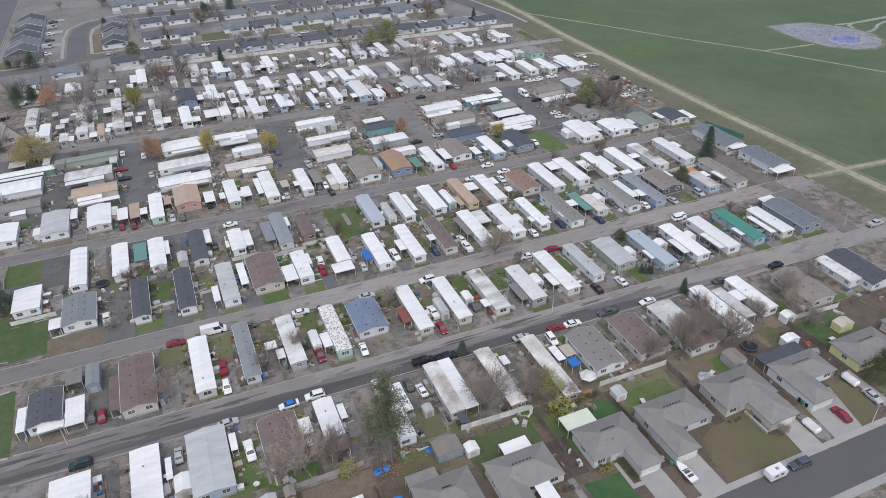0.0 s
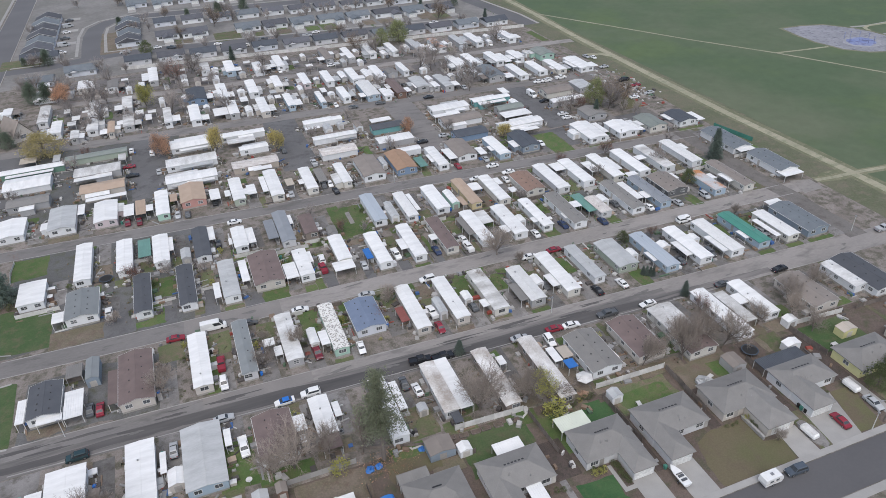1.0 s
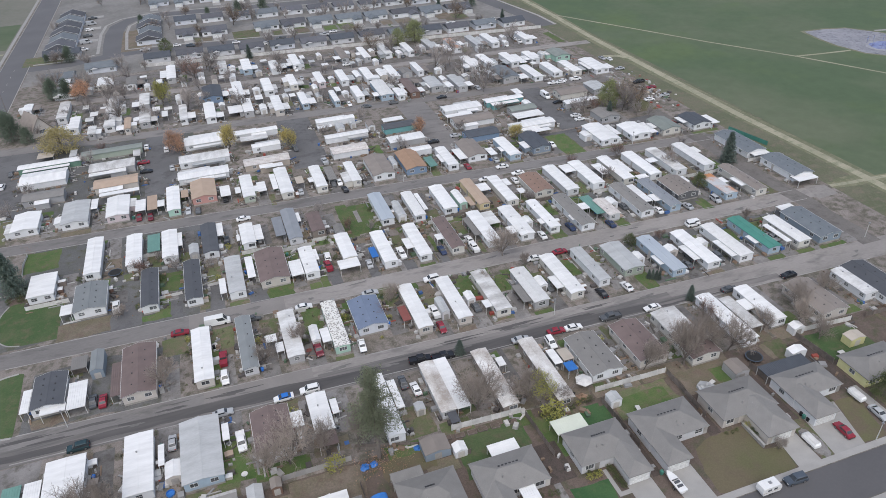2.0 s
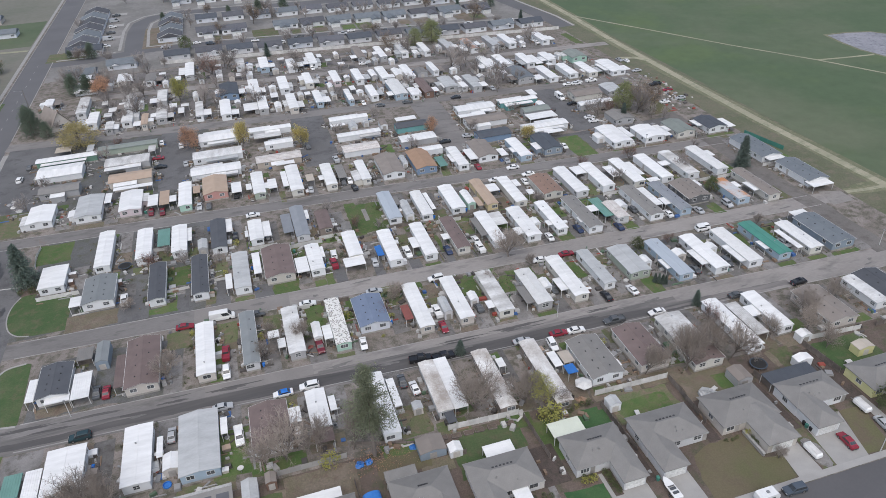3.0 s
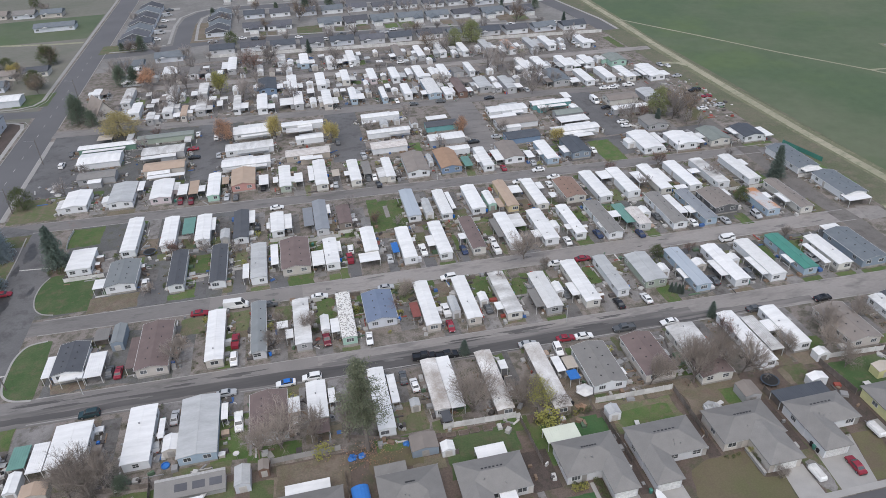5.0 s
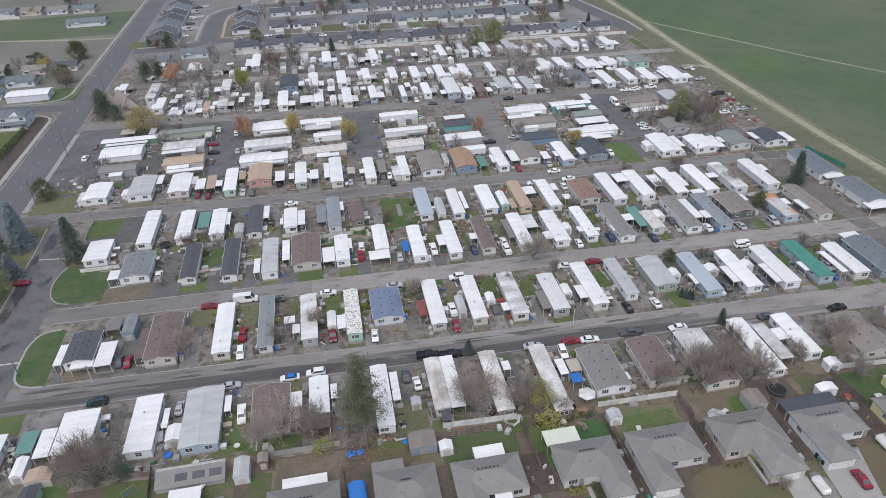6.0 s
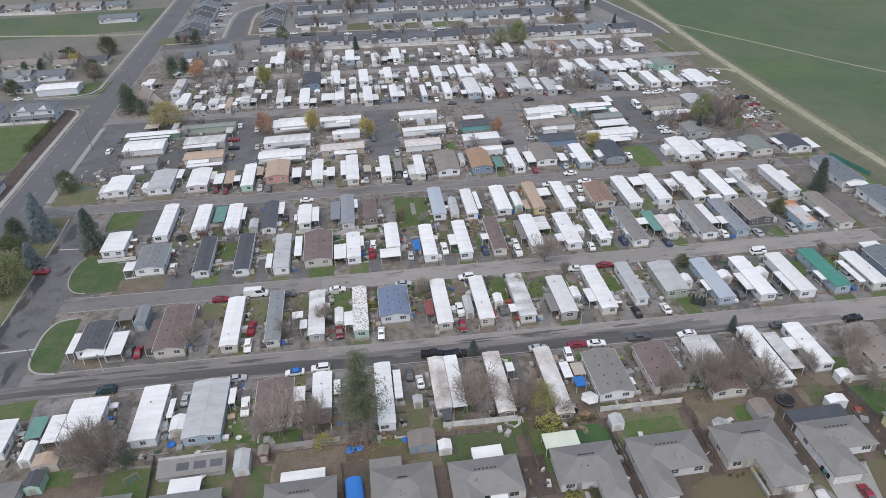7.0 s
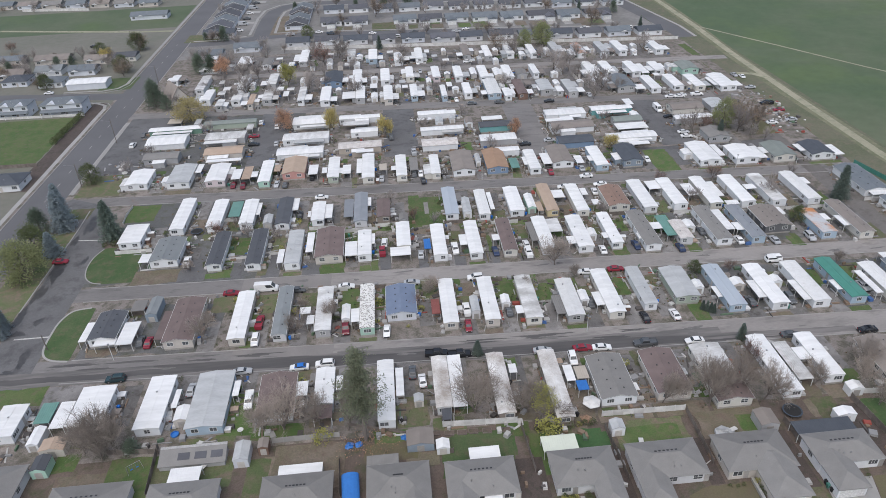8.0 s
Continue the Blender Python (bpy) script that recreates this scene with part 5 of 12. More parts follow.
def odds_and_ends(x0, x1, y0, y1, n, seed):
    """Small pieces lying about: boards, pots, boxes, chairs, too many to count."""
    rng = random.Random(seed)
    for _ in range(n):
        x, y = rng.uniform(x0, x1), rng.uniform(y0, y1)
        k = rng.random()
        if k < 0.5:
            a, b, c = rng.uniform(0.15, 0.6), rng.uniform(0.15, 0.8), rng.uniform(0.15, 0.9)
        elif k < 0.8:
            a, b, c = rng.uniform(0.08, 0.25), rng.uniform(0.8, 2.4), rng.uniform(0.08, 0.3)
        else:
            a, b, c = rng.uniform(0.4, 0.9), rng.uniform(0.5, 1.1), rng.uniform(0.3, 0.8)
        t = rng.uniform(0, 3.14) if rng.random() < 0.4 else rng.choice((0, 1.57))
        u, v = Vector((math.cos(t) * a, math.sin(t) * a, 0)), Vector((-math.sin(t) * b, math.cos(t) * b, 0))
        o = Vector((x, y, 0.015))
        top = Vector((0, 0, c))
        CLUTTER.loft([[o - u - v, o + u - v, o + u + v, o - u + v], [o - u * 0.9 - v * 0.9 + top, o + u * 0.9 - v * 0.9 + top, o + u * 0.9 + v * 0.9 + top, o - u * 0.9 + v * 0.9 + top]])


# ---- ground, roads ----
def strip(pts, width, z, rough=0.12, ends=1.0):
    """A band along a line of points, its edges a little uneven; ends: how wide it starts and stops, as a share."""
    full = width
    s = Shape()
    rng = random.Random(len(pts) + int(pts[0][0]))
    left, right = [], []
    for k, p in enumerate(pts):
        a, b = Vector(pts[max(k - 1, 0)]), Vector(pts[min(k + 1, len(pts) - 1)])
        d = (b - a).normalized()
        n = Vector((-d.y, d.x))
        j = rng.uniform(-rough, rough)
        width = full * min(1.0, ends + (1 - ends) * min(k, len(pts) - 1 - k) / 4)
        left.append((p[0] + n.x * (width / 2 + j), p[1] + n.y * (width / 2 + j), z))
        right.append((p[0] - n.x * (width / 2 - j), p[1] - n.y * (width / 2 - j), z))
    for k in range(len(pts) - 1):
        s.poly(left[k], right[k], right[k + 1], left[k + 1])
    return s


def line(x0, y0, x1, y1, n=12):
    return [(x0 + (x1 - x0) * i / n, y0 + (y1 - y0) * i / n) for i in range(n + 1)]


def rect(x0, x1, y0, y1, z):
    return Shape().poly((x0, y0, z), (x1, y0, z), (x1, y1, z), (x0, y1, z))


LAYER = [0]


def layer(base):
    LAYER[0] += 1
    return base + LAYER[0] * 0.00006


def plot(corners, z, rough):
    """A flat plot of ground between corners, its edges a little uneven."""
    rng = random.Random(round(corners[0][0] * 7))
    pts = []
    for (ax, ay), (bx, by) in zip(corners, corners[1:] + corners[:1]):
        n = max(2, int(math.hypot(bx - ax, by - ay) / 1.5))
        pts += [(ax + (bx - ax) * i / n + rng.gauss(0, rough), ay + (by - ay) * i / n + rng.gauss(0, rough), z) for i in range(n)]
    return Shape().poly(*pts)


def lawn(x0, x1, y0, y1, tone):
    z = layer(0.024)
    rng = random.Random(round(x0 * 3 + y0 * 5))
    pts = []
    for a, b, c, d in ((x0, y0, x1, y0), (x1, y0, x1, y1), (x1, y1, x0, y1), (x0, y1, x0, y0)):
        n = max(2, int(math.hypot(c - a, d - b) / 1.5))
        pts += [(a + (c - a) * i / n + rng.gauss(0, 0.16), b + (d - b) * i / n + rng.gauss(0, 0.16), z) for i in range(n)]
    word = {"bright": "green mown lawn", "vivid": "deep green watered lawn", "dull": "patchy dull green lawn", "brown": "withered brown-green grass", "tan": "dry tan lawn", "deep": "dark green mown lawn"}[tone]
    structure("lawn", Shape().poly(*pts), LAWN[tone], word + " between the homes")


def driveway(x0, x1, y0, y1, material=DRIVE):
    structure("driveway", rect(x0, x1, y0, y1, layer(0.0125)), material, "worn grey driveway strip beside a home")


def fence(xa, ya, xb, yb, h, kind):
    m = {"white": VINYL, "wood": WOOD, "concrete": CONCRETE, "green": ROOF["green"]}[kind]
    d = Vector((xb - xa, yb - ya))
    n = max(1, round(d.length / (2.4 if min(ya, yb) < 8 else 4.0)))
    turn = math.degrees(math.atan2(d.y, d.x))
    word = {"white": "pale board fence along a yard", "wood": "weathered dark wooden fence between yards", "concrete": "low grey wall behind the homes", "green": "green mesh screen fence behind homes"}[kind]
    top = thing("fence", xa, ya, 0, turn, word, "fence")
    bay = d.length / n
    panel = cached(("panel", round(bay, 2), h, kind), lambda: fence_panel(bay, h, m))
    post = cached(("fpost", h, kind), lambda: Shape().box(-0.06, 0.06, -0.06, 0.06, 0, h + 0.1).mesh("post", m))
    for i in range(n + 1):
        part("post", post, None, top, "", pose(bay * i, 0, 0))
        if i < n:
            part("panel", panel, None, top, "", pose(bay * i, 0, 0))


def fence_panel(bay, h, m):
    ring = []
    k = 8
    for i in range(k):
        a, b = 0.07 + (bay - 0.14) * i / k, 0.07 + (bay - 0.14) * (i + 1) / k
        t = h - (0.03 if i % 3 == 0 else 0)
        ring += [(a, t), (b - 0.02, t), (b - 0.02, t - 0.06), (b, t - 0.06)]
    ring += [(bay - 0.07, 0.06), (0.07, 0.06)]
    return Shape().loft([[(x, y, z) for x, z in ring] for y in (-0.015, 0.015)]).mesh("panel", m)


def blob(cx, cy, rx, ry, z, turn=0.0, seed=1):
    rng = random.Random(seed)
    w = [rng.uniform(0.9, 1.08) for _ in range(28)]
    c, s = math.cos(radians(turn)), math.sin(radians(turn))
    pts = []
    for i in range(28):
        a = 2 * math.pi * i / 28
        x, y = rx * w[i] * math.cos(a), ry * w[i] * math.sin(a)
        pts.append((cx + x * c - y * s, cy + x * s + y * c, z))
    return Shape().poly(*pts)


def ragged(cx, cy, rx, ry, z, turn=0.0, seed=1):
    """A flat patch with a wavering, torn outline."""
    rng = random.Random(seed)
    waves = [(k, rng.uniform(0.10, 0.34) / (1 + 0.22 * k), rng.uniform(0, 6.283)) for k in (2, 3, 5, 8, 13)]
    c, d = math.cos(radians(turn)), math.sin(radians(turn))
    pts = []
    for i in range(64):
        a = 2 * math.pi * i / 64
        r = max(0.25, 1 + sum(m * math.sin(k * a + o) for k, m, o in waves))
        x, y = rx * r * math.cos(a), ry * r * math.sin(a)
        pts.append((cx + x * c - y * d, cy + x * d + y * c, z))
    return Shape().poly(*pts)


def smooth(pts, n=6):
    """A curve through the points."""
    out = []
    p = [Vector(q) for q in (pts[0], *pts, pts[-1])]
    for a, b, c, d in zip(p, p[1:], p[2:], p[3:]):
        for i in range(n):
            t = i / n
            q = 0.5 * (2 * b + (c - a) * t + (2 * a - 5 * b + 4 * c - d) * t * t + (3 * b - a - 3 * c + d) * t ** 3)
            out.append((q.x, q.y))
    return out + [tuple(pts[-1])]


structure("ground", rect(-2500, 2500, -1200, 3500, 0), GROUND, "bare gravelly ground with thin grass")
structure("field", rect(186, 2500, -1200, 3500, 0.006), FIELD, "wide green grass field beside the park")
structure("verge", rect(166, 186, -1200, 900, 0.009), VERGE, "weedy verge along the field")
structure("yard_ground", rect(-260, 166, -56, -20.5, 0.006), YARD, "bare back yards with thin grass")
structure("estate_ground", rect(-123, 172, 280, 700, 0.0065), ESTATE, "dull grass and paving of the far estate")
structure("green_band", rect(-420, -142, 360, 424, 0.008), FIELD, "green pasture band")
structure("farmland", rect(-2500, -139.5, -1200, 3500, 0.005), FARM, "withered grassland beyond the road")


def sy(c, k, x):
    return c + k * x


structure("street_1", strip(line(-150, sy(7.2, -0.037, -150), -34, sy(7.2, -0.037, -34), 12), 8.6, 0.016), MIDASPHALT, "worn dark grey asphalt street through the park")
structure("street_1", strip(line(-34, sy(7.2, -0.037, -34), 176, sy(7.2, -0.037, 176), 20), 8.6, 0.016), ASPHALT, "worn grey asphalt street through the park")
structure("street_2", strip(line(-98, 44.3, -36, 42.29, 8), 6.6, 0.017), MIDASPHALT, "worn dark grey asphalt street through the park")
structure("street_2", strip(line(-36, 42.29, 158, 36.0, 18), 6.6, 0.017), ASPHALT, "worn grey asphalt street through the park")
structure("street_3", strip(line(-124, 105.0, 168, 88.0, 26), 6.4, 0.018), MIDASPHALT, "worn grey asphalt street through the park")
structure("street_4", strip(line(-124, 192.0, 158, 168.0, 26), 7.2, 0.017), MIDASPHALT, "worn grey asphalt street through the park")
structure("street_5", strip(line(-100, 244.0, 176, 222.0, 26), 6.0, 0.018), ASPHALT, "worn grey asphalt street through the park")
structure("loop_road", strip([(-103, 3), (-103.5, 30), (-103.5, 60), (-104, 84), (-110, 96), (-124, 103)], 13.0, 0.021), LOOPASPHALT, "broad asphalt drive at the park entrance")
structure("east_drive", strip(line(150, 4, 150, 178, 20), 7.0, 0.020, 0.5), EASTDRIVE, "gravelly drive along the east homes")
structure("east_yard", strip(line(84, 59.5, 146, 57.0, 8), 27.0, 0.0085, 1.2), EASTYARD, "cracked dark paving between the east homes")
structure("east_yard", strip(line(78, 21.8, 140, 19.6, 8), 21.5, 0.0085, 1.2), EASTYARD, "cracked dark paving between the east homes")
structure("west_yard", strip(line(-96, 75.5, -44, 71.5, 8), 52.0, 0.0085, 1.2), EASTYARD, "cracked dark paving between the west homes")
structure("west_yard", strip(line(-87, 25.6, -52, 24.2, 6), 21.0, 0.0085, 1.2), EASTYARD, "cracked dark paving between the west homes")
structure("west_yard", strip(line(-98, 148.5, -44, 144.5, 8), 74.0, 0.0085, 1.2), EASTYARD, "cracked dark paving between the west homes")
structure("north_yard", strip(line(-96, 218.5, 150, 197.5, 20), 38.0, 0.0085, 1.2), NORTHYARD, "grey north yards with clutter shade in the colour")
structure("north_yard", strip(line(-92, 264.0, 150, 240.0, 20), 30.0, 0.0095, 1.2), NORTHYARD, "grey north yards with clutter shade in the colour")
structure("east_lot", rect(104.5, 118, 118, 170, 0.014), LOOPASPHALT, "asphalt parking court between homes")
structure("west_lot", rect(-122.0, -97, 126, 189, 0.0135), LOOPASPHALT, "dark asphalt lot beside the main road")
structure("east_paving", rect(66, 149, 99.5, 117, 0.0132), LOOPASPHALT, "dark asphalt paving round the homes")
structure("court_1", rect(-61, -49.5, 126, 190, 0.0145), LOOPASPHALT, "asphalt parking court between homes")
structure("court_2", rect(-6, 8, 126, 190, 0.0148), LOOPASPHALT, "asphalt parking court between homes")
structure("court_3", rect(48.5, 62, 110, 180, 0.0151), MIDASPHALT, "asphalt parking court between homes")
structure("damp_lane", strip(line(-112, 8.8, -20, 5.9, 40), 5.4, 0.0216, 0.05), DAMP, "grey asphalt lane with dark damp streaks")
structure("damp_lane", strip(line(-20, 5.9, 78, 2.6, 40), 6.6, 0.0220, 0.05), DAMP, "grey asphalt lane with dark damp streaks")
structure("dark_lane", strip(line(-112, 8.3, -40, 7.0, 30), 2.0, 0.0224, 0.25, 0.3), DARKASPHALT, "darker damp asphalt lane")
structure("dark_lane", strip([(-66, 9.6), (-59, 9.0), (-52, 8.2), (-44, 7.6), (-36, 7.0), (-28, 6.4), (-17, 5.6), (-4, 4.6), (8, 4.2), (20, 3.8), (30, 3.6), (44, 3.2), (57, 2.7), (75, 1.9), (93, 1.0), (112, 0.2)], 4.0, 0.0228, 0.3, 0.15), DARKASPHALT, "darker damp asphalt lane")
for k in range(20):
    rng = random.Random(360 + k)
    x, e, m = rng.uniform(-92, 70), rng.uniform(2.0, 7.0), rng.uniform(0.0, 3.0)
    structure("damp_streak", ragged(x, 7.2 - 0.037 * x + m, e, rng.uniform(0.18, 0.5), 0.0240 + 0.0001 * k, -2.1, 360 + k), DARKASPHALT, "thin dark damp streak on asphalt")
structure("damp_lane", strip(line(70, 2.6, 112, 0.7, 20), 2.2, 0.0232, 0.15), DAMP, "grey asphalt lane with dark damp streaks")
for c, m, w, x in ((7.2, -0.037, 8.6, -34), (42.29 - 0.0324 * 36, -0.0324, 6.6, -36)):
    structure("road_patch", strip(line(x - 13, sy(c, m, x - 13), x + 13, sy(c, m, x + 13), 6), w, 0.0186, 0.05), BLENDASPHALT, "mended stretch of worn grey asphalt")
structure("main_road", strip(line(-130.8, -300, -130.8, 1500, 30), 14.2, 0.015), MAINROAD, "grey asphalt main road")
structure("estate_road", strip(line(-260, -61.0, 400, -61.5, 30), 9.0, 0.016), RESROAD, "dark grey residential road")
structure("estate_sidewalk", strip(line(-260, -55.8, 400, -56.0, 30), 1.5, 0.14), CONCRETE, "pale concrete pavement")
structure("estate_kerb", strip(line(-260, -66.6, 400, -67.1, 30), 1.8, 0.14), CONCRETE, "pale concrete pavement")
structure("far_road", strip([(-124, 312), (-102, 312), (-82, 318.5), (-66, 320.5), (-50, 319), (0, 311.5), (60, 302), (110, 293), (168, 282)], 10.0, 0.016), MAINROAD, "residential road")
structure("side_road", strip([(-137, 222), (-160, 226), (-200, 232), (-400, 245)], 9.0, 0.017), MAINROAD, "side road")
structure("cul_de_sac", strip([(-80, 321), (-81, 345), (-81, 370), (-79, 388), (-72, 400), (-55, 407), (-14, 401), (43, 393), (100, 384), (156, 374)], 11.0, 0.019), MAINROAD, "curved residential road")
for name, pts in (("far_pavement", [(-88.5, 326), (-89, 370), (-87, 392), (-78, 406), (-56, 414.5), (-14, 408.5), (43, 400.5), (100, 391.5), (150, 383)]),
                  ("far_pavement", [(-72.5, 327), (-73.5, 366), (-72, 384), (-66, 394.5), (-54, 399.5), (-14, 393.5), (43, 385.5), (100, 376.5), (150, 368)]),
                  ("far_pavement", [(-72, 327.5), (-50, 326.2), (0, 318.6), (60, 309), (110, 300), (160, 289.8)]),
                  ("far_pavement", [(-122, 319), (-104, 318.6), (-90, 324)]), ("far_pavement", [(176, 262), (175.5, 286), (164.5, 361), (147, 481), (126, 622)])):
    structure(name, strip(pts, 1.8, 0.12), CONCRETE, "pale concrete pavement")
structure("far_lane_road", strip([(170, 262), (169, 286), (158, 361), (140, 481), (119, 622)], 10.5, 0.0175), MAINROAD, "road along the far edge")


def kerb(pts, name="kerb", w=0.3, h=0.14):
    s = Shape()
    rings = []
    for k, p in enumerate(pts):
        d = (Vector(pts[min(k + 1, len(pts) - 1)]) - Vector(pts[max(k - 1, 0)])).normalized() * w / 2
        n = Vector((-d.y, d.x))
        rings.append([(p[0] - n.x, p[1] - n.y, 0), (p[0] + n.x, p[1] + n.y, 0), (p[0] + n.x, p[1] + n.y, h), (p[0] - n.x, p[1] - n.y, h)])
    s.loft(rings)
    structure(name, s, CONCRETE if w > 0.25 else KERBGREY, "pale concrete kerb" if w > 0.25 else "worn low grey kerb")


kerb([(-123.6, 112), (-123.6, 184)])
kerb([(-123.6, 200), (-123.6, 318)])
kerb([(-138.0, -100), (-138.0, 208), (-141, 213), (-148, 216), (-170, 219)])
kerb([(-170, 232), (-148, 230), (-141, 233), (-138.0, 240), (-138.0, 520)])
kerb([(-123.6, 335), (-123.6, 600)])
structure("sidewalk", strip(line(-140.2, 20, -140.2, 205, 12), 1.8, 0.13), CONCRETE, "pale concrete pavement")
structure("sidewalk", strip([(-140.2, 242), (-140.2, 300), (-140.2, 520)], 1.8, 0.13), CONCRETE, "pale concrete pavement")
structure("sidewalk", strip([(-140.2, 205), (-141.5, 210), (-146, 213.5), (-152, 215), (-170, 217)], 1.6, 0.132), CONCRETE, "pale concrete pavement")
structure("sidewalk", strip([(-140.2, 242), (-143, 235.5), (-150, 232.8), (-170, 234)], 1.6, 0.132), CONCRETE, "pale concrete pavement")
structure("sidewalk", strip(line(-122.6, 112, -122.6, 184, 12), 1.6, 0.13), CONCRETE, "pale concrete pavement")
for c_, m_, a_, b_, h_ in ((7.2, -0.037, -88, 142, 4.35), (41.1, -0.0324, -94, 152, 3.35), (97.8, -0.0582, -110, 162, 3.25)):
    for sgn in (-1, 1):
        kerb([(x, c_ + m_ * x + sgn * h_) for x in (a_, (a_ + b_) / 2, b_)], "kerb", 0.24, 0.06)
for k in range(22):
    structure("lane_mark", rect(-130.95, -130.8, 60 + k * 12, 63 + k * 12, 0.019), PAINT_LINE, "worn white lane dash")
bend = smooth([(-90.5, 37.6), (-95.2, 36.6), (-97.3, 32.2), (-97.6, 26.6), (-97.3, 21.2), (-96.1, 17.6), (-93.4, 15.4), (-89.0, 14.5)])
kerb(bend, w=0.55, h=0.10)
structure("stop_line", rect(-107, -97.5, 25.4, 25.9, 0.026), PAINT_LINE, "worn white stop line")
structure("stop_line", Shape().poly((-109.8, 77.2, 0.026), (-97.9, 75.7, 0.026), (-97.9, 76.2, 0.026), (-109.8, 77.7, 0.026)), PAINT_LINE, "worn white stop line")

# trails and the water play pad
structure("trail_side", strip([(183.5, -200), (182.5, 0), (181.5, 30), (181.5, 60), (180.8, 80), (180.8, 100), (180.5, 130), (180.5, 165), (181.0, 195), (181.5, 225), (183.0, 255), (184.5, 286), (185, 337), (186, 600)], 7.6, 0.0122, 0.9), TRAILSIDE, "thin trampled grass along the trail")
structure("trail_side", strip([(166, 37), (170, 36.4), (174, 36), (184, 35.5), (192, 34.6), (201, 33.7), (230, 30.5), (260, 27)], 4.0, 0.0126, 0.5), TRAILSIDE, "thin trampled grass along the trail")
structure("trail_side", blob(176, 37, 8, 3.6, 0.0124, -4, 77), TRAILSIDE, "thin trampled grass where trails meet")
structure("trail", strip([(183.5, -200), (182.5, 0), (181.5, 60), (180.8, 100), (180.5, 165), (181.5, 225), (184.5, 286), (185, 337), (186, 600)], 3.6, 0.0132, 0.5), DIRT, "pale trodden dirt trail")
structure("trail", strip([(186, 281), (199, 257), (211, 235.5), (234, 192), (257.6, 153), (283.6, 100.6), (310, 50)], 1.5, 0.0145), DIRT, "narrow pale dirt trail")
structure("trail", strip([(257.6, 153), (272, 150.5), (289, 148.5)], 1.6, 0.016), DIRT, "narrow pale dirt trail")
structure("trail", strip([(166, 37), (174, 36), (184, 35.5), (201, 33.7), (260, 27)], 1.8, 0.0155), DIRT, "narrow pale dirt trail")
structure("trail", strip([(328, 170), (338, 167.5), (366, 167.7), (420, 166)], 2.4, 0.0158), CONCRETE, "pale paved path to the play pad")
structure("trail", strip([(170, 196), (177, 193), (181, 186)], 3.0, 0.0160), DIRT, "pale trodden dirt trail")


pad_edge = [(293, 185), (290.5, 172), (289.5, 158), (292.5, 142), (300, 133), (309, 129), (318, 131), (326, 138), (330.5, 148), (330, 158), (327, 167), (318, 180), (306, 184)]
structure("pad_rim", Shape().poly(*[(310 + (x - 310) * 1.09, 156 + (y - 156) * 1.07, 0.0175) for x, y in pad_edge]), TRAILSIDE, "trampled grass round the play pad")
structure("pad_paving", Shape().poly(*[(x, y, 0.019) for x, y in pad_edge]), PADGREY, "pale grey mottled play pad paving")
structure("pad_ring", blob(310.8, 146.8, 10.5, 9.0, 0.0225, 12, 6), PADRING, "pale ring of the play pad")
structure("trail", strip([(331, 160), (333, 165), (338, 167.2), (349, 166.8), (365, 166.8)], 2.2, 0.0172, 0.2), DIRT, "pale curved path beside the play pad")
structure("trail", strip([(329.5, 152), (335.3, 151.4), (342, 154.5), (348.3, 158.4), (358, 161.2), (372, 162)], 1.8, 0.0174, 0.2), PADRING, "pale curved path beside the play pad")
structure("pad_centre", blob(310.6, 147, 8.2, 7.0, 0.026, 12, 5), PADBLUE, "blue painted play pad")
for k in range(10):
    a = k * 0.63
    post = thing("play_post", 312 + 7 * math.cos(a), 150 + 8 * math.sin(a), 0.02, 0, "blue water play post on the pad", "play post", "play posts")
    part("pole", cached("pole", lambda: Shape().tube((0, 0, 0), (0, 0, 2.2), 0.12, 0.08, 6).mesh("pole", PADBLUE)), None, post)
    part("head", cached("head", lambda: Shape().loft([[(r * math.cos(t), r * math.sin(t), z) for t in (i * 1.0472 for i in range(6))] for r, z in ((0.1, 2.15), (0.45, 2.3), (0.1, 2.5))]).mesh("head", PADBLUE)), None, post)

# stains on the asphalt
for k in range(46):
    rng = random.Random(k)
    x = rng.uniform(-95, 150)
    c, m_ = rng.choice(((7.2, -0.037), (41.0, -0.032), (97.5, -0.058), (181, -0.085)))
    structure("road_stain", ragged(x, c + m_ * x + rng.uniform(-2.2, 2.2), rng.uniform(0.6, 3.0), rng.uniform(0.2, 0.6), 0.0275 + 0.0002 * k, rng.uniform(-8, 6), k), STAIN, "dark oily stain on asphalt")
for k, (x, y, a, b) in enumerate(((-108.0, 60, 2.0, 6.2), (-107.2, 87, 1.9, 5.6), (-108.8, 47, 1.3, 4.6), (-109.0, 77, 0.9, 3.6), (-101, 17, 1.2, 3.6), (-107, 28, 1.7, 1.3), (-109.6, 36, 1.1, 5), (-103, 12, 1.6, 0.8), (-103.5, 33, 1.2, 1.5), (-101.4, 64, 0.7, 2.6))):
    structure("road_stain", ragged(x, y, a, b, 0.0375 + 0.0003 * k, 0, 60 + k), WET, "dark damp patch on asphalt")


def utility_pole(x, y, h, arm=True):
    top = thing("street_lamp", x, y, 0, 0, "tall wooden pole with a street lamp arm", "street lamp")
    part("pole", Shape().tube((0, 0, 0), (0, 0, h), 0.16, 0.10, 8), BARK, top)
    if arm:
        part("arm", Shape().tube((0, 0, h - 1.0), (-3.2, 0, h - 0.4), 0.05, 0.04, 5), METAL, top)
        part("lamp_head", Shape().box(-3.9, -3.1, -0.16, 0.16, h - 0.5, h - 0.34), METAL, top)


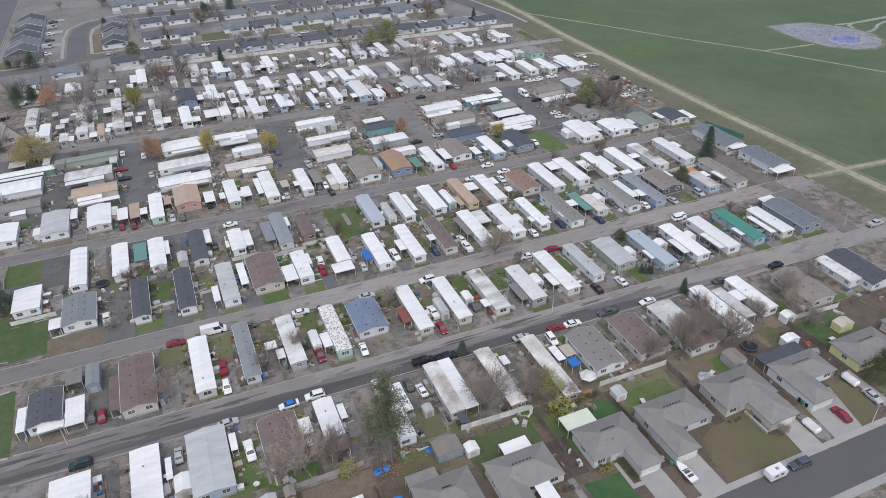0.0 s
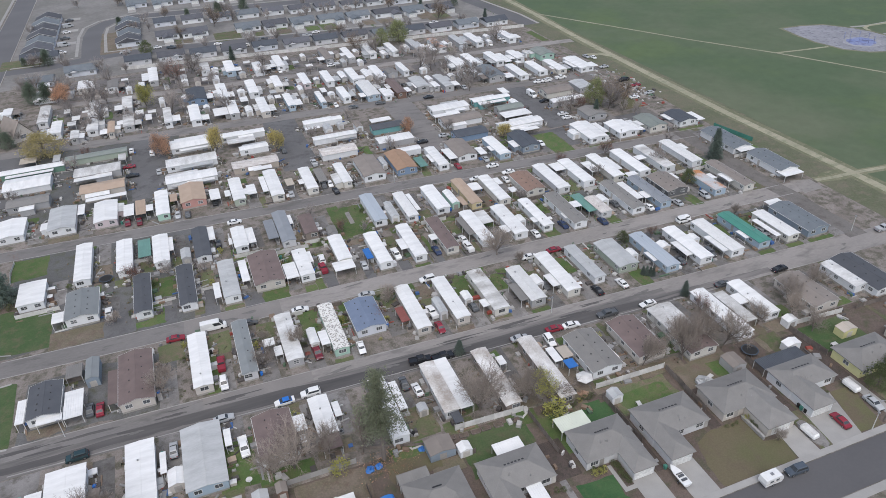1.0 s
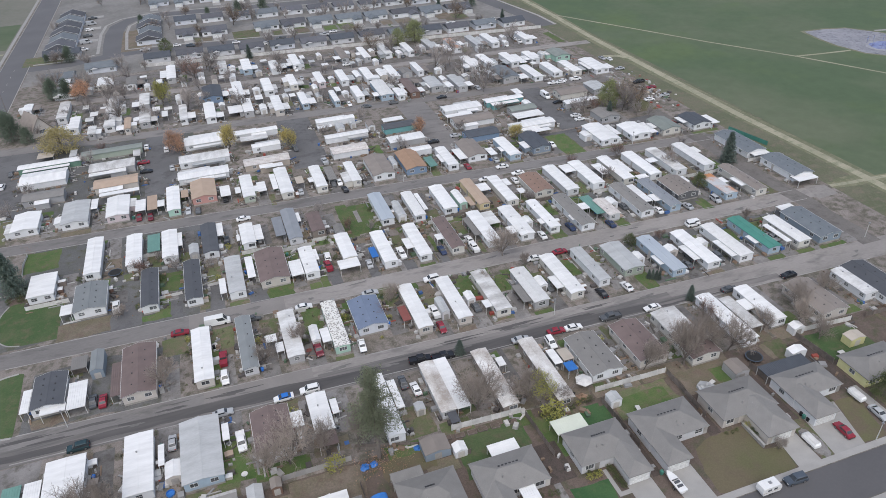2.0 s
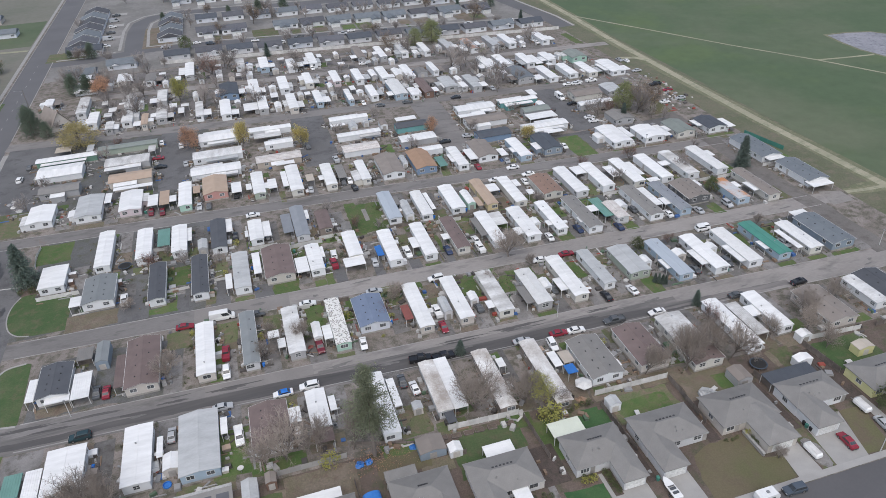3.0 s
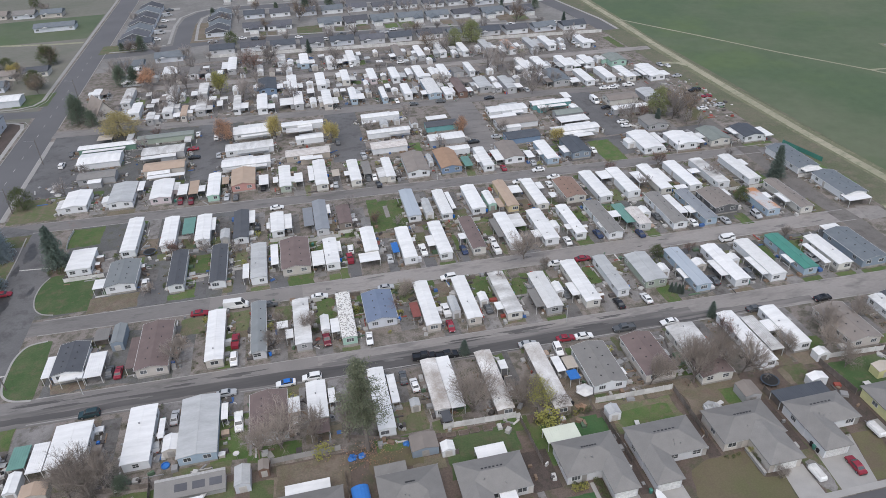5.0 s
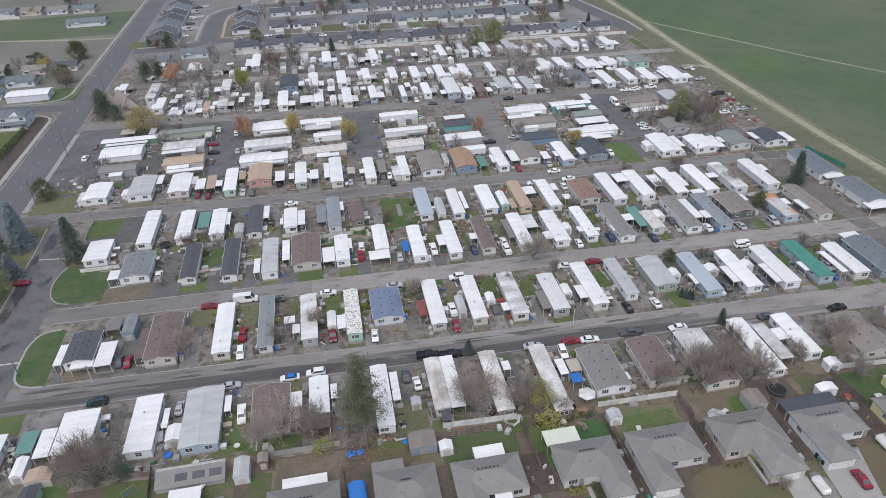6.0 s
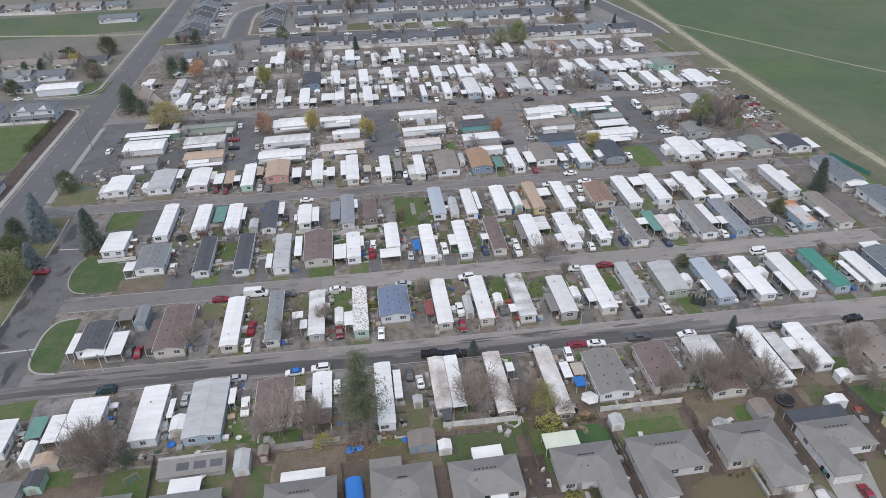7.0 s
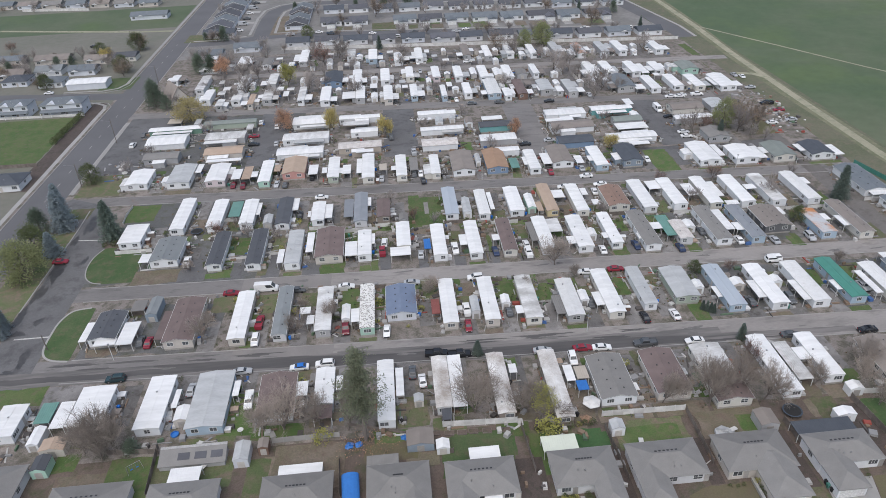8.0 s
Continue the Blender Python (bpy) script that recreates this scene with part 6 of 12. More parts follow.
# ---- the park and its neighbours ----
home("dw", -84.92, -77.43, 18.67, 30.74, 2.95, "charcoal", "white", -1)
home("dw", -64.99, -56.88, 15.23, 34.08, 2.95, "brown", "beige", -1)
home("fw", -63.62, -57.61, -14.97, 2.18, 3.1, "white", "white", -1)
home("fw", -79.15, -71.21, -12.11, 0.56, 3.1, "white", "white", 1)
home("fw", -95.83, -89.91, -13.46, -3.42, 3.1, "white", "white", 1)
home("dw", -52.25, -43.72, -16.12, 2.03, 2.95, "lightgrey", "lightblue", -1)
home("sw", -48.27, -43.58, 14.22, 35.40, 2.95, "white", "beige", -1)
home("sw", -36.89, -32.93, 14.36, 36.12, 2.95, "bluegrey", "lightgrey", -1)
home("sw", -25.90, -21.53, 14.65, 34.33, 2.95, "patchy", "grey", 1)
home("sw", -14.12, -10.08, 14.11, 34.00, 2.95, "speckled", "mint", -1)
home("dw", -7.05, 1.21, 18.75, 32.07, 2.95, "blue", "palegrey", 1)
home("sw", 7.74, 11.92, 13.29, 33.49, 2.95, "white", "beige", 1)
home("dw", -37.04, -28.52, -14.13, -0.59, 2.95, "brown", "white", 1)
home("sw", -24.20, -19.62, -12.08, 0.16, 2.95, "white", "white", -1)
home("sw", -9.63, -5.63, -19.16, 0.93, 2.95, "white", "white", -1)
home("dw", 3.44, 7.23, -16.63, 0.76, 2.95, "stained", "lightgrey", -1)
home("sw", 16.82, 20.98, -20.14, 0.16, 2.95, "stained", "taupe", -1)
home("sw", 29.34, 33.48, -22.97, -0.38, 2.95, "stained", "taupe", -1)
home("dw", 40.34, 48.85, -18.68, -4.09, 2.95, "grey", "white", 1)
home("dw", 53.36, 61.56, -18.51, -3.75, 2.95, "brown", "beige", -1)
home("dw", 66.06, 73.58, -13.6, -3.22, 2.95, "patchy", "cream", -1)
home("dw", 65.6, 73.9, -22.3, -13.7, 2.75, "brown", "cream", -1)
home("sw", 81.22, 85.74, -21.43, -1.66, 2.95, "white", "white", 1)
home("sw", 92.99, 97.44, -17.81, -2.40, 2.95, "white", "white", -1)
home("dw", 106.24, 115.04, -20.64, -6.00, 2.95, "taupe", "beige", -1)
home("sw", 123.04, 127.84, -18.19, -5.58, 2.95, "patchy", "white", 1)
home("dw", 126.90, 135.70, -21.84, -5.02, 2.95, "charcoal", "white", -1)
home("sw", 18.71, 22.87, 13.08, 32.92, 2.95, "white", "beige", -1)
home("sw", 29.32, 33.91, 12.44, 32.08, 2.95, "patchy", "cream", 1)
home("sw", 40.21, 44.96, 11.95, 28.91, 2.95, "ribbed", "grey", -1)
home("sw", 51.19, 55.75, 11.82, 32.09, 2.95, "white", "cream", 1)
home("sw", 61.31, 65.18, 14.11, 31.99, 2.95, "lightgrey", "white", 1)
home("dw", 70.56, 77.35, 15.81, 30.29, 2.95, "lightgrey", "sage", 1)
home("sw", 82.94, 87.75, 10.40, 29.81, 2.95, "icegrey", "lightblue", -1)
home("sw", 94.24, 99.04, 9.78, 28.51, 2.95, "white", "white", -1)
home("sw", 105.14, 109.96, 9.35, 28.35, 2.95, "ribbed", "white", 1)
home("sw", 115.51, 120.31, 9.61, 28.62, 2.95, "green", "lightblue", -1)
home("sw", 126.03, 130.83, 8.98, 24.86, 2.95, "ribbed", "cream", -1)
home("dw", 133.71, 142.21, 8.63, 25.81, 2.95, "slate", "bluegrey", 1)
home("fw", -91.95, -84.63, 67.66, 79.62, 3.1, "white", "white", 1)
home("dw", -78.86, -70.06, 55.17, 68.89, 2.95, "bluegrey", "white", -1)
home("sw", -60.91, -56.11, 50.83, 70.29, 2.95, "charcoal", "white", -1)
home("sw", -48.97, -44.19, 49.36, 70.25, 2.95, "charcoal", "white", -1)
home("sw", -37.23, -32.43, 48.10, 67.71, 2.95, "lightgrey", "white", 1)
home("dw", -28.30, -19.50, 50.21, 67.28, 2.95, "brown", "beige", -1)
home("sw", -15.23, -10.94, 49.58, 64.45, 2.95, "white", "white", 1)
home("sw", -3.16, 1.26, 53.12, 67.90, 2.95, "white", "cream", 1)
home("sw", 7.76, 12.01, 46.28, 64.81, 2.95, "white", "white", 1)
home("sw", 18.58, 22.76, 45.52, 65.29, 2.95, "white", "white", 1)
home("sw", 28.81, 33.30, 45.72, 65.10, 2.95, "brown", "cream", -1)
home("sw", 40.51, 44.90, 44.91, 64.69, 2.95, "white", "white", 1)
home("sw", 51.43, 56.35, 44.49, 63.71, 2.95, "white", "white", -1)
home("sw", 61.89, 65.65, 45.11, 64.05, 2.95, "white", "white", 1)
home("sw", 71.43, 76.63, 42.46, 63.46, 2.95, "grey", "white", -1)
home("sw", 82.80, 87.19, 44.60, 55.79, 2.95, "striped", "lightgrey", -1)
home("sw", 93.34, 98.54, 42.43, 62.99, 2.95, "grey", "white", -1)
home("sw", 104.05, 108.62, 41.99, 62.14, 2.95, "greyblue", "lightblue", -1)
home("dw", 110.83, 119.48, 47.33, 60.25, 2.95, "taupe", "darkgrey", -1)
home("sw", 125.85, 130.65, 41.63, 56.36, 2.95, "rust", "lightblue", 1)
home("sw", 136.60, 141.55, 39.91, 60.45, 2.95, "taupe", "cream", 1)
home("sw", -77.43, -72.63, 74.42, 96.27, 2.95, "white", "white", -1)
home("sw", -65.59, -60.79, 74.68, 93.52, 2.95, "white", "white", -1)
home("sw", -54.93, -50.11, 74.91, 91.86, 2.95, "white", "white", -1)
home("sw", -42.85, -37.93, 72.65, 91.18, 2.95, "charcoal", "white", -1)
home("dw", -30.99, -26.57, 73.41, 86.40, 2.95, "white", "white", -1)
home("dw", -16.81, -12.23, 70.44, 90.71, 2.95, "greyblue", "lightgrey", -1)
home("dw", -9.17, -4.64, 72.21, 84.86, 2.95, "brown", "taupe", 1)
home("sw", 13.48, 18.12, 70.50, 89.99, 2.95, "icegrey", "white", -1)
home("sw", 24.53, 28.37, 68.81, 86.48, 2.95, "ribbed", "white", 1)
home("sw", 34.93, 39.89, 69.34, 86.86, 2.95, "white", "white", -1)
home("sw", 46.76, 50.92, 67.67, 87.10, 2.95, "tan", "yellow", -1)
home("sw", 56.57, 60.74, 66.11, 85.39, 2.95, "white", "cream", 1)
home("dw", 67.53, 75.02, 67.76, 82.12, 2.95, "rustbrown", "cream", -1)
home("sw", 78.51, 83.31, 64.93, 85.13, 2.95, "white", "lightgrey", 1)
home("sw", 88.86, 93.66, 65.51, 84.72, 2.95, "white", "white", -1)
home("sw", 100.56, 105.07, 64.38, 83.99, 2.95, "white", "cream", 1)
home("sw", 110.95, 115.75, 63.72, 83.63, 2.95, "white", "white", -1)
home("sw", 121.00, 125.80, 62.86, 82.86, 2.95, "patchy", "white", 1)
home("sw", 132.65, 137.45, 62.34, 82.76, 2.95, "ribbed", "white", 1)
home("dw", 153.66, 162.46, 64.77, 84.36, 2.95, "slate", "white", -1)
home("dw", 155.57, 164.37, 43.40, 60.55, 2.95, "slate", "white", -1)
home("dw", -102.54, -94.08, 110.76, 123.70, 2.95, "white", "white", 1)
home("dw", -87.16, -78.42, 109.56, 125.83, 2.95, "lightgrey", "white", 1)
home("dw", -72.86, -65.23, 108.94, 124.17, 2.95, "white", "pinkwhite", -1)
home("sw", -52.97, -48.43, 105.49, 124.12, 2.95, "white", "mint", -1)
home("dw", -44.66, -35.86, 110.68, 125.04, 2.95, "tan", "salmon", 1)
home("sw", -27.34, -23.02, 104.99, 122.75, 2.95, "white", "sage", -1)
home("sw", -14.49, -9.78, 102.43, 123.95, 2.95, "white", "cream", 1)
home("sw", -1.80, 2.28, 102.19, 120.27, 2.95, "white", "cream", 1)
home("sw", 11.14, 14.70, 101.64, 118.51, 2.95, "white", "cream", 1)
home("dw", 19.17, 27.70, 102.49, 119.94, 2.95, "taupe", "white", 1)
home("dw", 31.87, 40.07, 102.45, 119.42, 2.95, "orange", "blue", 1)
home("sw", 47.52, 51.70, 99.64, 116.77, 2.95, "white", "white", -1)
home("dw", 56.68, 64.88, 103.23, 118.80, 2.95, "taupe", "white", -1)
home("sw", 71.96, 76.76, 98.49, 115.59, 2.95, "white", "lightblue", 1)
home("dw", 82.65, 90.54, 100.33, 115.18, 2.95, "darkslate", "bluegrey", 1)
home("dw", 110.22, 118.49, 95.71, 112.74, 2.95, "white", "white", -1)
home("dw", 123.55, 132.35, 95.32, 107.71, 2.95, "white", "white", -1)
home("dw", 137.67, 146.47, 94.87, 107.68, 2.95, "sage", "cream", 1)
home("dw", 151.88, 160.48, 94.32, 106.03, 2.95, "darkslate", "white", 1)
home("ew", -104.93, -88.65, 147.70, 158.42, 2.95, "white", "white", -1)
home("ew", -107.58, -84.74, 163.21, 167.72, 2.95, "white", "greenwall", -1)
home("ew", -101.96, -88.01, 133.06, 139.94, 2.95, "grey", "grey", -1)
home("ew", -78.14, -62.68, 133.53, 141.36, 2.95, "tan", "beige", -1)
home("ew", -84.81, -61.68, 166.59, 171.30, 2.95, "sage", "sage", -1)
home("ew", -80.89, -64.15, 149.41, 157.26, 2.95, "patchy", "grey", -1)
home("ew", -45.25, -29.54, 159.70, 168.61, 2.95, "white", "white", -1)
home("ew", -47.78, -28.67, 142.96, 150.34, 2.95, "patchy", "white", -1)
home("ew", -48.66, -30.10, 128.34, 135.19, 2.95, "white", "white", -1)
home("ew", -25.11, -7.10, 162.22, 166.22, 2.95, "white", "white", -1)
home("ew", -19.65, -8.20, 146.26, 150.26, 2.95, "white", "white", -1)
home("ew", -24.31, -6.83, 130.20, 136.82, 2.95, "striped", "tan", -1)
home("ew", 9.36, 26.19, 160.88, 164.88, 2.95, "white", "white", -1)
home("ew", 9.56, 27.83, 142.83, 146.83, 2.95, "white", "white", -1)
home("ew", 9.25, 23.83, 127.02, 134.06, 2.95, "striped", "white", -1)
home("ew", 34.38, 48.24, 142.17, 148.40, 2.95, "charcoal", "teal", -1)
home("ew", 32.89, 47.68, 128.11, 134.71, 2.95, "white", "grey", -1)
home("ew", 37.32, 46.71, 116.98, 120.98, 2.95, "white", "white", -1)
home("ew", 64.17, 81.74, 150.22, 157.13, 2.95, "white", "white", -1)
home("ew", 63.55, 81.43, 135.18, 143.24, 2.95, "taupe", "white", -1)
home("ew", 63.08, 77.21, 120.06, 127.67, 2.95, "darkslate", "blue", -1)
home("ew", 84.75, 102.88, 152.22, 156.60, 2.95, "white", "teal", -1)
home("ew", 90.56, 102.84, 138.28, 144.24, 2.95, "sage", "grey", -1)
home("ew", 83.16, 102.98, 121.04, 126.74, 2.95, "white", "white", -1)
home("ew", 118.71, 132.85, 146.74, 155.24, 2.95, "taupe", "cream", -1)
home("ew", 116.13, 132.35, 136.24, 140.24, 2.95, "white", "grey", -1)
home("dw", 135.78, 143.45, 146.35, 157.26, 2.95, "lightgrey", "grey", 1)
home("dw", 121.74, 130.54, 115.61, 125.90, 2.95, "grey", "grey", 1)
home("sw", -35.26, -30.42, 187.40, 207.57, 2.95, "white", "white", 1)
home("sw", -18.36, -13.95, 187.69, 205.14, 2.95, "white", "grey", 1)
home("sw", -5.15, -0.77, 183.42, 203.36, 2.95, "white", "beige", 1)
home("sw", 7.55, 11.09, 186.12, 202.64, 2.95, "white", "lightblue", -1)
home("sw", -46.04, -42.56, 190.67, 209.61, 2.95, "patchy", "white", -1)
home("sw", -63.16, -58.36, 193.95, 208.72, 2.95, "patchy", "grey", 1)
home("sw", -78.00, -73.20, 195.67, 210.34, 2.95, "patchy", "white", -1)
home("sw", -92.62, -88.26, 199.74, 214.50, 2.95, "white", "white", 1)
home("sw", -77.97, -73.41, 214.44, 235.07, 2.95, "patchy", "white", 1)
home("sw", -63.46, -58.83, 217.20, 233.58, 2.95, "patchy", "grey", -1)
home("sw", -20.51, -15.71, 210.86, 231.62, 2.95, "white", "white", 1)
home("dw", -34.57, -25.60, 213.29, 230.84, 2.95, "darkslate", "blue", 1)
home("sw", -6.33, -1.63, 210.82, 230.49, 2.95, "white", "white", -1)
home("sw", 6.52, 10.51, 214.12, 230.85, 2.95, "white", "cream", 1)
home("sw", 19.85, 23.91, 211.33, 228.81, 2.95, "white", "pinkwhite", 1)
home("sw", -50.56, -45.88, 251.45, 274.37, 2.95, "white", "grey", 1)
home("sw", -12.56, -7.65, 248.28, 267.45, 2.95, "white", "lightblue", 1)
home("sw", 1.39, 6.19, 242.58, 257.74, 2.95, "white", "white", -1)
home("sw", 12.94, 17.23, 244.83, 264.53, 2.95, "white", "white", -1)
home("dw", -84.21, -79.46, 255.32, 268.74, 2.95, "white", "cream", -1)
home("dw", -70.30, -65.10, 250.57, 262.81, 2.95, "grey", "white", -1)
home("sw", -24.57, -19.86, 256.21, 269.28, 2.95, "patchy", "white", 1)
home("sw", 62.65, 66.92, 242.20, 262.06, 2.95, "ribbed", "white", 1)
home("sw", 50.44, 54.36, 240.58, 260.55, 2.95, "white", "grey", 1)
home("sw", 75.04, 78.82, 239.85, 257.74, 2.95, "white", "white", 1)
home("sw", 88.08, 92.45, 240.58, 259.25, 2.95, "lightgrey", "grey", -1)
home("sw", 99.98, 104.77, 234.70, 254.49, 2.95, "rust", "white", 1)
home("sw", 112.98, 117.33, 235.35, 254.33, 2.95, "lightgrey", "grey", -1)
home("sw", 122.22, 127.02, 234.17, 254.15, 2.95, "white", "white", -1)
home("dw", 38.97, 43.31, 244.47, 266.05, 2.95, "taupe", "grey", -1)
home("sw", 141.62, 146.42, 232.47, 249.39, 2.95, "white", "white", -1)
home("sw", 30.98, 35.15, 209.29, 226.94, 2.95, "white", "white", -1)
home("sw", 43.37, 47.86, 206.38, 225.12, 2.95, "white", "white", -1)
home("sw", 55.72, 60.09, 203.81, 223.21, 2.95, "white", "white", 1)
home("sw", 69.99, 73.31, 206.87, 222.05, 2.95, "white", "white", 1)
home("sw", 97.16, 101.85, 201.44, 220.04, 2.95, "white", "white", 1)
home("sw", 105.61, 110.49, 201.43, 219.06, 2.95, "white", "white", -1)
home("sw", 117.91, 122.71, 198.87, 216.43, 2.95, "white", "white", 1)
home("sw", 129.65, 134.43, 199.35, 213.07, 2.95, "white", "white", -1)
home("sw", 22.06, 24.72, 183.33, 198.59, 2.95, "white", "lightblue", -1)
home("sw", 32.84, 36.64, 184.44, 199.86, 2.95, "white", "white", -1)
home("dw", 43.58, 50.15, 181.37, 203.23, 2.95, "ribbed", "lightblue", -1)
home("sw", 50.91, 54.57, 177.49, 188.54, 2.95, "white", "white", -1)
home("dw", 57.31, 62.09, 178.67, 199.57, 2.95, "brown", "brown", 1)
home("dw", 68.57, 75.02, 181.87, 197.06, 2.95, "lightgrey", "grey", 1)
home("sw", 80.78, 85.32, 176.98, 194.85, 2.95, "lightgrey", "grey", -1)
home("sw", 75.98, 79.08, 179.00, 186.18, 2.95, "white", "grey", 1)
home("dw", 104.51, 113.31, 178.61, 196.70, 2.95, "slate", "grey", 1)
home("sw", 119.15, 123.95, 173.92, 192.94, 2.95, "white", "white", 1)
home("sw", 130.29, 135.09, 175.34, 192.35, 2.95, "white", "white", -1)
home("sw", 139.70, 144.65, 173.31, 190.52, 2.95, "white", "cream", 1)
home("dw", 142.58, 151.38, 197.53, 210.27, 2.95, "sage", "mint", 1)
home("dw", 150.70, 158.47, 170.39, 189.13, 2.95, "white", "white", -1)
home("sw", -84.25, -80.77, 189.91, 199.33, 2.95, "patchy", "grey", -1)
home("sw", -99.12, -94.46, 215.65, 237.98, 2.95, "patchy", "white", 1)
home("sw", -69.42, -66.49, 189.70, 203.41, 2.95, "tan", "beige", -1)
home("sw", -115.15, -111.07, 232.57, 241.93, 2.95, "white", "white", 1)
carport(-87.13, -85.22, 18.96, 27.05, 2.55, "white")
carport(-76.91, -72.74, 16.35, 25.79, 2.55, "white")
carport(-82.61, -77.09, 16.70, 19.22, 2.55, "white")
carport(-67.40, -65.05, 17.20, 29.50, 2.55, "brown")
carport(-56.83, -55.52, -8.58, -2.53, 2.55, "white")
carport(-87.06, -83.47, -9.75, -3.27, 2.55, "mint")
carport(-82.91, -79.63, -11.74, -3.36, 2.55, "white")
shed(-82.88, -77.43, -18.03, -14.39, 2.2, "tan", "beige")
shed(-86.34, -83.67, -15.92, -10.44, 2.2, "white", "white")
shed(-82.40, -79.04, -23.68, -19.39, 2.4, "charcoal", "mint")
shed(-72.70, -69.49, 28.29, 36.50, 2.6, "bluegrey", "bluegrey")
carport(-77.17, -73.40, 30.76, 35.65, 2.55, "grey")
shed(-55.60, -52.03, -12.50, -7.83, 2.2, "white", "beige")
carport(-43.40, -41.89, -6.41, -1.31, 2.55, "white")
carport(-28.16, -26.17, 18.39, 22.06, 2.55, "white")
carport(-30.33, -27.42, 23.07, 25.97, 2.55, "white")
carport(-16.47, -14.20, 17.68, 23.44, 2.55, "white")
shed(-19.04, -16.68, 19.50, 25.97, 2.3, "white", "white")
carport(5.13, 7.40, 18.17, 24.68, 2.55, "red")
carport(-29.15, -25.84, -8.36, -3.56, 2.55, "white")
carport(-24.08, -19.78, -16.17, -12.11, 2.55, "brown")
carport(-19.28, -17.71, -7.48, -2.77, 2.55, "white")
carport(-5.30, -3.45, -11.33, -1.86, 2.55, "white")
shed(-1.4, 0.9, -13.1, -10.5, 1.9, "lightgrey", "beige")
carport(7.34, 10.58, -16.43, 1.08, 2.55, "white")
carport(4.64, 6.72, -20.01, -16.63, 2.55, "charcoal")
carport(21.62, 23.47, -7.05, -3.95, 2.55, "white")
carport(34.34, 36.43, -11.45, -6.05, 2.55, "white")
carport(36.85, 39.71, -11.06, -6.82, 2.55, "beige")
carport(36.20, 38.72, -14.76, -11.65, 2.55, "tarp")
carport(86.47, 90.00, -17.81, -4.52, 2.55, "patchy")
carport(90.14, 93.35, -11.40, -7.03, 2.55, "white")
shed(96.24, 99.63, -21.99, -19.42, 2.2, "white", "white")
shed(15.70, 18.00, 17.56, 24.53, 2.7, "lightgrey", "lightgrey")
carport(27.40, 29.85, 15.40, 18.70, 2.55, "white")
shed(24.15, 26.59, 20.63, 24.50, 2.3, "white", "white")
carport(37.80, 40.36, 13.60, 21.83, 2.55, "grey")
carport(48.99, 51.54, 15.88, 21.88, 2.55, "white")
shed(45.42, 47.86, 19.04, 23.59, 2.3, "white", "white")
shed(77.34, 80.20, 20.12, 23.82, 2.3, "white", "white")
carport(81.73, 83.84, 15.05, 19.95, 2.55, "white")
shed(88.27, 91.54, 19.93, 23.43, 2.3, "white", "beige")
carport(92.17, 95.01, 13.33, 21.21, 2.55, "white")
shed(99.08, 102.22, 19.81, 22.98, 2.3, "white", "white")
carport(103.22, 105.86, 10.74, 19.82, 2.55, "white")
carport(114.12, 116.88, 13.86, 18.33, 2.55, "white")
carport(123.31, 125.16, 10.95, 21.59, 2.55, "white")
carport(135.29, 140.79, 26.59, 29.36, 2.55, "white")
carport(-82.12, -79.12, 55.95, 60.82, 2.55, "white")
carport(-39.55, -37.70, 49.57, 57.30, 2.55, "white")
carport(-31.28, -29.01, 54.54, 66.24, 2.55, "white")
carport(-19.11, -15.41, 50.45, 58.68, 2.55, "white")
carport(-10.97, -9.87, 56.52, 62.54, 2.55, "white")
carport(-5.22, 1.00, 48.38, 53.20, 2.55, "white")
carport(5.21, 7.26, 50.93, 56.73, 2.55, "tarp")
carport(16.29, 18.99, 51.60, 57.67, 2.55, "white")
carport(26.57, 28.84, 52.84, 56.12, 2.55, "white")
carport(38.37, 40.92, 50.55, 62.23, 2.55, "grey")
carport(44.60, 49.06, 55.04, 63.17, 2.55, "patchy")
carport(49.14, 51.79, 47.27, 51.60, 2.55, "white")
shed(56.64, 59.07, 51.71, 55.67, 2.3, "white", "white")
carport(60.39, 62.30, 49.09, 52.10, 2.55, "white")
carport(70.86, 72.96, 47.07, 50.44, 2.55, "white")
carport(76.73, 79.98, 52.01, 55.93, 2.55, "white")
carport(79.87, 83.60, 47.42, 59.90, 2.55, "mint")
shed(87.07, 90.50, 51.72, 56.11, 2.3, "white", "white")
carport(98.28, 101.58, 48.19, 60.87, 2.55, "white")
carport(101.90, 104.56, 47.47, 52.09, 2.55, "white")
carport(117.64, 121.03, 54.81, 59.18, 2.55, "white")
carport(129.22, 132.90, 49.37, 53.17, 2.55, "white")
carport(134.75, 137.90, 45.13, 51.48, 2.55, "white")
carport(-59.29, -55.49, 80.89, 91.71, 2.55, "mint")
carport(-50.56, -48.74, 81.21, 89.58, 2.55, "white")
shed(-47.05, -44.07, 74.96, 80.83, 2.3, "lightgrey", "grey")
carport(-38.45, -35.94, 82.34, 90.86, 2.55, "white")
carport(-26.53, -24.08, 75.07, 84.78, 2.55, "white")
carport(-32.31, -31.26, 76.85, 80.66, 2.55, "white")
carport(-20.26, -17.01, 74.77, 87.21, 2.55, "greyblue")
carport(-12.55, -11.04, 81.45, 87.52, 2.55, "white")
shed(-1.95, 1.10, 70.11, 74.83, 2.3, "grey", "grey")
shed(19.52, 22.43, 71.63, 82.01, 2.5, "lightgrey", "white")
carport(17.60, 19.89, 79.90, 85.78, 2.55, "grey")
carport(28.77, 30.22, 72.48, 84.62, 2.55, "white")
shed(41.28, 44.11, 71.62, 81.34, 2.5, "white", "mint")
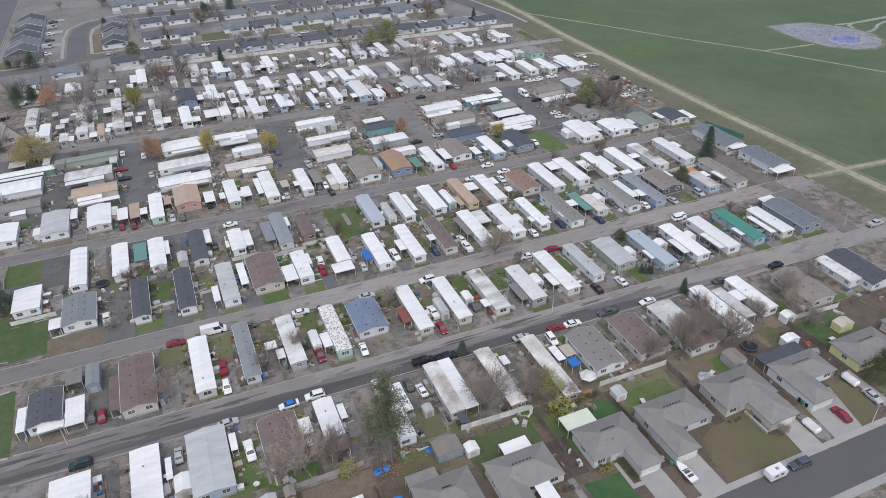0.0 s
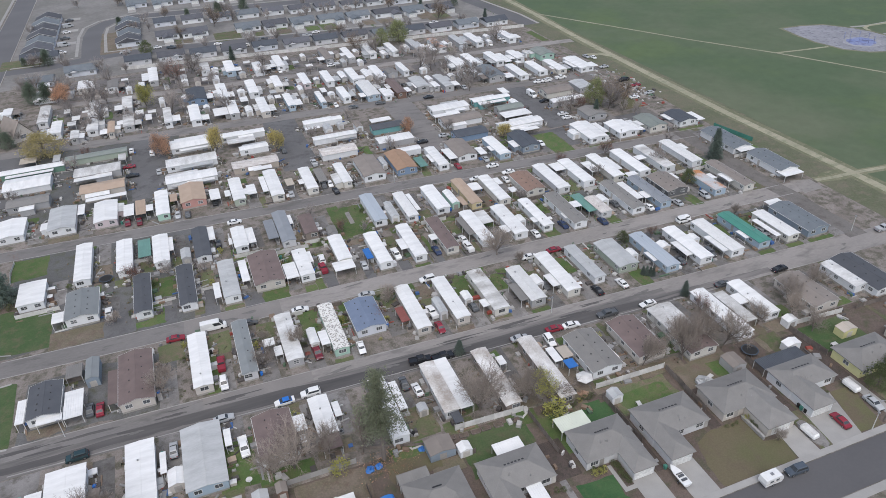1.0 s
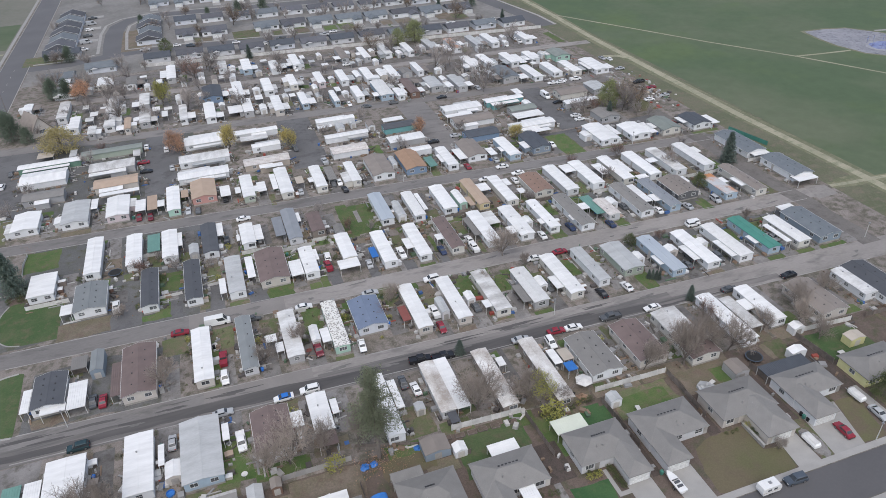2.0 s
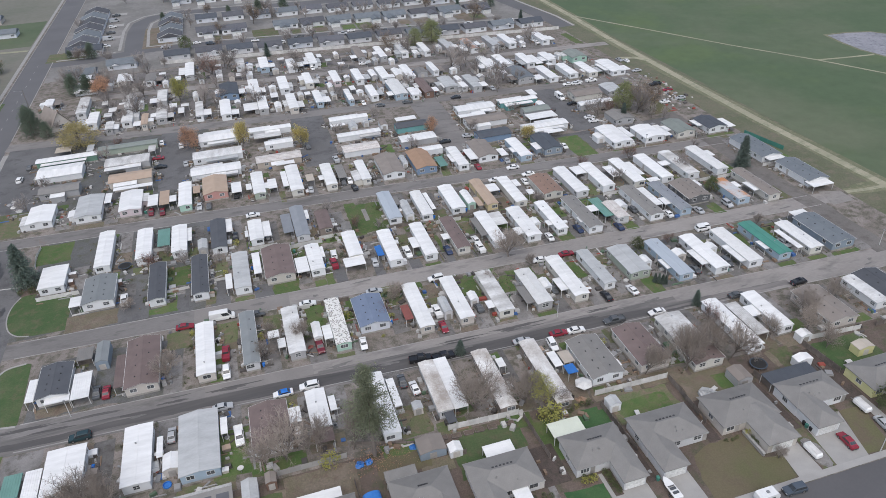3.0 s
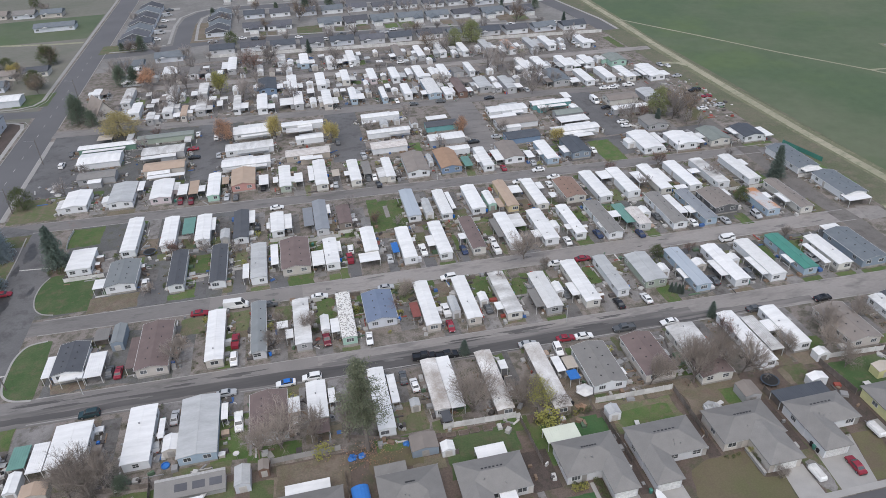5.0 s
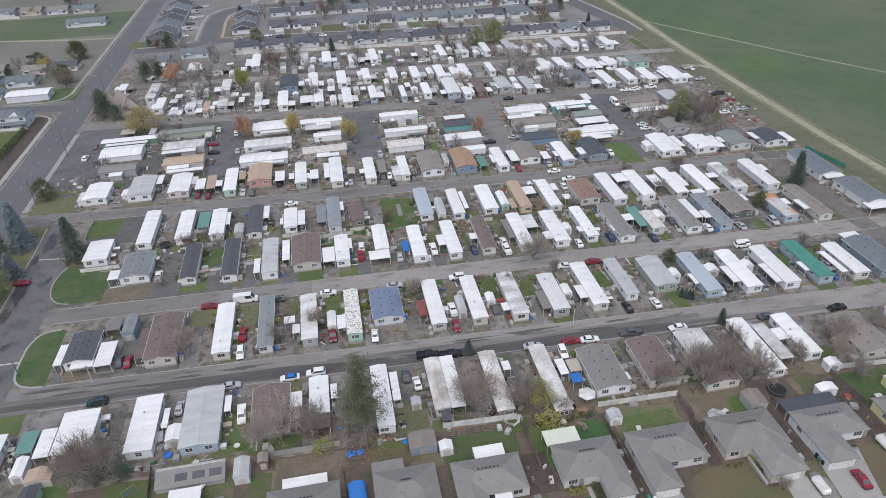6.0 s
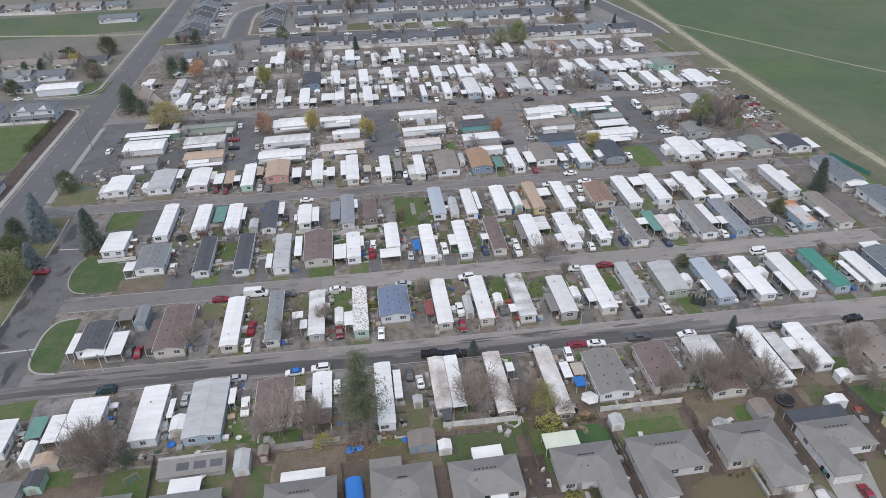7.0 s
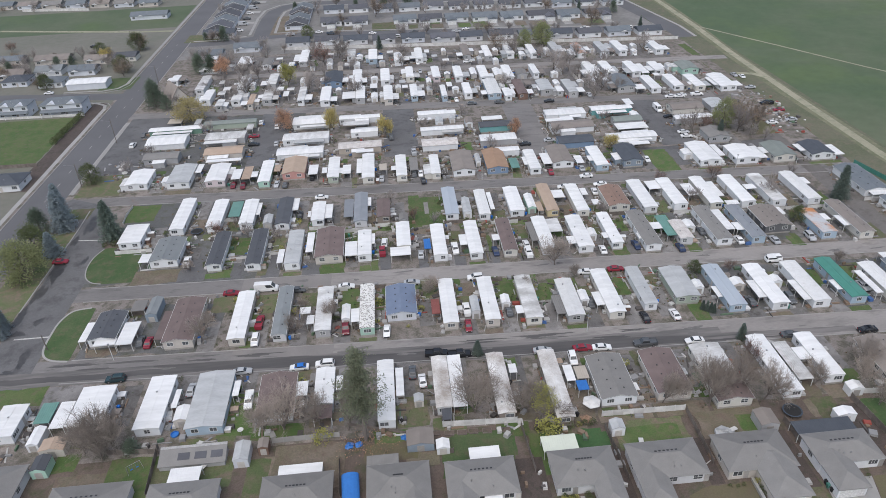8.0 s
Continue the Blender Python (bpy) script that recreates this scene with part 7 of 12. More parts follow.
carport(44.06, 46.01, 68.85, 75.18, 2.55, "tan")
carport(51.12, 55.00, 77.01, 82.50, 2.55, "white")
carport(61.16, 63.16, 77.57, 82.40, 2.55, "white")
carport(63.10, 65.39, 70.25, 73.76, 2.55, "white")
carport(84.69, 89.29, 77.90, 84.04, 2.55, "white")
carport(96.09, 99.61, 71.50, 80.06, 2.55, "white")
carport(105.07, 107.47, 69.56, 80.18, 2.55, "white")
carport(116.67, 120.29, 72.88, 76.25, 2.55, "white")
carport(105.87, 110.03, 63.38, 66.10, 2.55, "white")
carport(135.54, 139.63, 73.50, 78.16, 2.55, "white")
carport(121.58, 122.28, 65.41, 67.62, 2.55, "white")
carport(154.82, 161.89, 62.29, 66.96, 2.55, "white")
carport(154.65, 162.95, 39.89, 44.46, 2.55, "white")
carport(-78.25, -76.00, 118.49, 126.05, 2.55, "white")
carport(-63.38, -60.01, 110.35, 118.87, 2.55, "white")
carport(-59.51, -56.15, 109.71, 120.58, 2.55, "tan")
carport(-56.10, -53.74, 111.09, 115.69, 2.55, "white")
carport(-48.02, -45.55, 114.50, 120.28, 2.55, "tan")
carport(-34.69, -31.18, 109.66, 117.81, 2.55, "white")
carport(-29.58, -27.65, 110.07, 114.74, 2.55, "white")
carport(-21.80, -18.73, 108.08, 115.65, 2.55, "white")
carport(-16.58, -14.59, 107.86, 120.41, 2.55, "white")
carport(-7.96, -5.21, 108.82, 114.34, 2.55, "beige")
carport(-3.56, -1.65, 108.15, 111.67, 2.55, "white")
carport(3.46, 6.61, 106.85, 118.27, 2.55, "grey")
shed(28.64, 30.68, 110.57, 117.23, 2.5, "lightgrey", "white")
carport(41.03, 44.16, 102.35, 111.02, 2.55, "mint")
carport(46.23, 48.42, 104.45, 111.35, 2.55, "white")
carport(53.40, 56.80, 103.69, 113.30, 2.55, "white")
carport(65.69, 68.49, 102.51, 109.07, 2.55, "white")
carport(70.61, 73.29, 103.83, 108.15, 2.55, "white")
carport(119.11, 121.33, 99.81, 109.96, 2.55, "white")
shed(107.00, 110.59, 103.58, 108.29, 2.3, "white", "white")
carport(132.22, 135.60, 95.44, 106.16, 2.55, "white")
carport(135.23, 138.41, 99.42, 104.33, 2.55, "white")
carport(145.74, 148.34, 93.54, 99.07, 2.55, "taupe")
carport(160.15, 163.70, 93.51, 102.37, 2.55, "white")
carport(149.72, 152.51, 98.93, 105.09, 2.55, "white")
carport(-101.79, -95.68, 172.40, 178.04, 2.55, "beige")
carport(-75.95, -62.31, 127.20, 129.77, 2.55, "white")
carport(-41.69, -29.68, 157.19, 159.03, 2.55, "white")
carport(-23.18, -11.99, 155.61, 160.10, 2.55, "patchy")
carport(-17.18, -10.16, 126.42, 129.38, 2.55, "white")
carport(9.02, 15.14, 155.93, 158.31, 2.55, "white")
carport(36.52, 45.50, 151.17, 155.19, 2.55, "white")
carport(63.07, 74.90, 144.51, 147.47, 2.55, "white")
carport(89.88, 102.64, 130.81, 137.11, 2.55, "white")
carport(90.04, 97.89, 115.08, 118.10, 2.55, "white")
carport(-24.84, -18.62, 189.65, 199.08, 2.55, "white")
shed(-11.09, -7.97, 189.10, 195.81, 2.3, "white", "white")
carport(-53.83, -50.68, 255.37, 267.42, 2.55, "white")
carport(11.22, 13.31, 252.06, 258.56, 2.55, "white")
shed(62.13, 67.29, 207.92, 215.91, 2.6, "grey", "grey")
shed(50.89, 54.67, 209.24, 220.51, 2.5, "white", "beige")
shed(39.28, 42.46, 212.94, 223.16, 2.5, "white", "grey")
carport(101.84, 103.81, 206.07, 216.03, 2.55, "white")
carport(122.47, 126.30, 197.45, 212.40, 2.55, "white")
carport(67.78, 68.64, 183.09, 189.48, 2.55, "white")
carport(112.49, 117.10, 175.67, 182.32, 2.55, "white")
carport(148.86, 153.89, 174.48, 185.51, 2.55, "white")
shed(40.34, 43.31, -27.06, -24.17, 2.3, "lightgrey", "white")
shed(-3.6, 2.3, -26.1, -21.5, 2.1, "taupe", "bluegrey")
shed(2.6, 5.5, -27.5, -24.8, 1.9, "white", "white")
shed(-40.12, -36.84, -25.87, -20.67, 2.4, "lightgrey", "palegrey")
shed(-35.35, -33.07, -22.95, -20.13, 2.3, "taupe", "brown")
shed(71.78, 75.93, -29.93, -25.26, 2.4, "taupe", "grey")
shed(89.05, 93.39, -29.25, -26.83, 2.3, "white", "white")
shed(105.66, 110.31, -30.61, -27.61, 2.3, "beige", "lemon")
lean_to(-56.0, -41.9, -24.9, -20.4)
carport(-53.68, -51.02, 199.01, 205.94, 2.55, "white")
carport(105.63, 108.07, 240.66, 247.44, 2.55, "white")
shed(-28.45, -25.67, 202.38, 206.09, 2.3, "white", "grey")
shed(-89.54, -86.18, 257.53, 261.95, 2.3, "taupe", "white")
shed(129.44, 132.25, 234.39, 238.10, 2.3, "white", "lightgrey")
carport(21.94, 24.98, 247.04, 250.70, 2.55, "lightgrey")
carport(30.54, 33.76, 249.74, 253.17, 2.55, "taupe")
shed(53.86, 56.82, 233.77, 238.01, 2.3, "white", "lightgrey")
shed(101.31, 103.97, 190.19, 195.77, 2.3, "white", "grey")
carport(-88.53, -85.87, 224.47, 229.69, 2.55, "patchy")
shed(0.76, 3.54, 199.65, 205.05, 2.3, "patchy", "beige")
shed(118.05, 121.12, 245.29, 250.77, 2.3, "lightgrey", "white")
carport(-103.46, -100.99, 247.33, 253.45, 2.55, "patchy")
shed(22.97, 25.53, 155.95, 159.00, 2.3, "lightgrey", "lightgrey")
carport(95.76, 98.54, 233.67, 237.19, 2.55, "white")
shed(15.70, 18.40, 193.59, 199.40, 2.3, "lightgrey", "beige")
carport(114.54, 117.73, 185.56, 191.59, 2.55, "taupe")
shed(27.89, 31.17, 193.46, 196.57, 2.3, "white", "white")
shed(-96.95, -93.85, 202.79, 207.72, 2.3, "lightgrey", "lightgrey")
shed(-43.99, -41.47, 244.13, 248.31, 2.3, "lightgrey", "white")
shed(45.85, 48.38, 237.01, 243.04, 2.3, "lightgrey", "grey")
carport(-101.12, -97.75, 268.77, 275.77, 2.55, "white")
shed(132.03, 135.09, 243.43, 248.16, 2.3, "white", "lightgrey")
carport(41.73, 44.30, 235.10, 239.05, 2.55, "lightgrey")
carport(84.92, 87.50, 234.36, 239.43, 2.55, "taupe")
shed(-101.27, -98.62, 209.42, 213.35, 2.3, "taupe", "grey")
shed(111.88, 114.73, 230.49, 234.85, 2.3, "lightgrey", "lightgrey")
shed(46.15, 48.79, 253.13, 257.83, 2.3, "taupe", "beige")
carport(-22.58, -20.06, 202.90, 208.43, 2.55, "taupe")
shed(-35.39, -32.09, 252.01, 256.04, 2.3, "patchy", "lightgrey")
carport(4.08, 6.76, 199.72, 203.72, 2.55, "white")
shed(69.33, 72.47, 240.61, 246.79, 2.3, "white", "lightgrey")
shed(26.13, 29.11, 216.46, 219.94, 2.3, "white", "grey")
carport(-55.76, -52.72, 247.29, 253.84, 2.55, "white")
shed(95.07, 97.55, 191.98, 197.13, 2.3, "white", "white")
shed(-19.15, -15.83, 257.06, 260.22, 2.3, "white", "white")
shed(-29.17, -26.22, 241.73, 248.29, 2.3, "taupe", "beige")
carport(-35.29, -32.10, 262.96, 266.09, 2.55, "patchy")
shed(100.39, 103.71, 144.78, 149.66, 2.3, "white", "white")
shed(29.27, 32.42, 149.80, 155.77, 2.3, "taupe", "white")
shed(-6.95, -3.46, 243.32, 246.64, 2.3, "lightgrey", "beige")
shed(82.49, 85.45, 210.24, 217.00, 2.3, "patchy", "grey")
carport(69.98, 73.54, 248.42, 253.40, 2.55, "patchy")
shed(77.12, 79.97, 190.63, 196.77, 2.3, "white", "lightgrey")
shed(79.21, 82.73, 206.61, 209.73, 2.3, "white", "white")
shed(88.48, 91.74, 190.86, 194.63, 2.3, "patchy", "grey")
carport(-57.69, -54.32, 208.00, 213.14, 2.55, "white")
shed(-47.20, -44.57, 219.24, 225.98, 2.3, "white", "white")
carport(-40.63, -37.99, 249.48, 255.08, 2.55, "taupe")
carport(-65.12, -62.29, 159.20, 165.51, 2.55, "patchy")
carport(63.37, 66.53, 192.37, 197.85, 2.55, "taupe")
shed(-20.53, -17.06, 240.33, 247.09, 2.3, "white", "lightgrey")
shed(-89.76, -86.33, 252.45, 256.17, 2.3, "lightgrey", "grey")
shed(138.44, 141.59, 205.99, 210.96, 2.3, "patchy", "white")
carport(31.94, 35.05, 235.68, 238.91, 2.55, "taupe")
carport(-19.70, -16.54, 251.75, 255.54, 2.55, "patchy")
carport(101.76, 105.13, 157.66, 164.53, 2.55, "white")
carport(-96.22, -93.39, 247.35, 250.80, 2.55, "white")
carport(25.73, 28.30, 197.49, 203.36, 2.55, "white")
shed(39.15, 41.60, 195.53, 201.29, 2.3, "taupe", "white")
carport(18.57, 21.13, 255.83, 261.28, 2.55, "white")
shed(16.37, 18.79, 205.48, 212.46, 2.3, "white", "beige")
shed(90.14, 92.94, 202.50, 207.56, 2.3, "taupe", "beige")
carport(127.05, 129.59, 193.28, 196.61, 2.55, "white")
carport(2.93, 5.97, 207.29, 211.35, 2.55, "lightgrey")
carport(-89.50, -86.84, 169.28, 176.14, 2.55, "lightgrey")
carport(-52.50, -48.97, 207.28, 210.92, 2.55, "patchy")
shed(-61.75, -58.94, 245.63, 250.29, 2.3, "patchy", "white")
carport(-103.19, -100.72, 258.01, 263.61, 2.55, "lightgrey")
shed(16.66, 19.98, 152.99, 158.95, 2.3, "lightgrey", "white")
shed(95.96, 99.00, 237.91, 244.78, 2.3, "white", "lightgrey")
carport(-86.29, -82.72, 207.17, 211.93, 2.55, "patchy")
carport(64.96, 68.20, 159.81, 164.01, 2.55, "taupe")
shed(-72.28, -69.66, 219.25, 223.61, 2.3, "white", "lightgrey")
shed(56.22, 59.16, 251.34, 256.31, 2.3, "white", "beige")
carport(-84.68, -81.28, 213.37, 218.71, 2.55, "white")
shed(50.76, 53.49, 192.54, 197.06, 2.3, "patchy", "white")
shed(84.19, 86.95, 245.55, 251.29, 2.3, "patchy", "lightgrey")
carport(-42.99, -40.27, 255.97, 260.25, 2.55, "taupe")
carport(-2.30, 1.22, 260.02, 263.58, 2.55, "patchy")
carport(27.26, 30.70, 238.56, 242.09, 2.55, "white")
shed(28.04, 30.58, 256.71, 262.10, 2.3, "white", "beige")
shed(-98.99, -96.06, 261.05, 265.71, 2.3, "white", "white")
shed(-35.20, -32.05, 244.70, 248.18, 2.3, "white", "lightgrey")
shed(-11.27, -7.77, 216.66, 220.04, 2.3, "white", "white")
shed(108.64, 111.46, 243.68, 250.52, 2.3, "taupe", "white")
shed(-76.51, -73.70, 246.00, 250.34, 2.3, "taupe", "beige")
carport(12.31, 14.72, 198.20, 202.37, 2.55, "patchy")
carport(-11.57, -8.07, 202.44, 208.82, 2.55, "white")
carport(-25.33, -22.57, 241.64, 245.96, 2.55, "patchy")
carport(-63.81, -60.38, 260.79, 263.88, 2.55, "white")
carport(-30.37, -27.12, 187.87, 193.65, 2.5, "white")
carport(-0.72, 2.00, 184.89, 192.89, 2.5, "patchy")
carport(11.14, 14.42, 186.76, 194.02, 2.5, "white")
carport(-42.51, -39.15, 192.08, 199.20, 2.5, "white")
carport(-58.31, -55.46, 195.58, 201.59, 2.5, "patchy")
carport(-81.21, -78.02, 215.43, 221.38, 2.5, "taupe")
carport(-66.78, -63.51, 217.86, 224.19, 2.5, "white")
carport(-15.66, -13.05, 211.85, 219.35, 2.5, "white")
carport(-25.55, -22.57, 214.36, 221.14, 2.5, "white")
carport(10.56, 13.57, 214.53, 220.93, 2.5, "patchy")
carport(-7.60, -4.62, 249.46, 255.73, 2.5, "white")
carport(6.24, 9.63, 244.32, 251.74, 2.5, "white")
carport(9.81, 12.89, 246.78, 251.79, 2.5, "white")
carport(-79.41, -76.16, 256.72, 262.33, 2.5, "white")
carport(-65.05, -61.77, 251.18, 256.56, 2.5, "taupe")
carport(59.75, 62.60, 243.01, 249.95, 2.5, "lightgrey")
carport(54.41, 57.60, 242.07, 248.77, 2.5, "taupe")
carport(92.50, 95.40, 242.05, 247.20, 2.5, "white")
carport(117.38, 120.70, 235.73, 241.54, 2.5, "taupe")
carport(35.63, 38.92, 246.07, 251.58, 2.5, "white")
carport(146.47, 149.59, 233.32, 240.16, 2.5, "white")
carport(35.20, 38.48, 210.50, 217.22, 2.5, "lightgrey")
carport(73.36, 76.20, 207.37, 214.73, 2.5, "taupe")
carport(94.01, 97.11, 202.24, 208.58, 2.5, "white")
carport(115.07, 117.86, 199.46, 207.21, 2.5, "lightgrey")
carport(126.72, 129.60, 200.70, 207.74, 2.5, "white")
carport(24.77, 27.48, 183.90, 190.97, 2.5, "taupe")
carport(36.69, 39.44, 186.14, 192.65, 2.5, "lightgrey")
carport(40.79, 43.53, 183.15, 188.20, 2.5, "white")
carport(62.14, 64.91, 180.06, 185.84, 2.5, "white")
carport(85.37, 88.74, 177.71, 183.60, 2.5, "white")
carport(101.50, 104.46, 179.69, 185.57, 2.5, "taupe")
carport(135.14, 138.13, 175.70, 182.80, 2.5, "taupe")
carport(144.70, 147.62, 174.39, 180.89, 2.5, "lightgrey")
carport(151.43, 154.72, 199.41, 207.13, 2.5, "taupe")
carport(158.52, 161.42, 171.62, 178.15, 2.5, "white")
carport(-102.57, -99.17, 216.17, 221.54, 2.5, "taupe")
carport(-72.61, -69.47, 190.64, 196.08, 2.5, "white")
carport(-111.02, -107.78, 233.74, 240.45, 2.5, "taupe")
carport(-105.52, -88.71, 161.05, 163.16, 2.4, "white")
carport(-80.78, -68.24, 146.63, 149.36, 2.4, "white")
carport(-43.41, -30.32, 168.66, 171.02, 2.4, "white")
carport(-43.04, -30.54, 140.57, 142.91, 2.4, "lightgrey")
carport(-46.85, -31.49, 126.05, 128.29, 2.4, "patchy")
carport(-47.87, -36.78, 135.24, 137.80, 2.4, "patchy")
carport(-25.05, -15.53, 166.27, 168.35, 2.4, "white")
carport(-17.95, -8.29, 150.31, 152.75, 2.4, "lightgrey")
carport(9.64, 22.61, 164.93, 166.98, 2.4, "white")
carport(18.55, 27.19, 140.72, 142.78, 2.4, "patchy")
carport(15.98, 25.89, 146.88, 149.39, 2.4, "taupe")
carport(38.00, 42.66, 121.03, 123.58, 2.4, "taupe")
carport(69.68, 79.21, 147.62, 150.17, 2.4, "white")
carport(71.16, 79.58, 157.18, 159.94, 2.4, "lightgrey")
carport(87.32, 99.62, 149.51, 152.17, 2.4, "white")
carport(85.10, 97.13, 156.65, 158.86, 2.4, "white")
carport(89.41, 100.28, 119.19, 120.99, 2.4, "white")
carport(90.64, 101.57, 126.79, 128.98, 2.4, "white")
carport(117.77, 129.39, 140.29, 142.12, 2.4, "white")
odds_and_ends(-106.93, -86.65, 145.10, 161.02, 26, 586)
odds_and_ends(-109.58, -82.74, 160.61, 170.32, 26, 589)
odds_and_ends(-103.96, -86.01, 130.46, 142.54, 26, 580)
odds_and_ends(-80.14, -60.68, 130.93, 143.96, 26, 413)
odds_and_ends(-86.81, -59.68, 163.99, 173.90, 26, 427)
odds_and_ends(-82.89, -62.15, 146.81, 159.86, 26, 416)
odds_and_ends(-47.25, -27.54, 157.10, 171.21, 26, 157)
odds_and_ends(-49.78, -26.67, 140.36, 152.94, 26, 191)
odds_and_ends(-50.66, -28.10, 125.74, 137.79, 26, 212)
odds_and_ends(-27.11, -5.10, 159.62, 168.82, 26, 13)
odds_and_ends(-21.65, -6.20, 143.66, 152.86, 26, 8)
odds_and_ends(-26.31, -4.83, 127.60, 139.42, 26, 39)
odds_and_ends(7.36, 28.19, 158.28, 167.48, 26, 226)
odds_and_ends(7.56, 29.83, 140.23, 149.43, 26, 209)
odds_and_ends(7.25, 25.83, 124.42, 136.66, 26, 191)
odds_and_ends(32.38, 50.24, 139.57, 151.00, 26, 382)
odds_and_ends(30.89, 49.68, 125.51, 137.31, 26, 358)
odds_and_ends(35.32, 48.71, 114.38, 123.58, 26, 378)
odds_and_ends(62.17, 83.74, 147.62, 159.73, 26, 599)
odds_and_ends(61.55, 83.43, 132.58, 145.84, 26, 580)
odds_and_ends(61.08, 79.21, 117.46, 130.27, 26, 561)
odds_and_ends(82.75, 104.88, 149.62, 159.20, 26, 745)
odds_and_ends(88.56, 104.84, 135.68, 146.84, 26, 772)
odds_and_ends(81.16, 104.98, 118.44, 129.34, 26, 703)
odds_and_ends(116.71, 134.85, 144.14, 157.84, 26, 977)
odds_and_ends(114.13, 134.35, 133.64, 142.84, 26, 949)
odds_and_ends(-77.33, -75.23, 19.67, 30.74, 14, 1387)
odds_and_ends(-85.82, -85.02, 18.67, 30.74, 7, 1520)
odds_and_ends(-85.92, -75.43, 30.94, 34.74, 7, 1822)
yard_clutter(-77.18, -76.13, 19.67, 29.74, 4, 830)
fence(-85.52, 32.24, -73.93, 32.14, 1.4, "wood")
lawn(-85.22, -77.13, 15.47, 18.47, "brown")
lawn(-85.92, -75.03, 30.94, 34.94, "dull")
odds_and_ends(-56.78, -54.68, 16.23, 34.08, 14, 1059)
odds_and_ends(-65.89, -65.09, 15.23, 34.08, 7, 1158)
odds_and_ends(-65.99, -54.88, 34.28, 38.08, 7, 1388)
yard_clutter(-56.63, -55.58, 16.23, 33.08, 4, 634)
odds_and_ends(-57.51, -55.41, -13.97, 2.18, 14, 1126)
odds_and_ends(-64.52, -63.72, -14.97, 2.18, 7, 1283)
odds_and_ends(-64.62, -55.61, -18.97, -15.17, 7, 1567)
yard_clutter(-57.36, -56.31, -13.97, 1.18, 4, 651)
odds_and_ends(-71.11, -69.01, -11.11, 0.56, 14, 1381)
odds_and_ends(-80.05, -79.25, -12.11, 0.56, 7, 1564)
odds_and_ends(-80.15, -69.21, -16.11, -12.31, 7, 1905)
yard_clutter(-70.96, -69.91, -11.11, -0.44, 4, 803)
lawn(-79.45, -70.91, 0.76, 3.56, "brown")
lawn(-80.15, -68.81, -16.31, -12.31, "dull")
odds_and_ends(-89.81, -87.71, -12.46, -3.42, 14, 1669)
odds_and_ends(-96.73, -95.93, -13.46, -3.42, 7, 1888)
odds_and_ends(-96.83, -87.91, -17.46, -13.66, 7, 2298)
yard_clutter(-89.66, -88.61, -12.46, -4.42, 4, 971)
odds_and_ends(-43.62, -41.52, -15.12, 2.03, 14, 936)
odds_and_ends(-53.15, -52.35, -16.12, 2.03, 7, 1073)
odds_and_ends(-53.25, -41.72, -20.12, -16.32, 7, 1314)
yard_clutter(-43.47, -42.42, -15.12, 1.03, 4, 538)
lawn(-53.25, -41.32, -20.32, -16.32, "dull")
lawn(-43.42, -38.42, -15.62, -8.97, "bright")
odds_and_ends(-43.48, -41.38, 15.22, 35.40, 14, 777)
odds_and_ends(-49.17, -48.37, 14.22, 35.40, 7, 845)
odds_and_ends(-49.27, -41.58, 35.60, 39.40, 7, 1010)
yard_clutter(-43.33, -42.28, 15.22, 34.40, 4, 468)
lawn(-43.28, -38.28, 25.22, 34.90, "brown")
odds_and_ends(-32.83, -30.73, 15.36, 36.12, 14, 583)
odds_and_ends(-37.79, -36.99, 14.36, 36.12, 7, 629)
odds_and_ends(-37.89, -30.93, 36.32, 40.12, 7, 747)
yard_clutter(-32.68, -31.63, 15.36, 35.12, 4, 354)
fence(-37.49, 37.62, -29.43, 37.52, 1.4, "concrete")
odds_and_ends(-21.43, -19.33, 15.65, 34.33, 14, 396)
odds_and_ends(-26.80, -26.00, 14.65, 34.33, 7, 418)
odds_and_ends(-26.90, -19.53, 34.53, 38.33, 7, 493)
yard_clutter(-21.28, -20.23, 15.65, 33.33, 4, 244)
fence(-26.50, 35.83, -18.03, 35.73, 1.4, "white")
lawn(-26.90, -19.13, 34.53, 38.32, "brown")
lawn(-21.23, -16.23, 25.65, 33.83, "dull")
odds_and_ends(-9.98, -8.26, 15.11, 34.00, 14, 197)
odds_and_ends(-15.02, -14.22, 14.11, 34.00, 7, 197)
odds_and_ends(-15.12, -8.08, 34.20, 38.00, 7, 225)
yard_clutter(-9.83, -8.87, 15.11, 33.00, 4, 127)
fence(-14.72, 35.50, -7.05, 35.40, 1.4, "wood")
lawn(-14.42, -9.78, 12.20, 13.91, "dull")
lawn(-9.78, -7.15, 25.11, 33.50, "bright")
odds_and_ends(1.31, 3.41, 19.75, 32.07, 14, 63)
odds_and_ends(-7.95, -7.15, 18.75, 32.07, 7, 40)
odds_and_ends(-8.05, 3.21, 32.27, 36.07, 7, 30)
yard_clutter(1.46, 2.51, 19.75, 31.07, 4, 51)
lawn(-8.05, 3.61, 32.27, 36.27, "bright")
odds_and_ends(12.02, 14.12, 14.29, 33.49, 14, 171)
odds_and_ends(6.84, 7.64, 13.29, 33.49, 7, 213)
odds_and_ends(6.74, 13.92, 33.69, 37.49, 7, 271)
yard_clutter(12.17, 13.22, 14.29, 32.49, 4, 90)
lawn(6.74, 14.32, 33.69, 37.23, "bright")
lawn(12.22, 17.22, 24.29, 32.99, "dull")
odds_and_ends(-28.42, -26.32, -13.13, -0.59, 14, 672)
odds_and_ends(-37.94, -37.14, -14.13, -0.59, 7, 774)
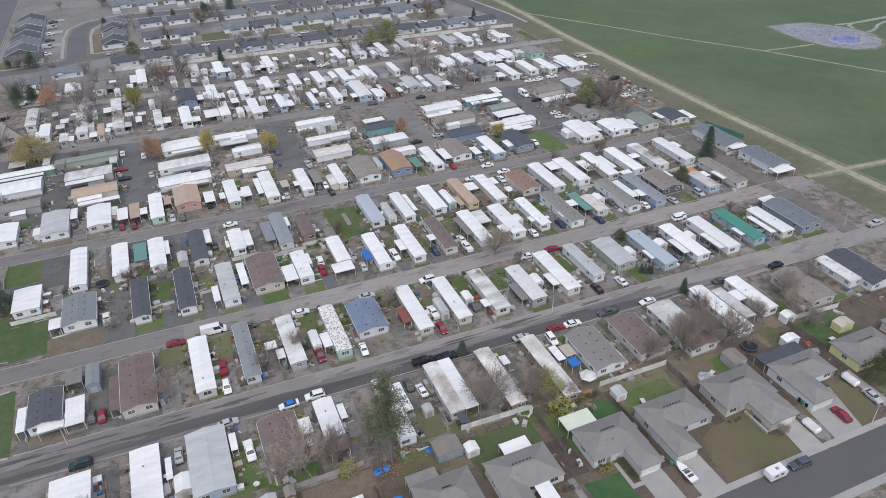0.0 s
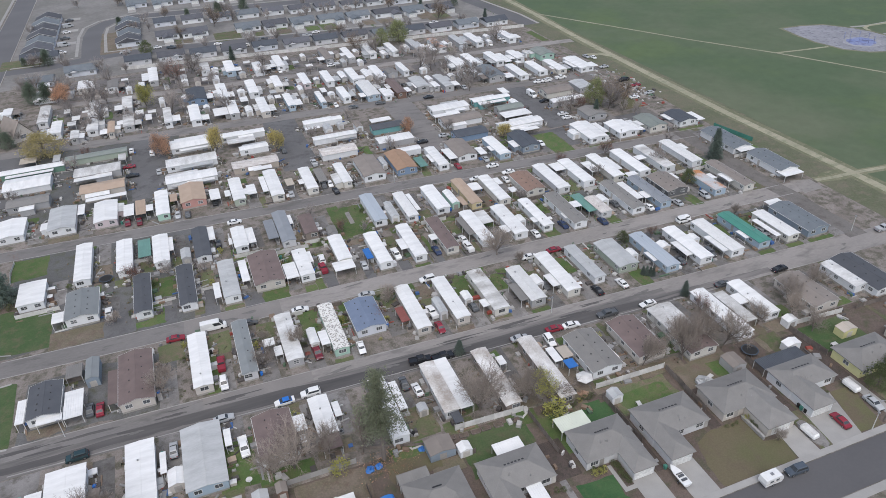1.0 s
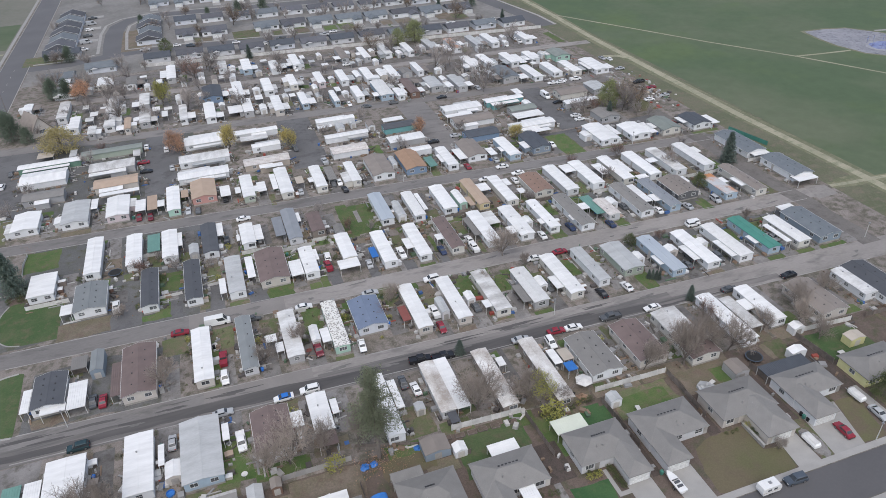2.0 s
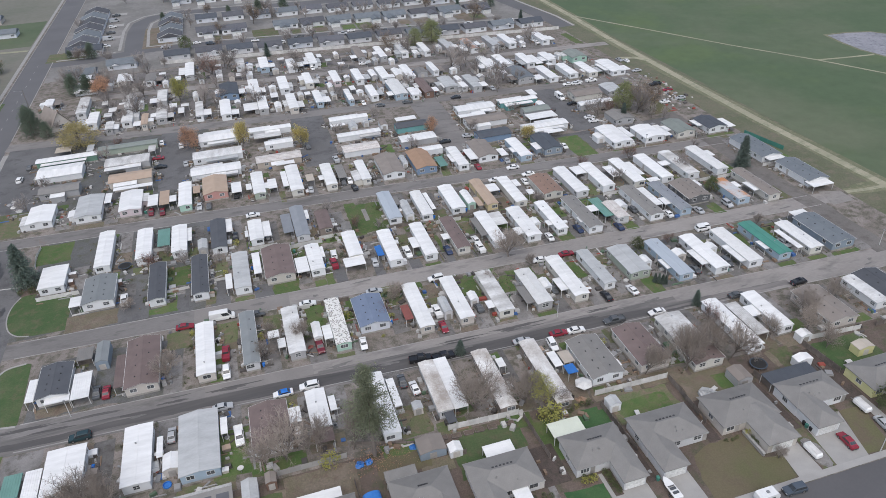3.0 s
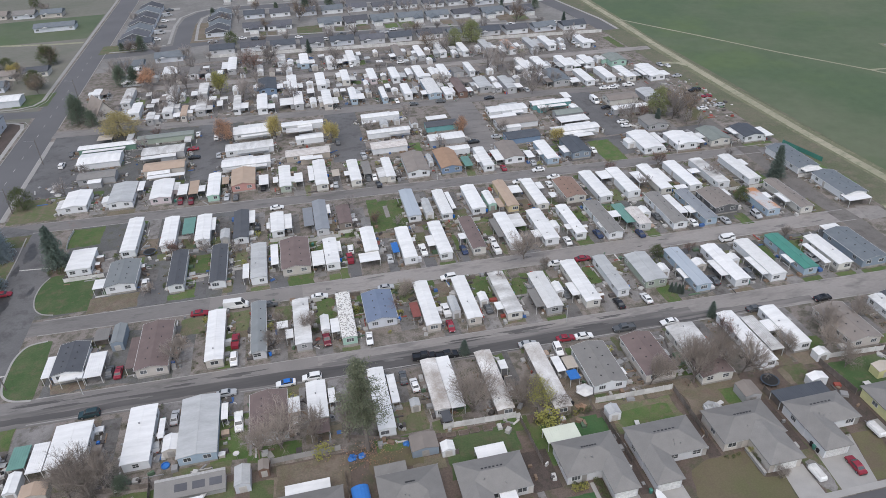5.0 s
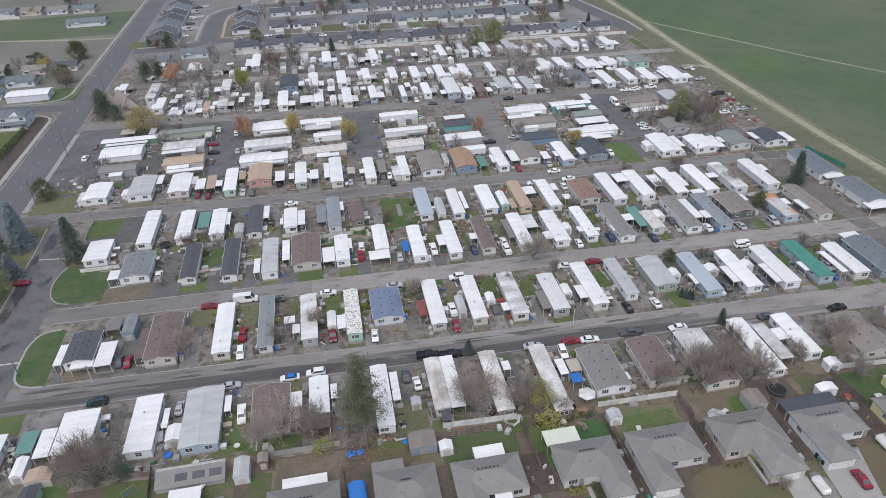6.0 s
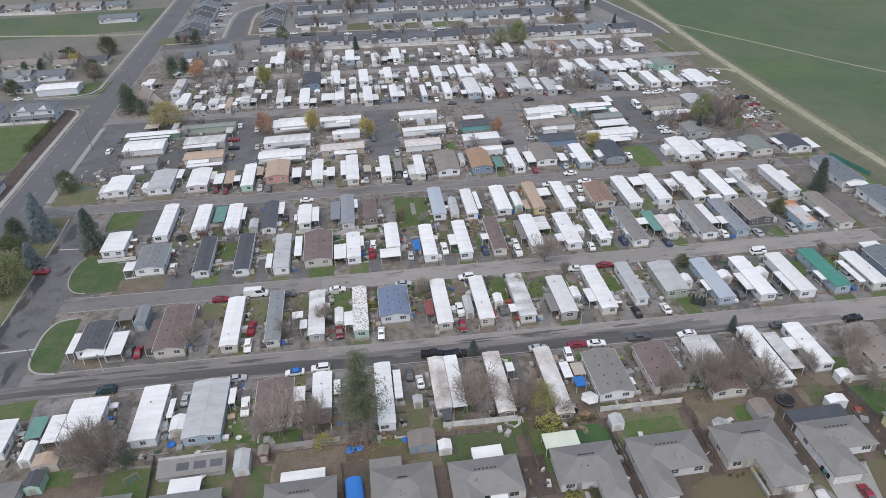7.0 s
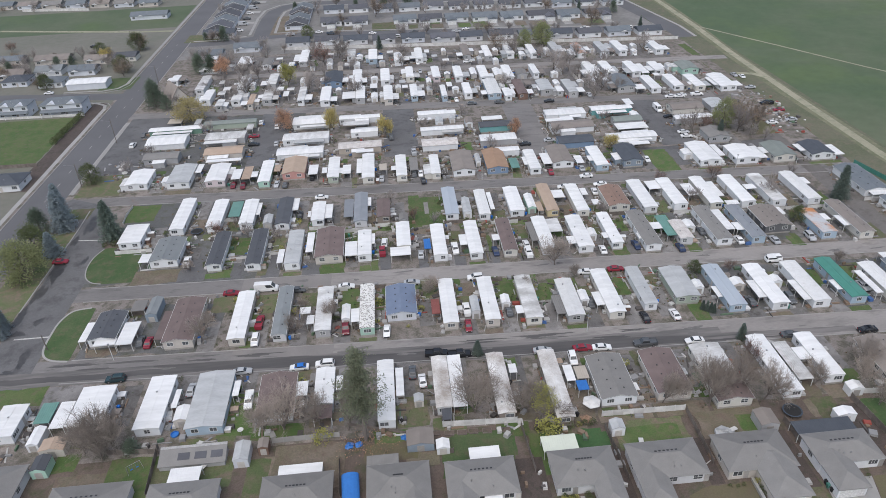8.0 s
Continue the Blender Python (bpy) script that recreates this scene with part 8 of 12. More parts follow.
odds_and_ends(-38.04, -26.52, -18.13, -14.33, 7, 950)
yard_clutter(-28.27, -27.22, -13.13, -1.59, 4, 384)
lawn(-38.04, -26.12, -18.33, -14.33, "bright")
odds_and_ends(-19.52, -17.42, -11.08, 0.16, 14, 447)
odds_and_ends(-25.10, -24.30, -12.08, 0.16, 7, 520)
odds_and_ends(-25.20, -17.62, -16.08, -12.28, 7, 641)
yard_clutter(-19.37, -18.32, -11.08, -0.84, 4, 254)
lawn(-25.20, -17.22, -16.28, -12.28, "brown")
odds_and_ends(-5.53, -3.43, -18.16, 0.93, 14, 221)
odds_and_ends(-10.53, -9.73, -19.16, 0.93, 7, 278)
odds_and_ends(-10.63, -3.63, -23.16, -19.36, 7, 355)
yard_clutter(-5.38, -4.33, -18.16, -0.07, 4, 115)
lawn(-10.63, -3.23, -23.36, -19.36, "bright")
odds_and_ends(7.33, 9.43, -15.63, 0.76, 14, 8)
odds_and_ends(2.54, 3.34, -16.63, 0.76, 7, 17)
odds_and_ends(2.44, 9.23, -20.63, -16.83, 7, 37)
yard_clutter(7.48, 8.53, -15.63, -0.24, 4, 17)
lawn(2.44, 9.63, -20.83, -16.83, "dull")
lawn(7.53, 12.53, -16.13, -10.24, "dull")
odds_and_ends(21.08, 23.18, -19.14, 0.16, 14, 225)
odds_and_ends(15.92, 16.72, -20.14, 0.16, 7, 218)
odds_and_ends(15.82, 22.98, -24.14, -20.34, 7, 245)
yard_clutter(21.23, 22.28, -19.14, -0.84, 4, 148)
lawn(15.82, 23.38, -24.34, -20.34, "bright")
lawn(21.28, 26.28, -19.64, -10.84, "brown")
odds_and_ends(33.58, 35.68, -21.97, -0.38, 14, 429)
odds_and_ends(28.44, 29.24, -22.97, -0.38, 7, 442)
odds_and_ends(28.34, 35.48, -26.97, -23.17, 7, 514)
yard_clutter(33.73, 34.78, -21.97, -1.38, 4, 270)
lawn(29.04, 33.78, -0.18, 1.49, "dull")
lawn(28.34, 35.88, -27.17, -23.17, "brown")
lawn(33.78, 38.78, -22.47, -11.38, "brown")
odds_and_ends(48.95, 51.05, -17.68, -4.09, 14, 629)
odds_and_ends(39.44, 40.24, -18.68, -4.09, 7, 673)
odds_and_ends(39.34, 50.85, -22.68, -18.88, 7, 797)
yard_clutter(49.10, 50.15, -17.68, -5.09, 4, 384)
lawn(40.04, 49.15, -3.89, -1.09, "bright")
lawn(39.34, 51.25, -22.88, -18.88, "brown")
lawn(49.15, 53.26, -18.18, -15.09, "brown")
odds_and_ends(61.66, 63.76, -17.51, -3.75, 14, 851)
odds_and_ends(52.46, 53.26, -18.51, -3.75, 7, 921)
yard_clutter(61.81, 62.86, -17.51, -4.75, 4, 515)
lawn(52.36, 63.96, -22.71, -18.71, "brown")
lawn(61.86, 65.96, -18.01, -14.75, "bright")
odds_and_ends(73.68, 75.78, -18.58, -3.22, 14, 1064)
odds_and_ends(65.16, 65.96, -19.58, -3.22, 7, 1157)
yard_clutter(73.83, 74.88, -18.58, -4.22, 4, 641)
lawn(65.06, 75.98, -23.78, -19.78, "brown")
odds_and_ends(85.84, 87.94, -20.43, -1.66, 14, 1316)
odds_and_ends(80.32, 81.12, -21.43, -1.66, 7, 1436)
yard_clutter(85.99, 87.04, -20.43, -2.66, 4, 790)
lawn(86.04, 91.04, -20.93, -12.66, "brown")
odds_and_ends(97.54, 99.64, -16.81, -2.40, 14, 1527)
odds_and_ends(92.09, 92.89, -17.81, -2.40, 7, 1677)
yard_clutter(97.69, 98.74, -16.81, -3.40, 4, 912)
lawn(92.69, 97.74, -2.20, -0.87, "brown")
lawn(91.99, 99.84, -22.01, -18.01, "brown")
lawn(97.74, 102.74, -17.31, -13.40, "bright")
odds_and_ends(115.14, 117.24, -19.64, -6.00, 14, 1744)
odds_and_ends(105.34, 106.14, -20.64, -6.00, 7, 1915)
odds_and_ends(105.24, 117.04, -24.64, -20.84, 7, 2298)
yard_clutter(115.29, 116.34, -19.64, -7.00, 4, 1041)
lawn(115.34, 120.34, -20.14, -17.00, "bright")
odds_and_ends(127.94, 130.04, -17.19, -5.58, 14, 2037)
odds_and_ends(122.14, 122.94, -18.19, -5.58, 7, 2246)
odds_and_ends(122.04, 129.84, -22.19, -18.39, 7, 2702)
yard_clutter(128.09, 129.14, -17.19, -6.58, 4, 1212)
odds_and_ends(135.80, 137.90, -20.84, -5.02, 14, 2091)
odds_and_ends(126.00, 126.80, -21.84, -5.02, 7, 2301)
odds_and_ends(125.90, 137.70, -25.84, -22.04, 7, 2765)
yard_clutter(135.95, 137.00, -20.84, -6.02, 4, 1247)
lawn(126.60, 136.00, -4.82, -2.21, "bright")
odds_and_ends(22.97, 25.07, 14.08, 32.92, 14, 357)
odds_and_ends(17.81, 18.61, 13.08, 32.92, 7, 420)
odds_and_ends(17.71, 24.87, 33.12, 36.92, 7, 521)
yard_clutter(23.12, 24.17, 14.08, 31.92, 4, 200)
fence(18.11, 34.42, 26.37, 34.32, 1.4, "wood")
lawn(18.41, 23.17, 10.98, 12.88, "brown")
lawn(17.71, 25.27, 33.12, 36.88, "bright")
lawn(23.17, 28.17, 24.08, 32.42, "bright")
odds_and_ends(34.01, 36.11, 13.44, 32.08, 14, 535)
odds_and_ends(28.42, 29.22, 12.44, 32.08, 7, 619)
odds_and_ends(28.32, 35.91, 32.28, 36.08, 7, 761)
yard_clutter(34.16, 35.21, 13.44, 31.08, 4, 305)
lawn(28.32, 36.31, 32.28, 36.28, "bright")
lawn(34.21, 39.21, 23.44, 31.58, "bright")
odds_and_ends(45.06, 47.16, 12.95, 28.91, 14, 719)
odds_and_ends(39.31, 40.11, 11.95, 28.91, 7, 823)
odds_and_ends(39.21, 46.96, 29.11, 32.91, 7, 1008)
yard_clutter(45.21, 46.26, 12.95, 27.91, 4, 414)
lawn(39.91, 45.26, 10.17, 11.75, "bright")
lawn(39.21, 47.36, 29.11, 33.11, "bright")
lawn(45.26, 50.26, 22.95, 28.41, "dull")
odds_and_ends(55.85, 57.95, 12.82, 32.09, 14, 905)
odds_and_ends(50.29, 51.09, 11.82, 32.09, 7, 1031)
odds_and_ends(50.19, 57.75, 32.29, 36.09, 7, 1260)
yard_clutter(56.00, 57.05, 12.82, 31.09, 4, 523)
lawn(50.19, 58.15, 32.29, 35.82, "bright")
lawn(56.05, 61.05, 22.82, 31.59, "bright")
odds_and_ends(65.28, 67.38, 15.11, 31.99, 14, 1084)
odds_and_ends(60.41, 61.21, 14.11, 31.99, 7, 1235)
odds_and_ends(60.31, 67.18, 32.19, 35.99, 7, 1508)
yard_clutter(65.43, 66.48, 15.11, 30.99, 4, 627)
lawn(65.48, 70.46, 25.11, 31.49, "dull")
odds_and_ends(77.45, 79.55, 16.81, 30.29, 14, 1246)
odds_and_ends(69.66, 70.46, 15.81, 30.29, 7, 1419)
odds_and_ends(69.56, 79.35, 30.49, 34.29, 7, 1733)
yard_clutter(77.60, 78.65, 16.81, 29.29, 4, 721)
odds_and_ends(87.85, 89.95, 11.40, 29.81, 14, 1441)
odds_and_ends(82.04, 82.84, 10.40, 29.81, 7, 1627)
odds_and_ends(81.94, 89.75, 30.01, 33.81, 7, 1980)
yard_clutter(88.00, 89.05, 11.40, 28.81, 4, 839)
odds_and_ends(99.14, 101.24, 10.78, 28.51, 14, 1631)
odds_and_ends(93.34, 94.14, 9.78, 28.51, 7, 1839)
odds_and_ends(93.24, 101.04, 28.71, 32.51, 7, 2236)
yard_clutter(99.29, 100.34, 10.78, 27.51, 4, 952)
lawn(93.94, 99.34, 8.17, 9.58, "brown")
lawn(99.34, 104.34, 20.78, 28.01, "dull")
odds_and_ends(110.06, 112.16, 10.35, 28.35, 14, 1815)
odds_and_ends(104.24, 105.04, 9.35, 28.35, 7, 2044)
odds_and_ends(104.14, 111.96, 28.55, 32.35, 7, 2483)
yard_clutter(110.21, 111.26, 10.35, 27.35, 4, 1060)
lawn(110.26, 115.26, 20.35, 27.85, "bright")
odds_and_ends(120.41, 122.51, 10.61, 28.62, 14, 1992)
odds_and_ends(114.61, 115.41, 9.61, 28.62, 7, 2242)
odds_and_ends(114.51, 122.31, 28.82, 32.62, 7, 2724)
yard_clutter(120.56, 121.61, 10.61, 27.62, 4, 1164)
lawn(115.21, 120.61, 7.39, 9.41, "bright")
lawn(114.51, 122.71, 28.82, 32.82, "brown")
lawn(120.61, 125.61, 20.61, 28.12, "bright")
odds_and_ends(130.93, 132.56, 9.98, 24.86, 14, 2169)
odds_and_ends(125.13, 125.93, 8.98, 24.86, 7, 2439)
odds_and_ends(125.03, 132.83, 25.06, 28.86, 7, 2961)
yard_clutter(131.08, 131.98, 9.98, 23.86, 4, 1269)
lawn(125.73, 131.13, 7.00, 8.78, "bright")
lawn(125.03, 133.14, 25.06, 29.06, "dull")
odds_and_ends(142.31, 144.41, 9.63, 25.81, 14, 2299)
odds_and_ends(132.81, 133.61, 8.63, 25.81, 7, 2583)
odds_and_ends(132.71, 144.21, 26.01, 29.81, 7, 3135)
yard_clutter(142.46, 143.51, 9.63, 24.81, 4, 1345)
lawn(133.41, 142.51, 6.65, 8.43, "bright")
odds_and_ends(-84.53, -82.43, 68.66, 79.62, 10, 1360)
odds_and_ends(-92.85, -92.05, 67.66, 79.62, 7, 1408)
odds_and_ends(-92.95, -82.63, 63.66, 67.46, 7, 1641)
yard_clutter(-84.38, -83.33, 68.66, 78.62, 2, 851)
fence(-92.55, 66.16, -81.13, 66.06, 1.4, "white")
lawn(-92.95, -82.23, 63.46, 67.46, "brown")
odds_and_ends(-69.96, -67.86, 56.17, 68.89, 14, 1175)
odds_and_ends(-79.76, -78.96, 55.17, 68.89, 7, 1222)
odds_and_ends(-79.86, -68.06, 69.09, 72.89, 7, 1427)
yard_clutter(-69.81, -68.76, 56.17, 67.89, 2, 733)
odds_and_ends(-56.01, -53.91, 51.83, 70.29, 14, 883)
odds_and_ends(-61.81, -61.01, 50.83, 70.29, 7, 903)
odds_and_ends(-61.91, -54.11, 70.49, 74.29, 7, 1045)
yard_clutter(-55.86, -54.81, 51.83, 69.29, 2, 558)
lawn(-61.21, -55.81, 47.63, 50.63, "bright")
lawn(-55.81, -50.81, 61.83, 69.79, "dull")
odds_and_ends(-44.09, -41.99, 50.36, 70.25, 14, 684)
odds_and_ends(-49.87, -49.07, 49.36, 70.25, 7, 683)
odds_and_ends(-49.97, -42.19, 70.45, 74.25, 7, 780)
yard_clutter(-43.94, -42.89, 50.36, 69.25, 2, 440)
lawn(-49.97, -41.79, 70.45, 74.45, "dull")
lawn(-43.89, -38.89, 60.36, 69.75, "brown")
odds_and_ends(-32.33, -30.23, 49.10, 67.71, 14, 488)
odds_and_ends(-38.13, -37.33, 48.10, 67.71, 7, 466)
odds_and_ends(-38.23, -30.43, 67.91, 71.71, 7, 519)
yard_clutter(-32.18, -31.13, 49.10, 66.71, 2, 324)
lawn(-37.53, -32.13, 45.78, 47.90, "dull")
lawn(-32.13, -28.40, 59.10, 67.21, "bright")
odds_and_ends(-19.40, -17.30, 51.21, 67.28, 14, 330)
odds_and_ends(-29.20, -28.40, 50.21, 67.28, 7, 286)
odds_and_ends(-29.30, -17.50, 67.48, 71.28, 7, 299)
yard_clutter(-19.25, -18.20, 51.21, 66.28, 2, 232)
fence(-28.90, 68.78, -16.00, 68.68, 1.4, "white")
lawn(-29.30, -17.10, 67.48, 71.48, "bright")
lawn(-19.20, -15.33, 61.21, 66.78, "bright")
odds_and_ends(-10.84, -8.74, 50.58, 64.45, 14, 110)
odds_and_ends(-16.13, -15.33, 49.58, 64.45, 7, 41)
odds_and_ends(-16.23, -8.94, 64.65, 68.45, 7, 3)
yard_clutter(-10.69, -9.64, 50.58, 63.45, 2, 102)
lawn(-10.64, -5.64, 60.58, 63.95, "dull")
odds_and_ends(1.36, 3.46, 54.12, 67.90, 14, 105)
odds_and_ends(-4.06, -3.26, 53.12, 67.90, 7, 205)
odds_and_ends(-4.16, 3.26, 68.10, 71.90, 7, 299)
yard_clutter(1.51, 2.56, 54.12, 66.90, 2, 21)
lawn(-4.16, 3.66, 68.10, 72.10, "bright")
lawn(1.56, 6.56, 64.12, 67.40, "brown")
odds_and_ends(12.11, 14.21, 47.28, 64.81, 14, 270)
odds_and_ends(6.86, 7.66, 46.28, 64.81, 7, 378)
odds_and_ends(6.76, 14.01, 65.01, 68.81, 7, 502)
yard_clutter(12.26, 13.31, 47.28, 63.81, 2, 123)
lawn(12.31, 17.31, 57.28, 64.31, "dull")
odds_and_ends(22.86, 24.96, 46.52, 65.29, 14, 452)
odds_and_ends(17.68, 18.48, 45.52, 65.29, 7, 580)
odds_and_ends(17.58, 24.76, 65.49, 69.29, 7, 746)
yard_clutter(23.01, 24.06, 46.52, 64.29, 2, 231)
lawn(18.28, 23.06, 43.98, 45.32, "bright")
lawn(17.58, 25.16, 65.49, 69.49, "bright")
odds_and_ends(33.40, 35.50, 46.72, 65.10, 14, 626)
odds_and_ends(27.91, 28.71, 45.72, 65.10, 7, 776)
odds_and_ends(27.81, 35.30, 65.30, 69.10, 7, 982)
yard_clutter(33.55, 34.60, 46.72, 64.10, 2, 333)
fence(28.21, 66.60, 36.80, 66.50, 1.4, "white")
lawn(33.60, 38.60, 56.72, 64.60, "dull")
odds_and_ends(45.00, 47.10, 45.91, 64.69, 14, 823)
odds_and_ends(39.61, 40.41, 44.91, 64.69, 7, 994)
odds_and_ends(39.51, 46.90, 64.89, 68.69, 7, 1246)
yard_clutter(45.15, 46.20, 45.91, 63.69, 2, 450)
fence(39.91, 66.19, 48.40, 66.09, 1.4, "wood")
lawn(45.20, 50.20, 55.91, 64.19, "bright")
odds_and_ends(56.45, 58.55, 45.49, 63.71, 14, 1007)
odds_and_ends(50.53, 51.33, 44.49, 63.71, 7, 1199)
odds_and_ends(50.43, 58.35, 63.91, 67.71, 7, 1494)
yard_clutter(56.60, 57.65, 45.49, 62.71, 2, 558)
fence(50.83, 65.21, 59.85, 65.11, 1.4, "wood")
lawn(50.43, 58.75, 63.91, 67.91, "bright")
lawn(56.65, 61.65, 55.49, 63.21, "dull")
odds_and_ends(65.75, 67.85, 46.11, 64.05, 14, 1187)
odds_and_ends(60.99, 61.79, 45.11, 64.05, 7, 1401)
odds_and_ends(60.89, 67.65, 64.25, 68.05, 7, 1739)
yard_clutter(65.90, 66.95, 46.11, 63.05, 2, 663)
lawn(61.59, 65.95, 42.58, 44.91, "brown")
lawn(65.95, 70.95, 56.11, 63.55, "bright")
odds_and_ends(76.73, 78.83, 43.46, 63.46, 14, 1341)
odds_and_ends(70.53, 71.33, 42.46, 63.46, 7, 1569)
odds_and_ends(70.43, 78.63, 63.66, 67.46, 7, 1940)
yard_clutter(76.88, 77.93, 43.46, 62.46, 2, 756)
lawn(70.43, 79.03, 63.66, 67.66, "bright")
lawn(76.93, 81.93, 53.46, 62.96, "bright")
odds_and_ends(87.29, 89.39, 45.60, 55.79, 14, 1541)
odds_and_ends(81.90, 82.70, 44.60, 55.79, 7, 1796)
odds_and_ends(81.80, 89.19, 55.99, 59.79, 7, 2216)
yard_clutter(87.44, 88.49, 45.60, 54.79, 4, 872)
lawn(81.80, 89.59, 55.99, 59.99, "brown")
odds_and_ends(98.64, 100.74, 43.43, 62.99, 14, 1714)
odds_and_ends(92.44, 93.24, 42.43, 62.99, 7, 1985)
odds_and_ends(92.34, 100.54, 63.19, 66.99, 7, 2443)
yard_clutter(98.79, 99.84, 43.43, 61.99, 2, 975)
lawn(92.34, 100.94, 63.19, 67.19, "bright")
odds_and_ends(108.72, 109.95, 42.99, 62.14, 14, 1894)
odds_and_ends(103.15, 103.95, 41.99, 62.14, 7, 2186)
odds_and_ends(103.05, 110.62, 62.34, 66.14, 7, 2686)
yard_clutter(108.87, 109.51, 42.99, 61.14, 2, 1082)
lawn(103.05, 110.39, 62.34, 66.34, "bright")
lawn(108.92, 110.73, 52.99, 61.64, "bright")
odds_and_ends(119.58, 121.68, 48.33, 60.25, 14, 2026)
odds_and_ends(109.93, 110.73, 47.33, 60.25, 7, 2342)
odds_and_ends(109.83, 121.48, 60.45, 64.25, 7, 2880)
yard_clutter(119.73, 120.78, 48.33, 59.25, 2, 1155)
fence(110.23, 61.75, 122.98, 61.65, 1.4, "white")
lawn(109.83, 121.88, 60.45, 64.45, "bright")
odds_and_ends(130.75, 132.85, 42.63, 56.36, 14, 2264)
odds_and_ends(124.95, 125.75, 41.63, 56.36, 7, 2599)
odds_and_ends(124.85, 132.65, 56.56, 60.36, 7, 3186)
yard_clutter(130.90, 131.95, 42.63, 55.36, 4, 1300)
lawn(124.85, 133.05, 56.56, 60.56, "bright")
lawn(130.95, 135.95, 52.63, 55.86, "bright")
odds_and_ends(141.65, 143.75, 40.91, 60.45, 14, 2441)
odds_and_ends(135.70, 136.50, 39.91, 60.45, 7, 2795)
odds_and_ends(135.60, 143.55, 60.65, 64.45, 7, 3421)
yard_clutter(141.80, 142.85, 40.91, 59.45, 2, 1405)
lawn(141.85, 146.85, 40.41, 49.45, "dull")
odds_and_ends(-72.53, -70.43, 75.42, 96.27, 10, 1093)
odds_and_ends(-78.33, -77.53, 74.42, 96.27, 7, 1099)
odds_and_ends(-78.43, -70.63, 70.42, 74.22, 7, 1259)
yard_clutter(-72.38, -71.33, 75.42, 95.27, 2, 699)
lawn(-77.73, -72.33, 96.47, 98.77, "bright")
lawn(-78.43, -70.23, 70.22, 74.22, "bright")
lawn(-72.33, -67.33, 74.92, 85.27, "brown")
odds_and_ends(-60.69, -58.59, 75.68, 93.52, 10, 890)
odds_and_ends(-66.49, -65.69, 74.68, 93.52, 7, 872)
odds_and_ends(-66.59, -58.79, 70.68, 74.48, 7, 985)
yard_clutter(-60.54, -59.49, 75.68, 92.52, 2, 581)
lawn(-66.59, -58.39, 70.48, 74.48, "dull")
lawn(-60.49, -55.49, 75.18, 82.52, "dull")
odds_and_ends(-50.01, -47.91, 75.91, 91.86, 10, 709)
odds_and_ends(-55.83, -55.03, 74.91, 91.86, 7, 669)
odds_and_ends(-55.93, -48.11, 70.91, 74.71, 7, 739)
yard_clutter(-49.86, -48.81, 75.91, 90.86, 2, 474)
lawn(-55.23, -49.81, 92.06, 94.86, "brown")
lawn(-49.81, -44.81, 75.41, 80.86, "dull")
odds_and_ends(-37.83, -35.73, 73.65, 91.18, 10, 510)
odds_and_ends(-43.75, -42.95, 72.65, 91.18, 7, 450)
odds_and_ends(-43.85, -35.93, 68.65, 72.45, 7, 477)
yard_clutter(-37.68, -36.63, 73.65, 90.18, 2, 355)
lawn(-43.15, -37.63, 91.38, 94.18, "dull")
odds_and_ends(-26.47, -24.37, 74.41, 86.40, 10, 306)
odds_and_ends(-31.89, -31.09, 73.41, 86.40, 7, 221)
odds_and_ends(-31.99, -24.57, 69.41, 73.21, 7, 198)
yard_clutter(-26.32, -25.27, 74.41, 85.40, 2, 236)
fence(-31.59, 71.91, -23.07, 71.81, 1.4, "white")
lawn(-31.99, -24.17, 69.21, 73.21, "bright")
odds_and_ends(-12.13, -10.40, 71.44, 90.71, 10, 74)
odds_and_ends(-17.71, -16.91, 70.44, 90.71, 7, 32)
odds_and_ends(-17.81, -10.23, 66.44, 70.24, 7, 106)
yard_clutter(-11.98, -11.01, 71.44, 89.71, 2, 97)
fence(-17.41, 68.94, -9.17, 68.84, 1.4, "white")
lawn(-17.81, -9.83, 66.24, 70.24, "dull")
lawn(-11.93, -9.27, 70.94, 79.71, "brown")
odds_and_ends(-4.54, -2.44, 73.21, 84.86, 10, 60)
odds_and_ends(-10.07, -9.27, 72.21, 84.86, 7, 186)
odds_and_ends(-10.17, -2.64, 68.21, 72.01, 7, 294)
yard_clutter(-4.39, -3.34, 73.21, 83.86, 2, 19)
fence(-9.77, 70.71, -1.14, 70.61, 1.4, "white")
lawn(-10.17, -2.24, 68.01, 72.01, "bright")
odds_and_ends(18.22, 20.32, 71.50, 89.99, 10, 440)
odds_and_ends(12.58, 13.38, 70.50, 89.99, 7, 608)
odds_and_ends(12.48, 20.12, 66.50, 70.30, 7, 803)
yard_clutter(18.37, 19.42, 71.50, 88.99, 2, 205)
fence(12.88, 69.00, 21.62, 68.90, 1.4, "wood")
lawn(18.42, 23.42, 71.00, 78.99, "dull")
odds_and_ends(28.47, 30.57, 69.81, 86.48, 10, 623)
odds_and_ends(23.63, 24.43, 68.81, 86.48, 7, 810)
odds_and_ends(23.53, 30.37, 64.81, 68.61, 7, 1045)
yard_clutter(28.62, 29.67, 69.81, 85.48, 2, 314)
lawn(24.23, 28.67, 86.68, 89.48, "brown")
lawn(23.53, 30.77, 64.61, 68.61, "dull")
lawn(28.67, 33.67, 69.31, 75.48, "dull")
odds_and_ends(39.99, 42.09, 70.34, 86.86, 10, 801)
odds_and_ends(34.03, 34.83, 69.34, 86.86, 7, 1010)
odds_and_ends(33.93, 41.89, 65.34, 69.14, 7, 1288)
yard_clutter(40.14, 41.19, 70.34, 85.86, 2, 418)
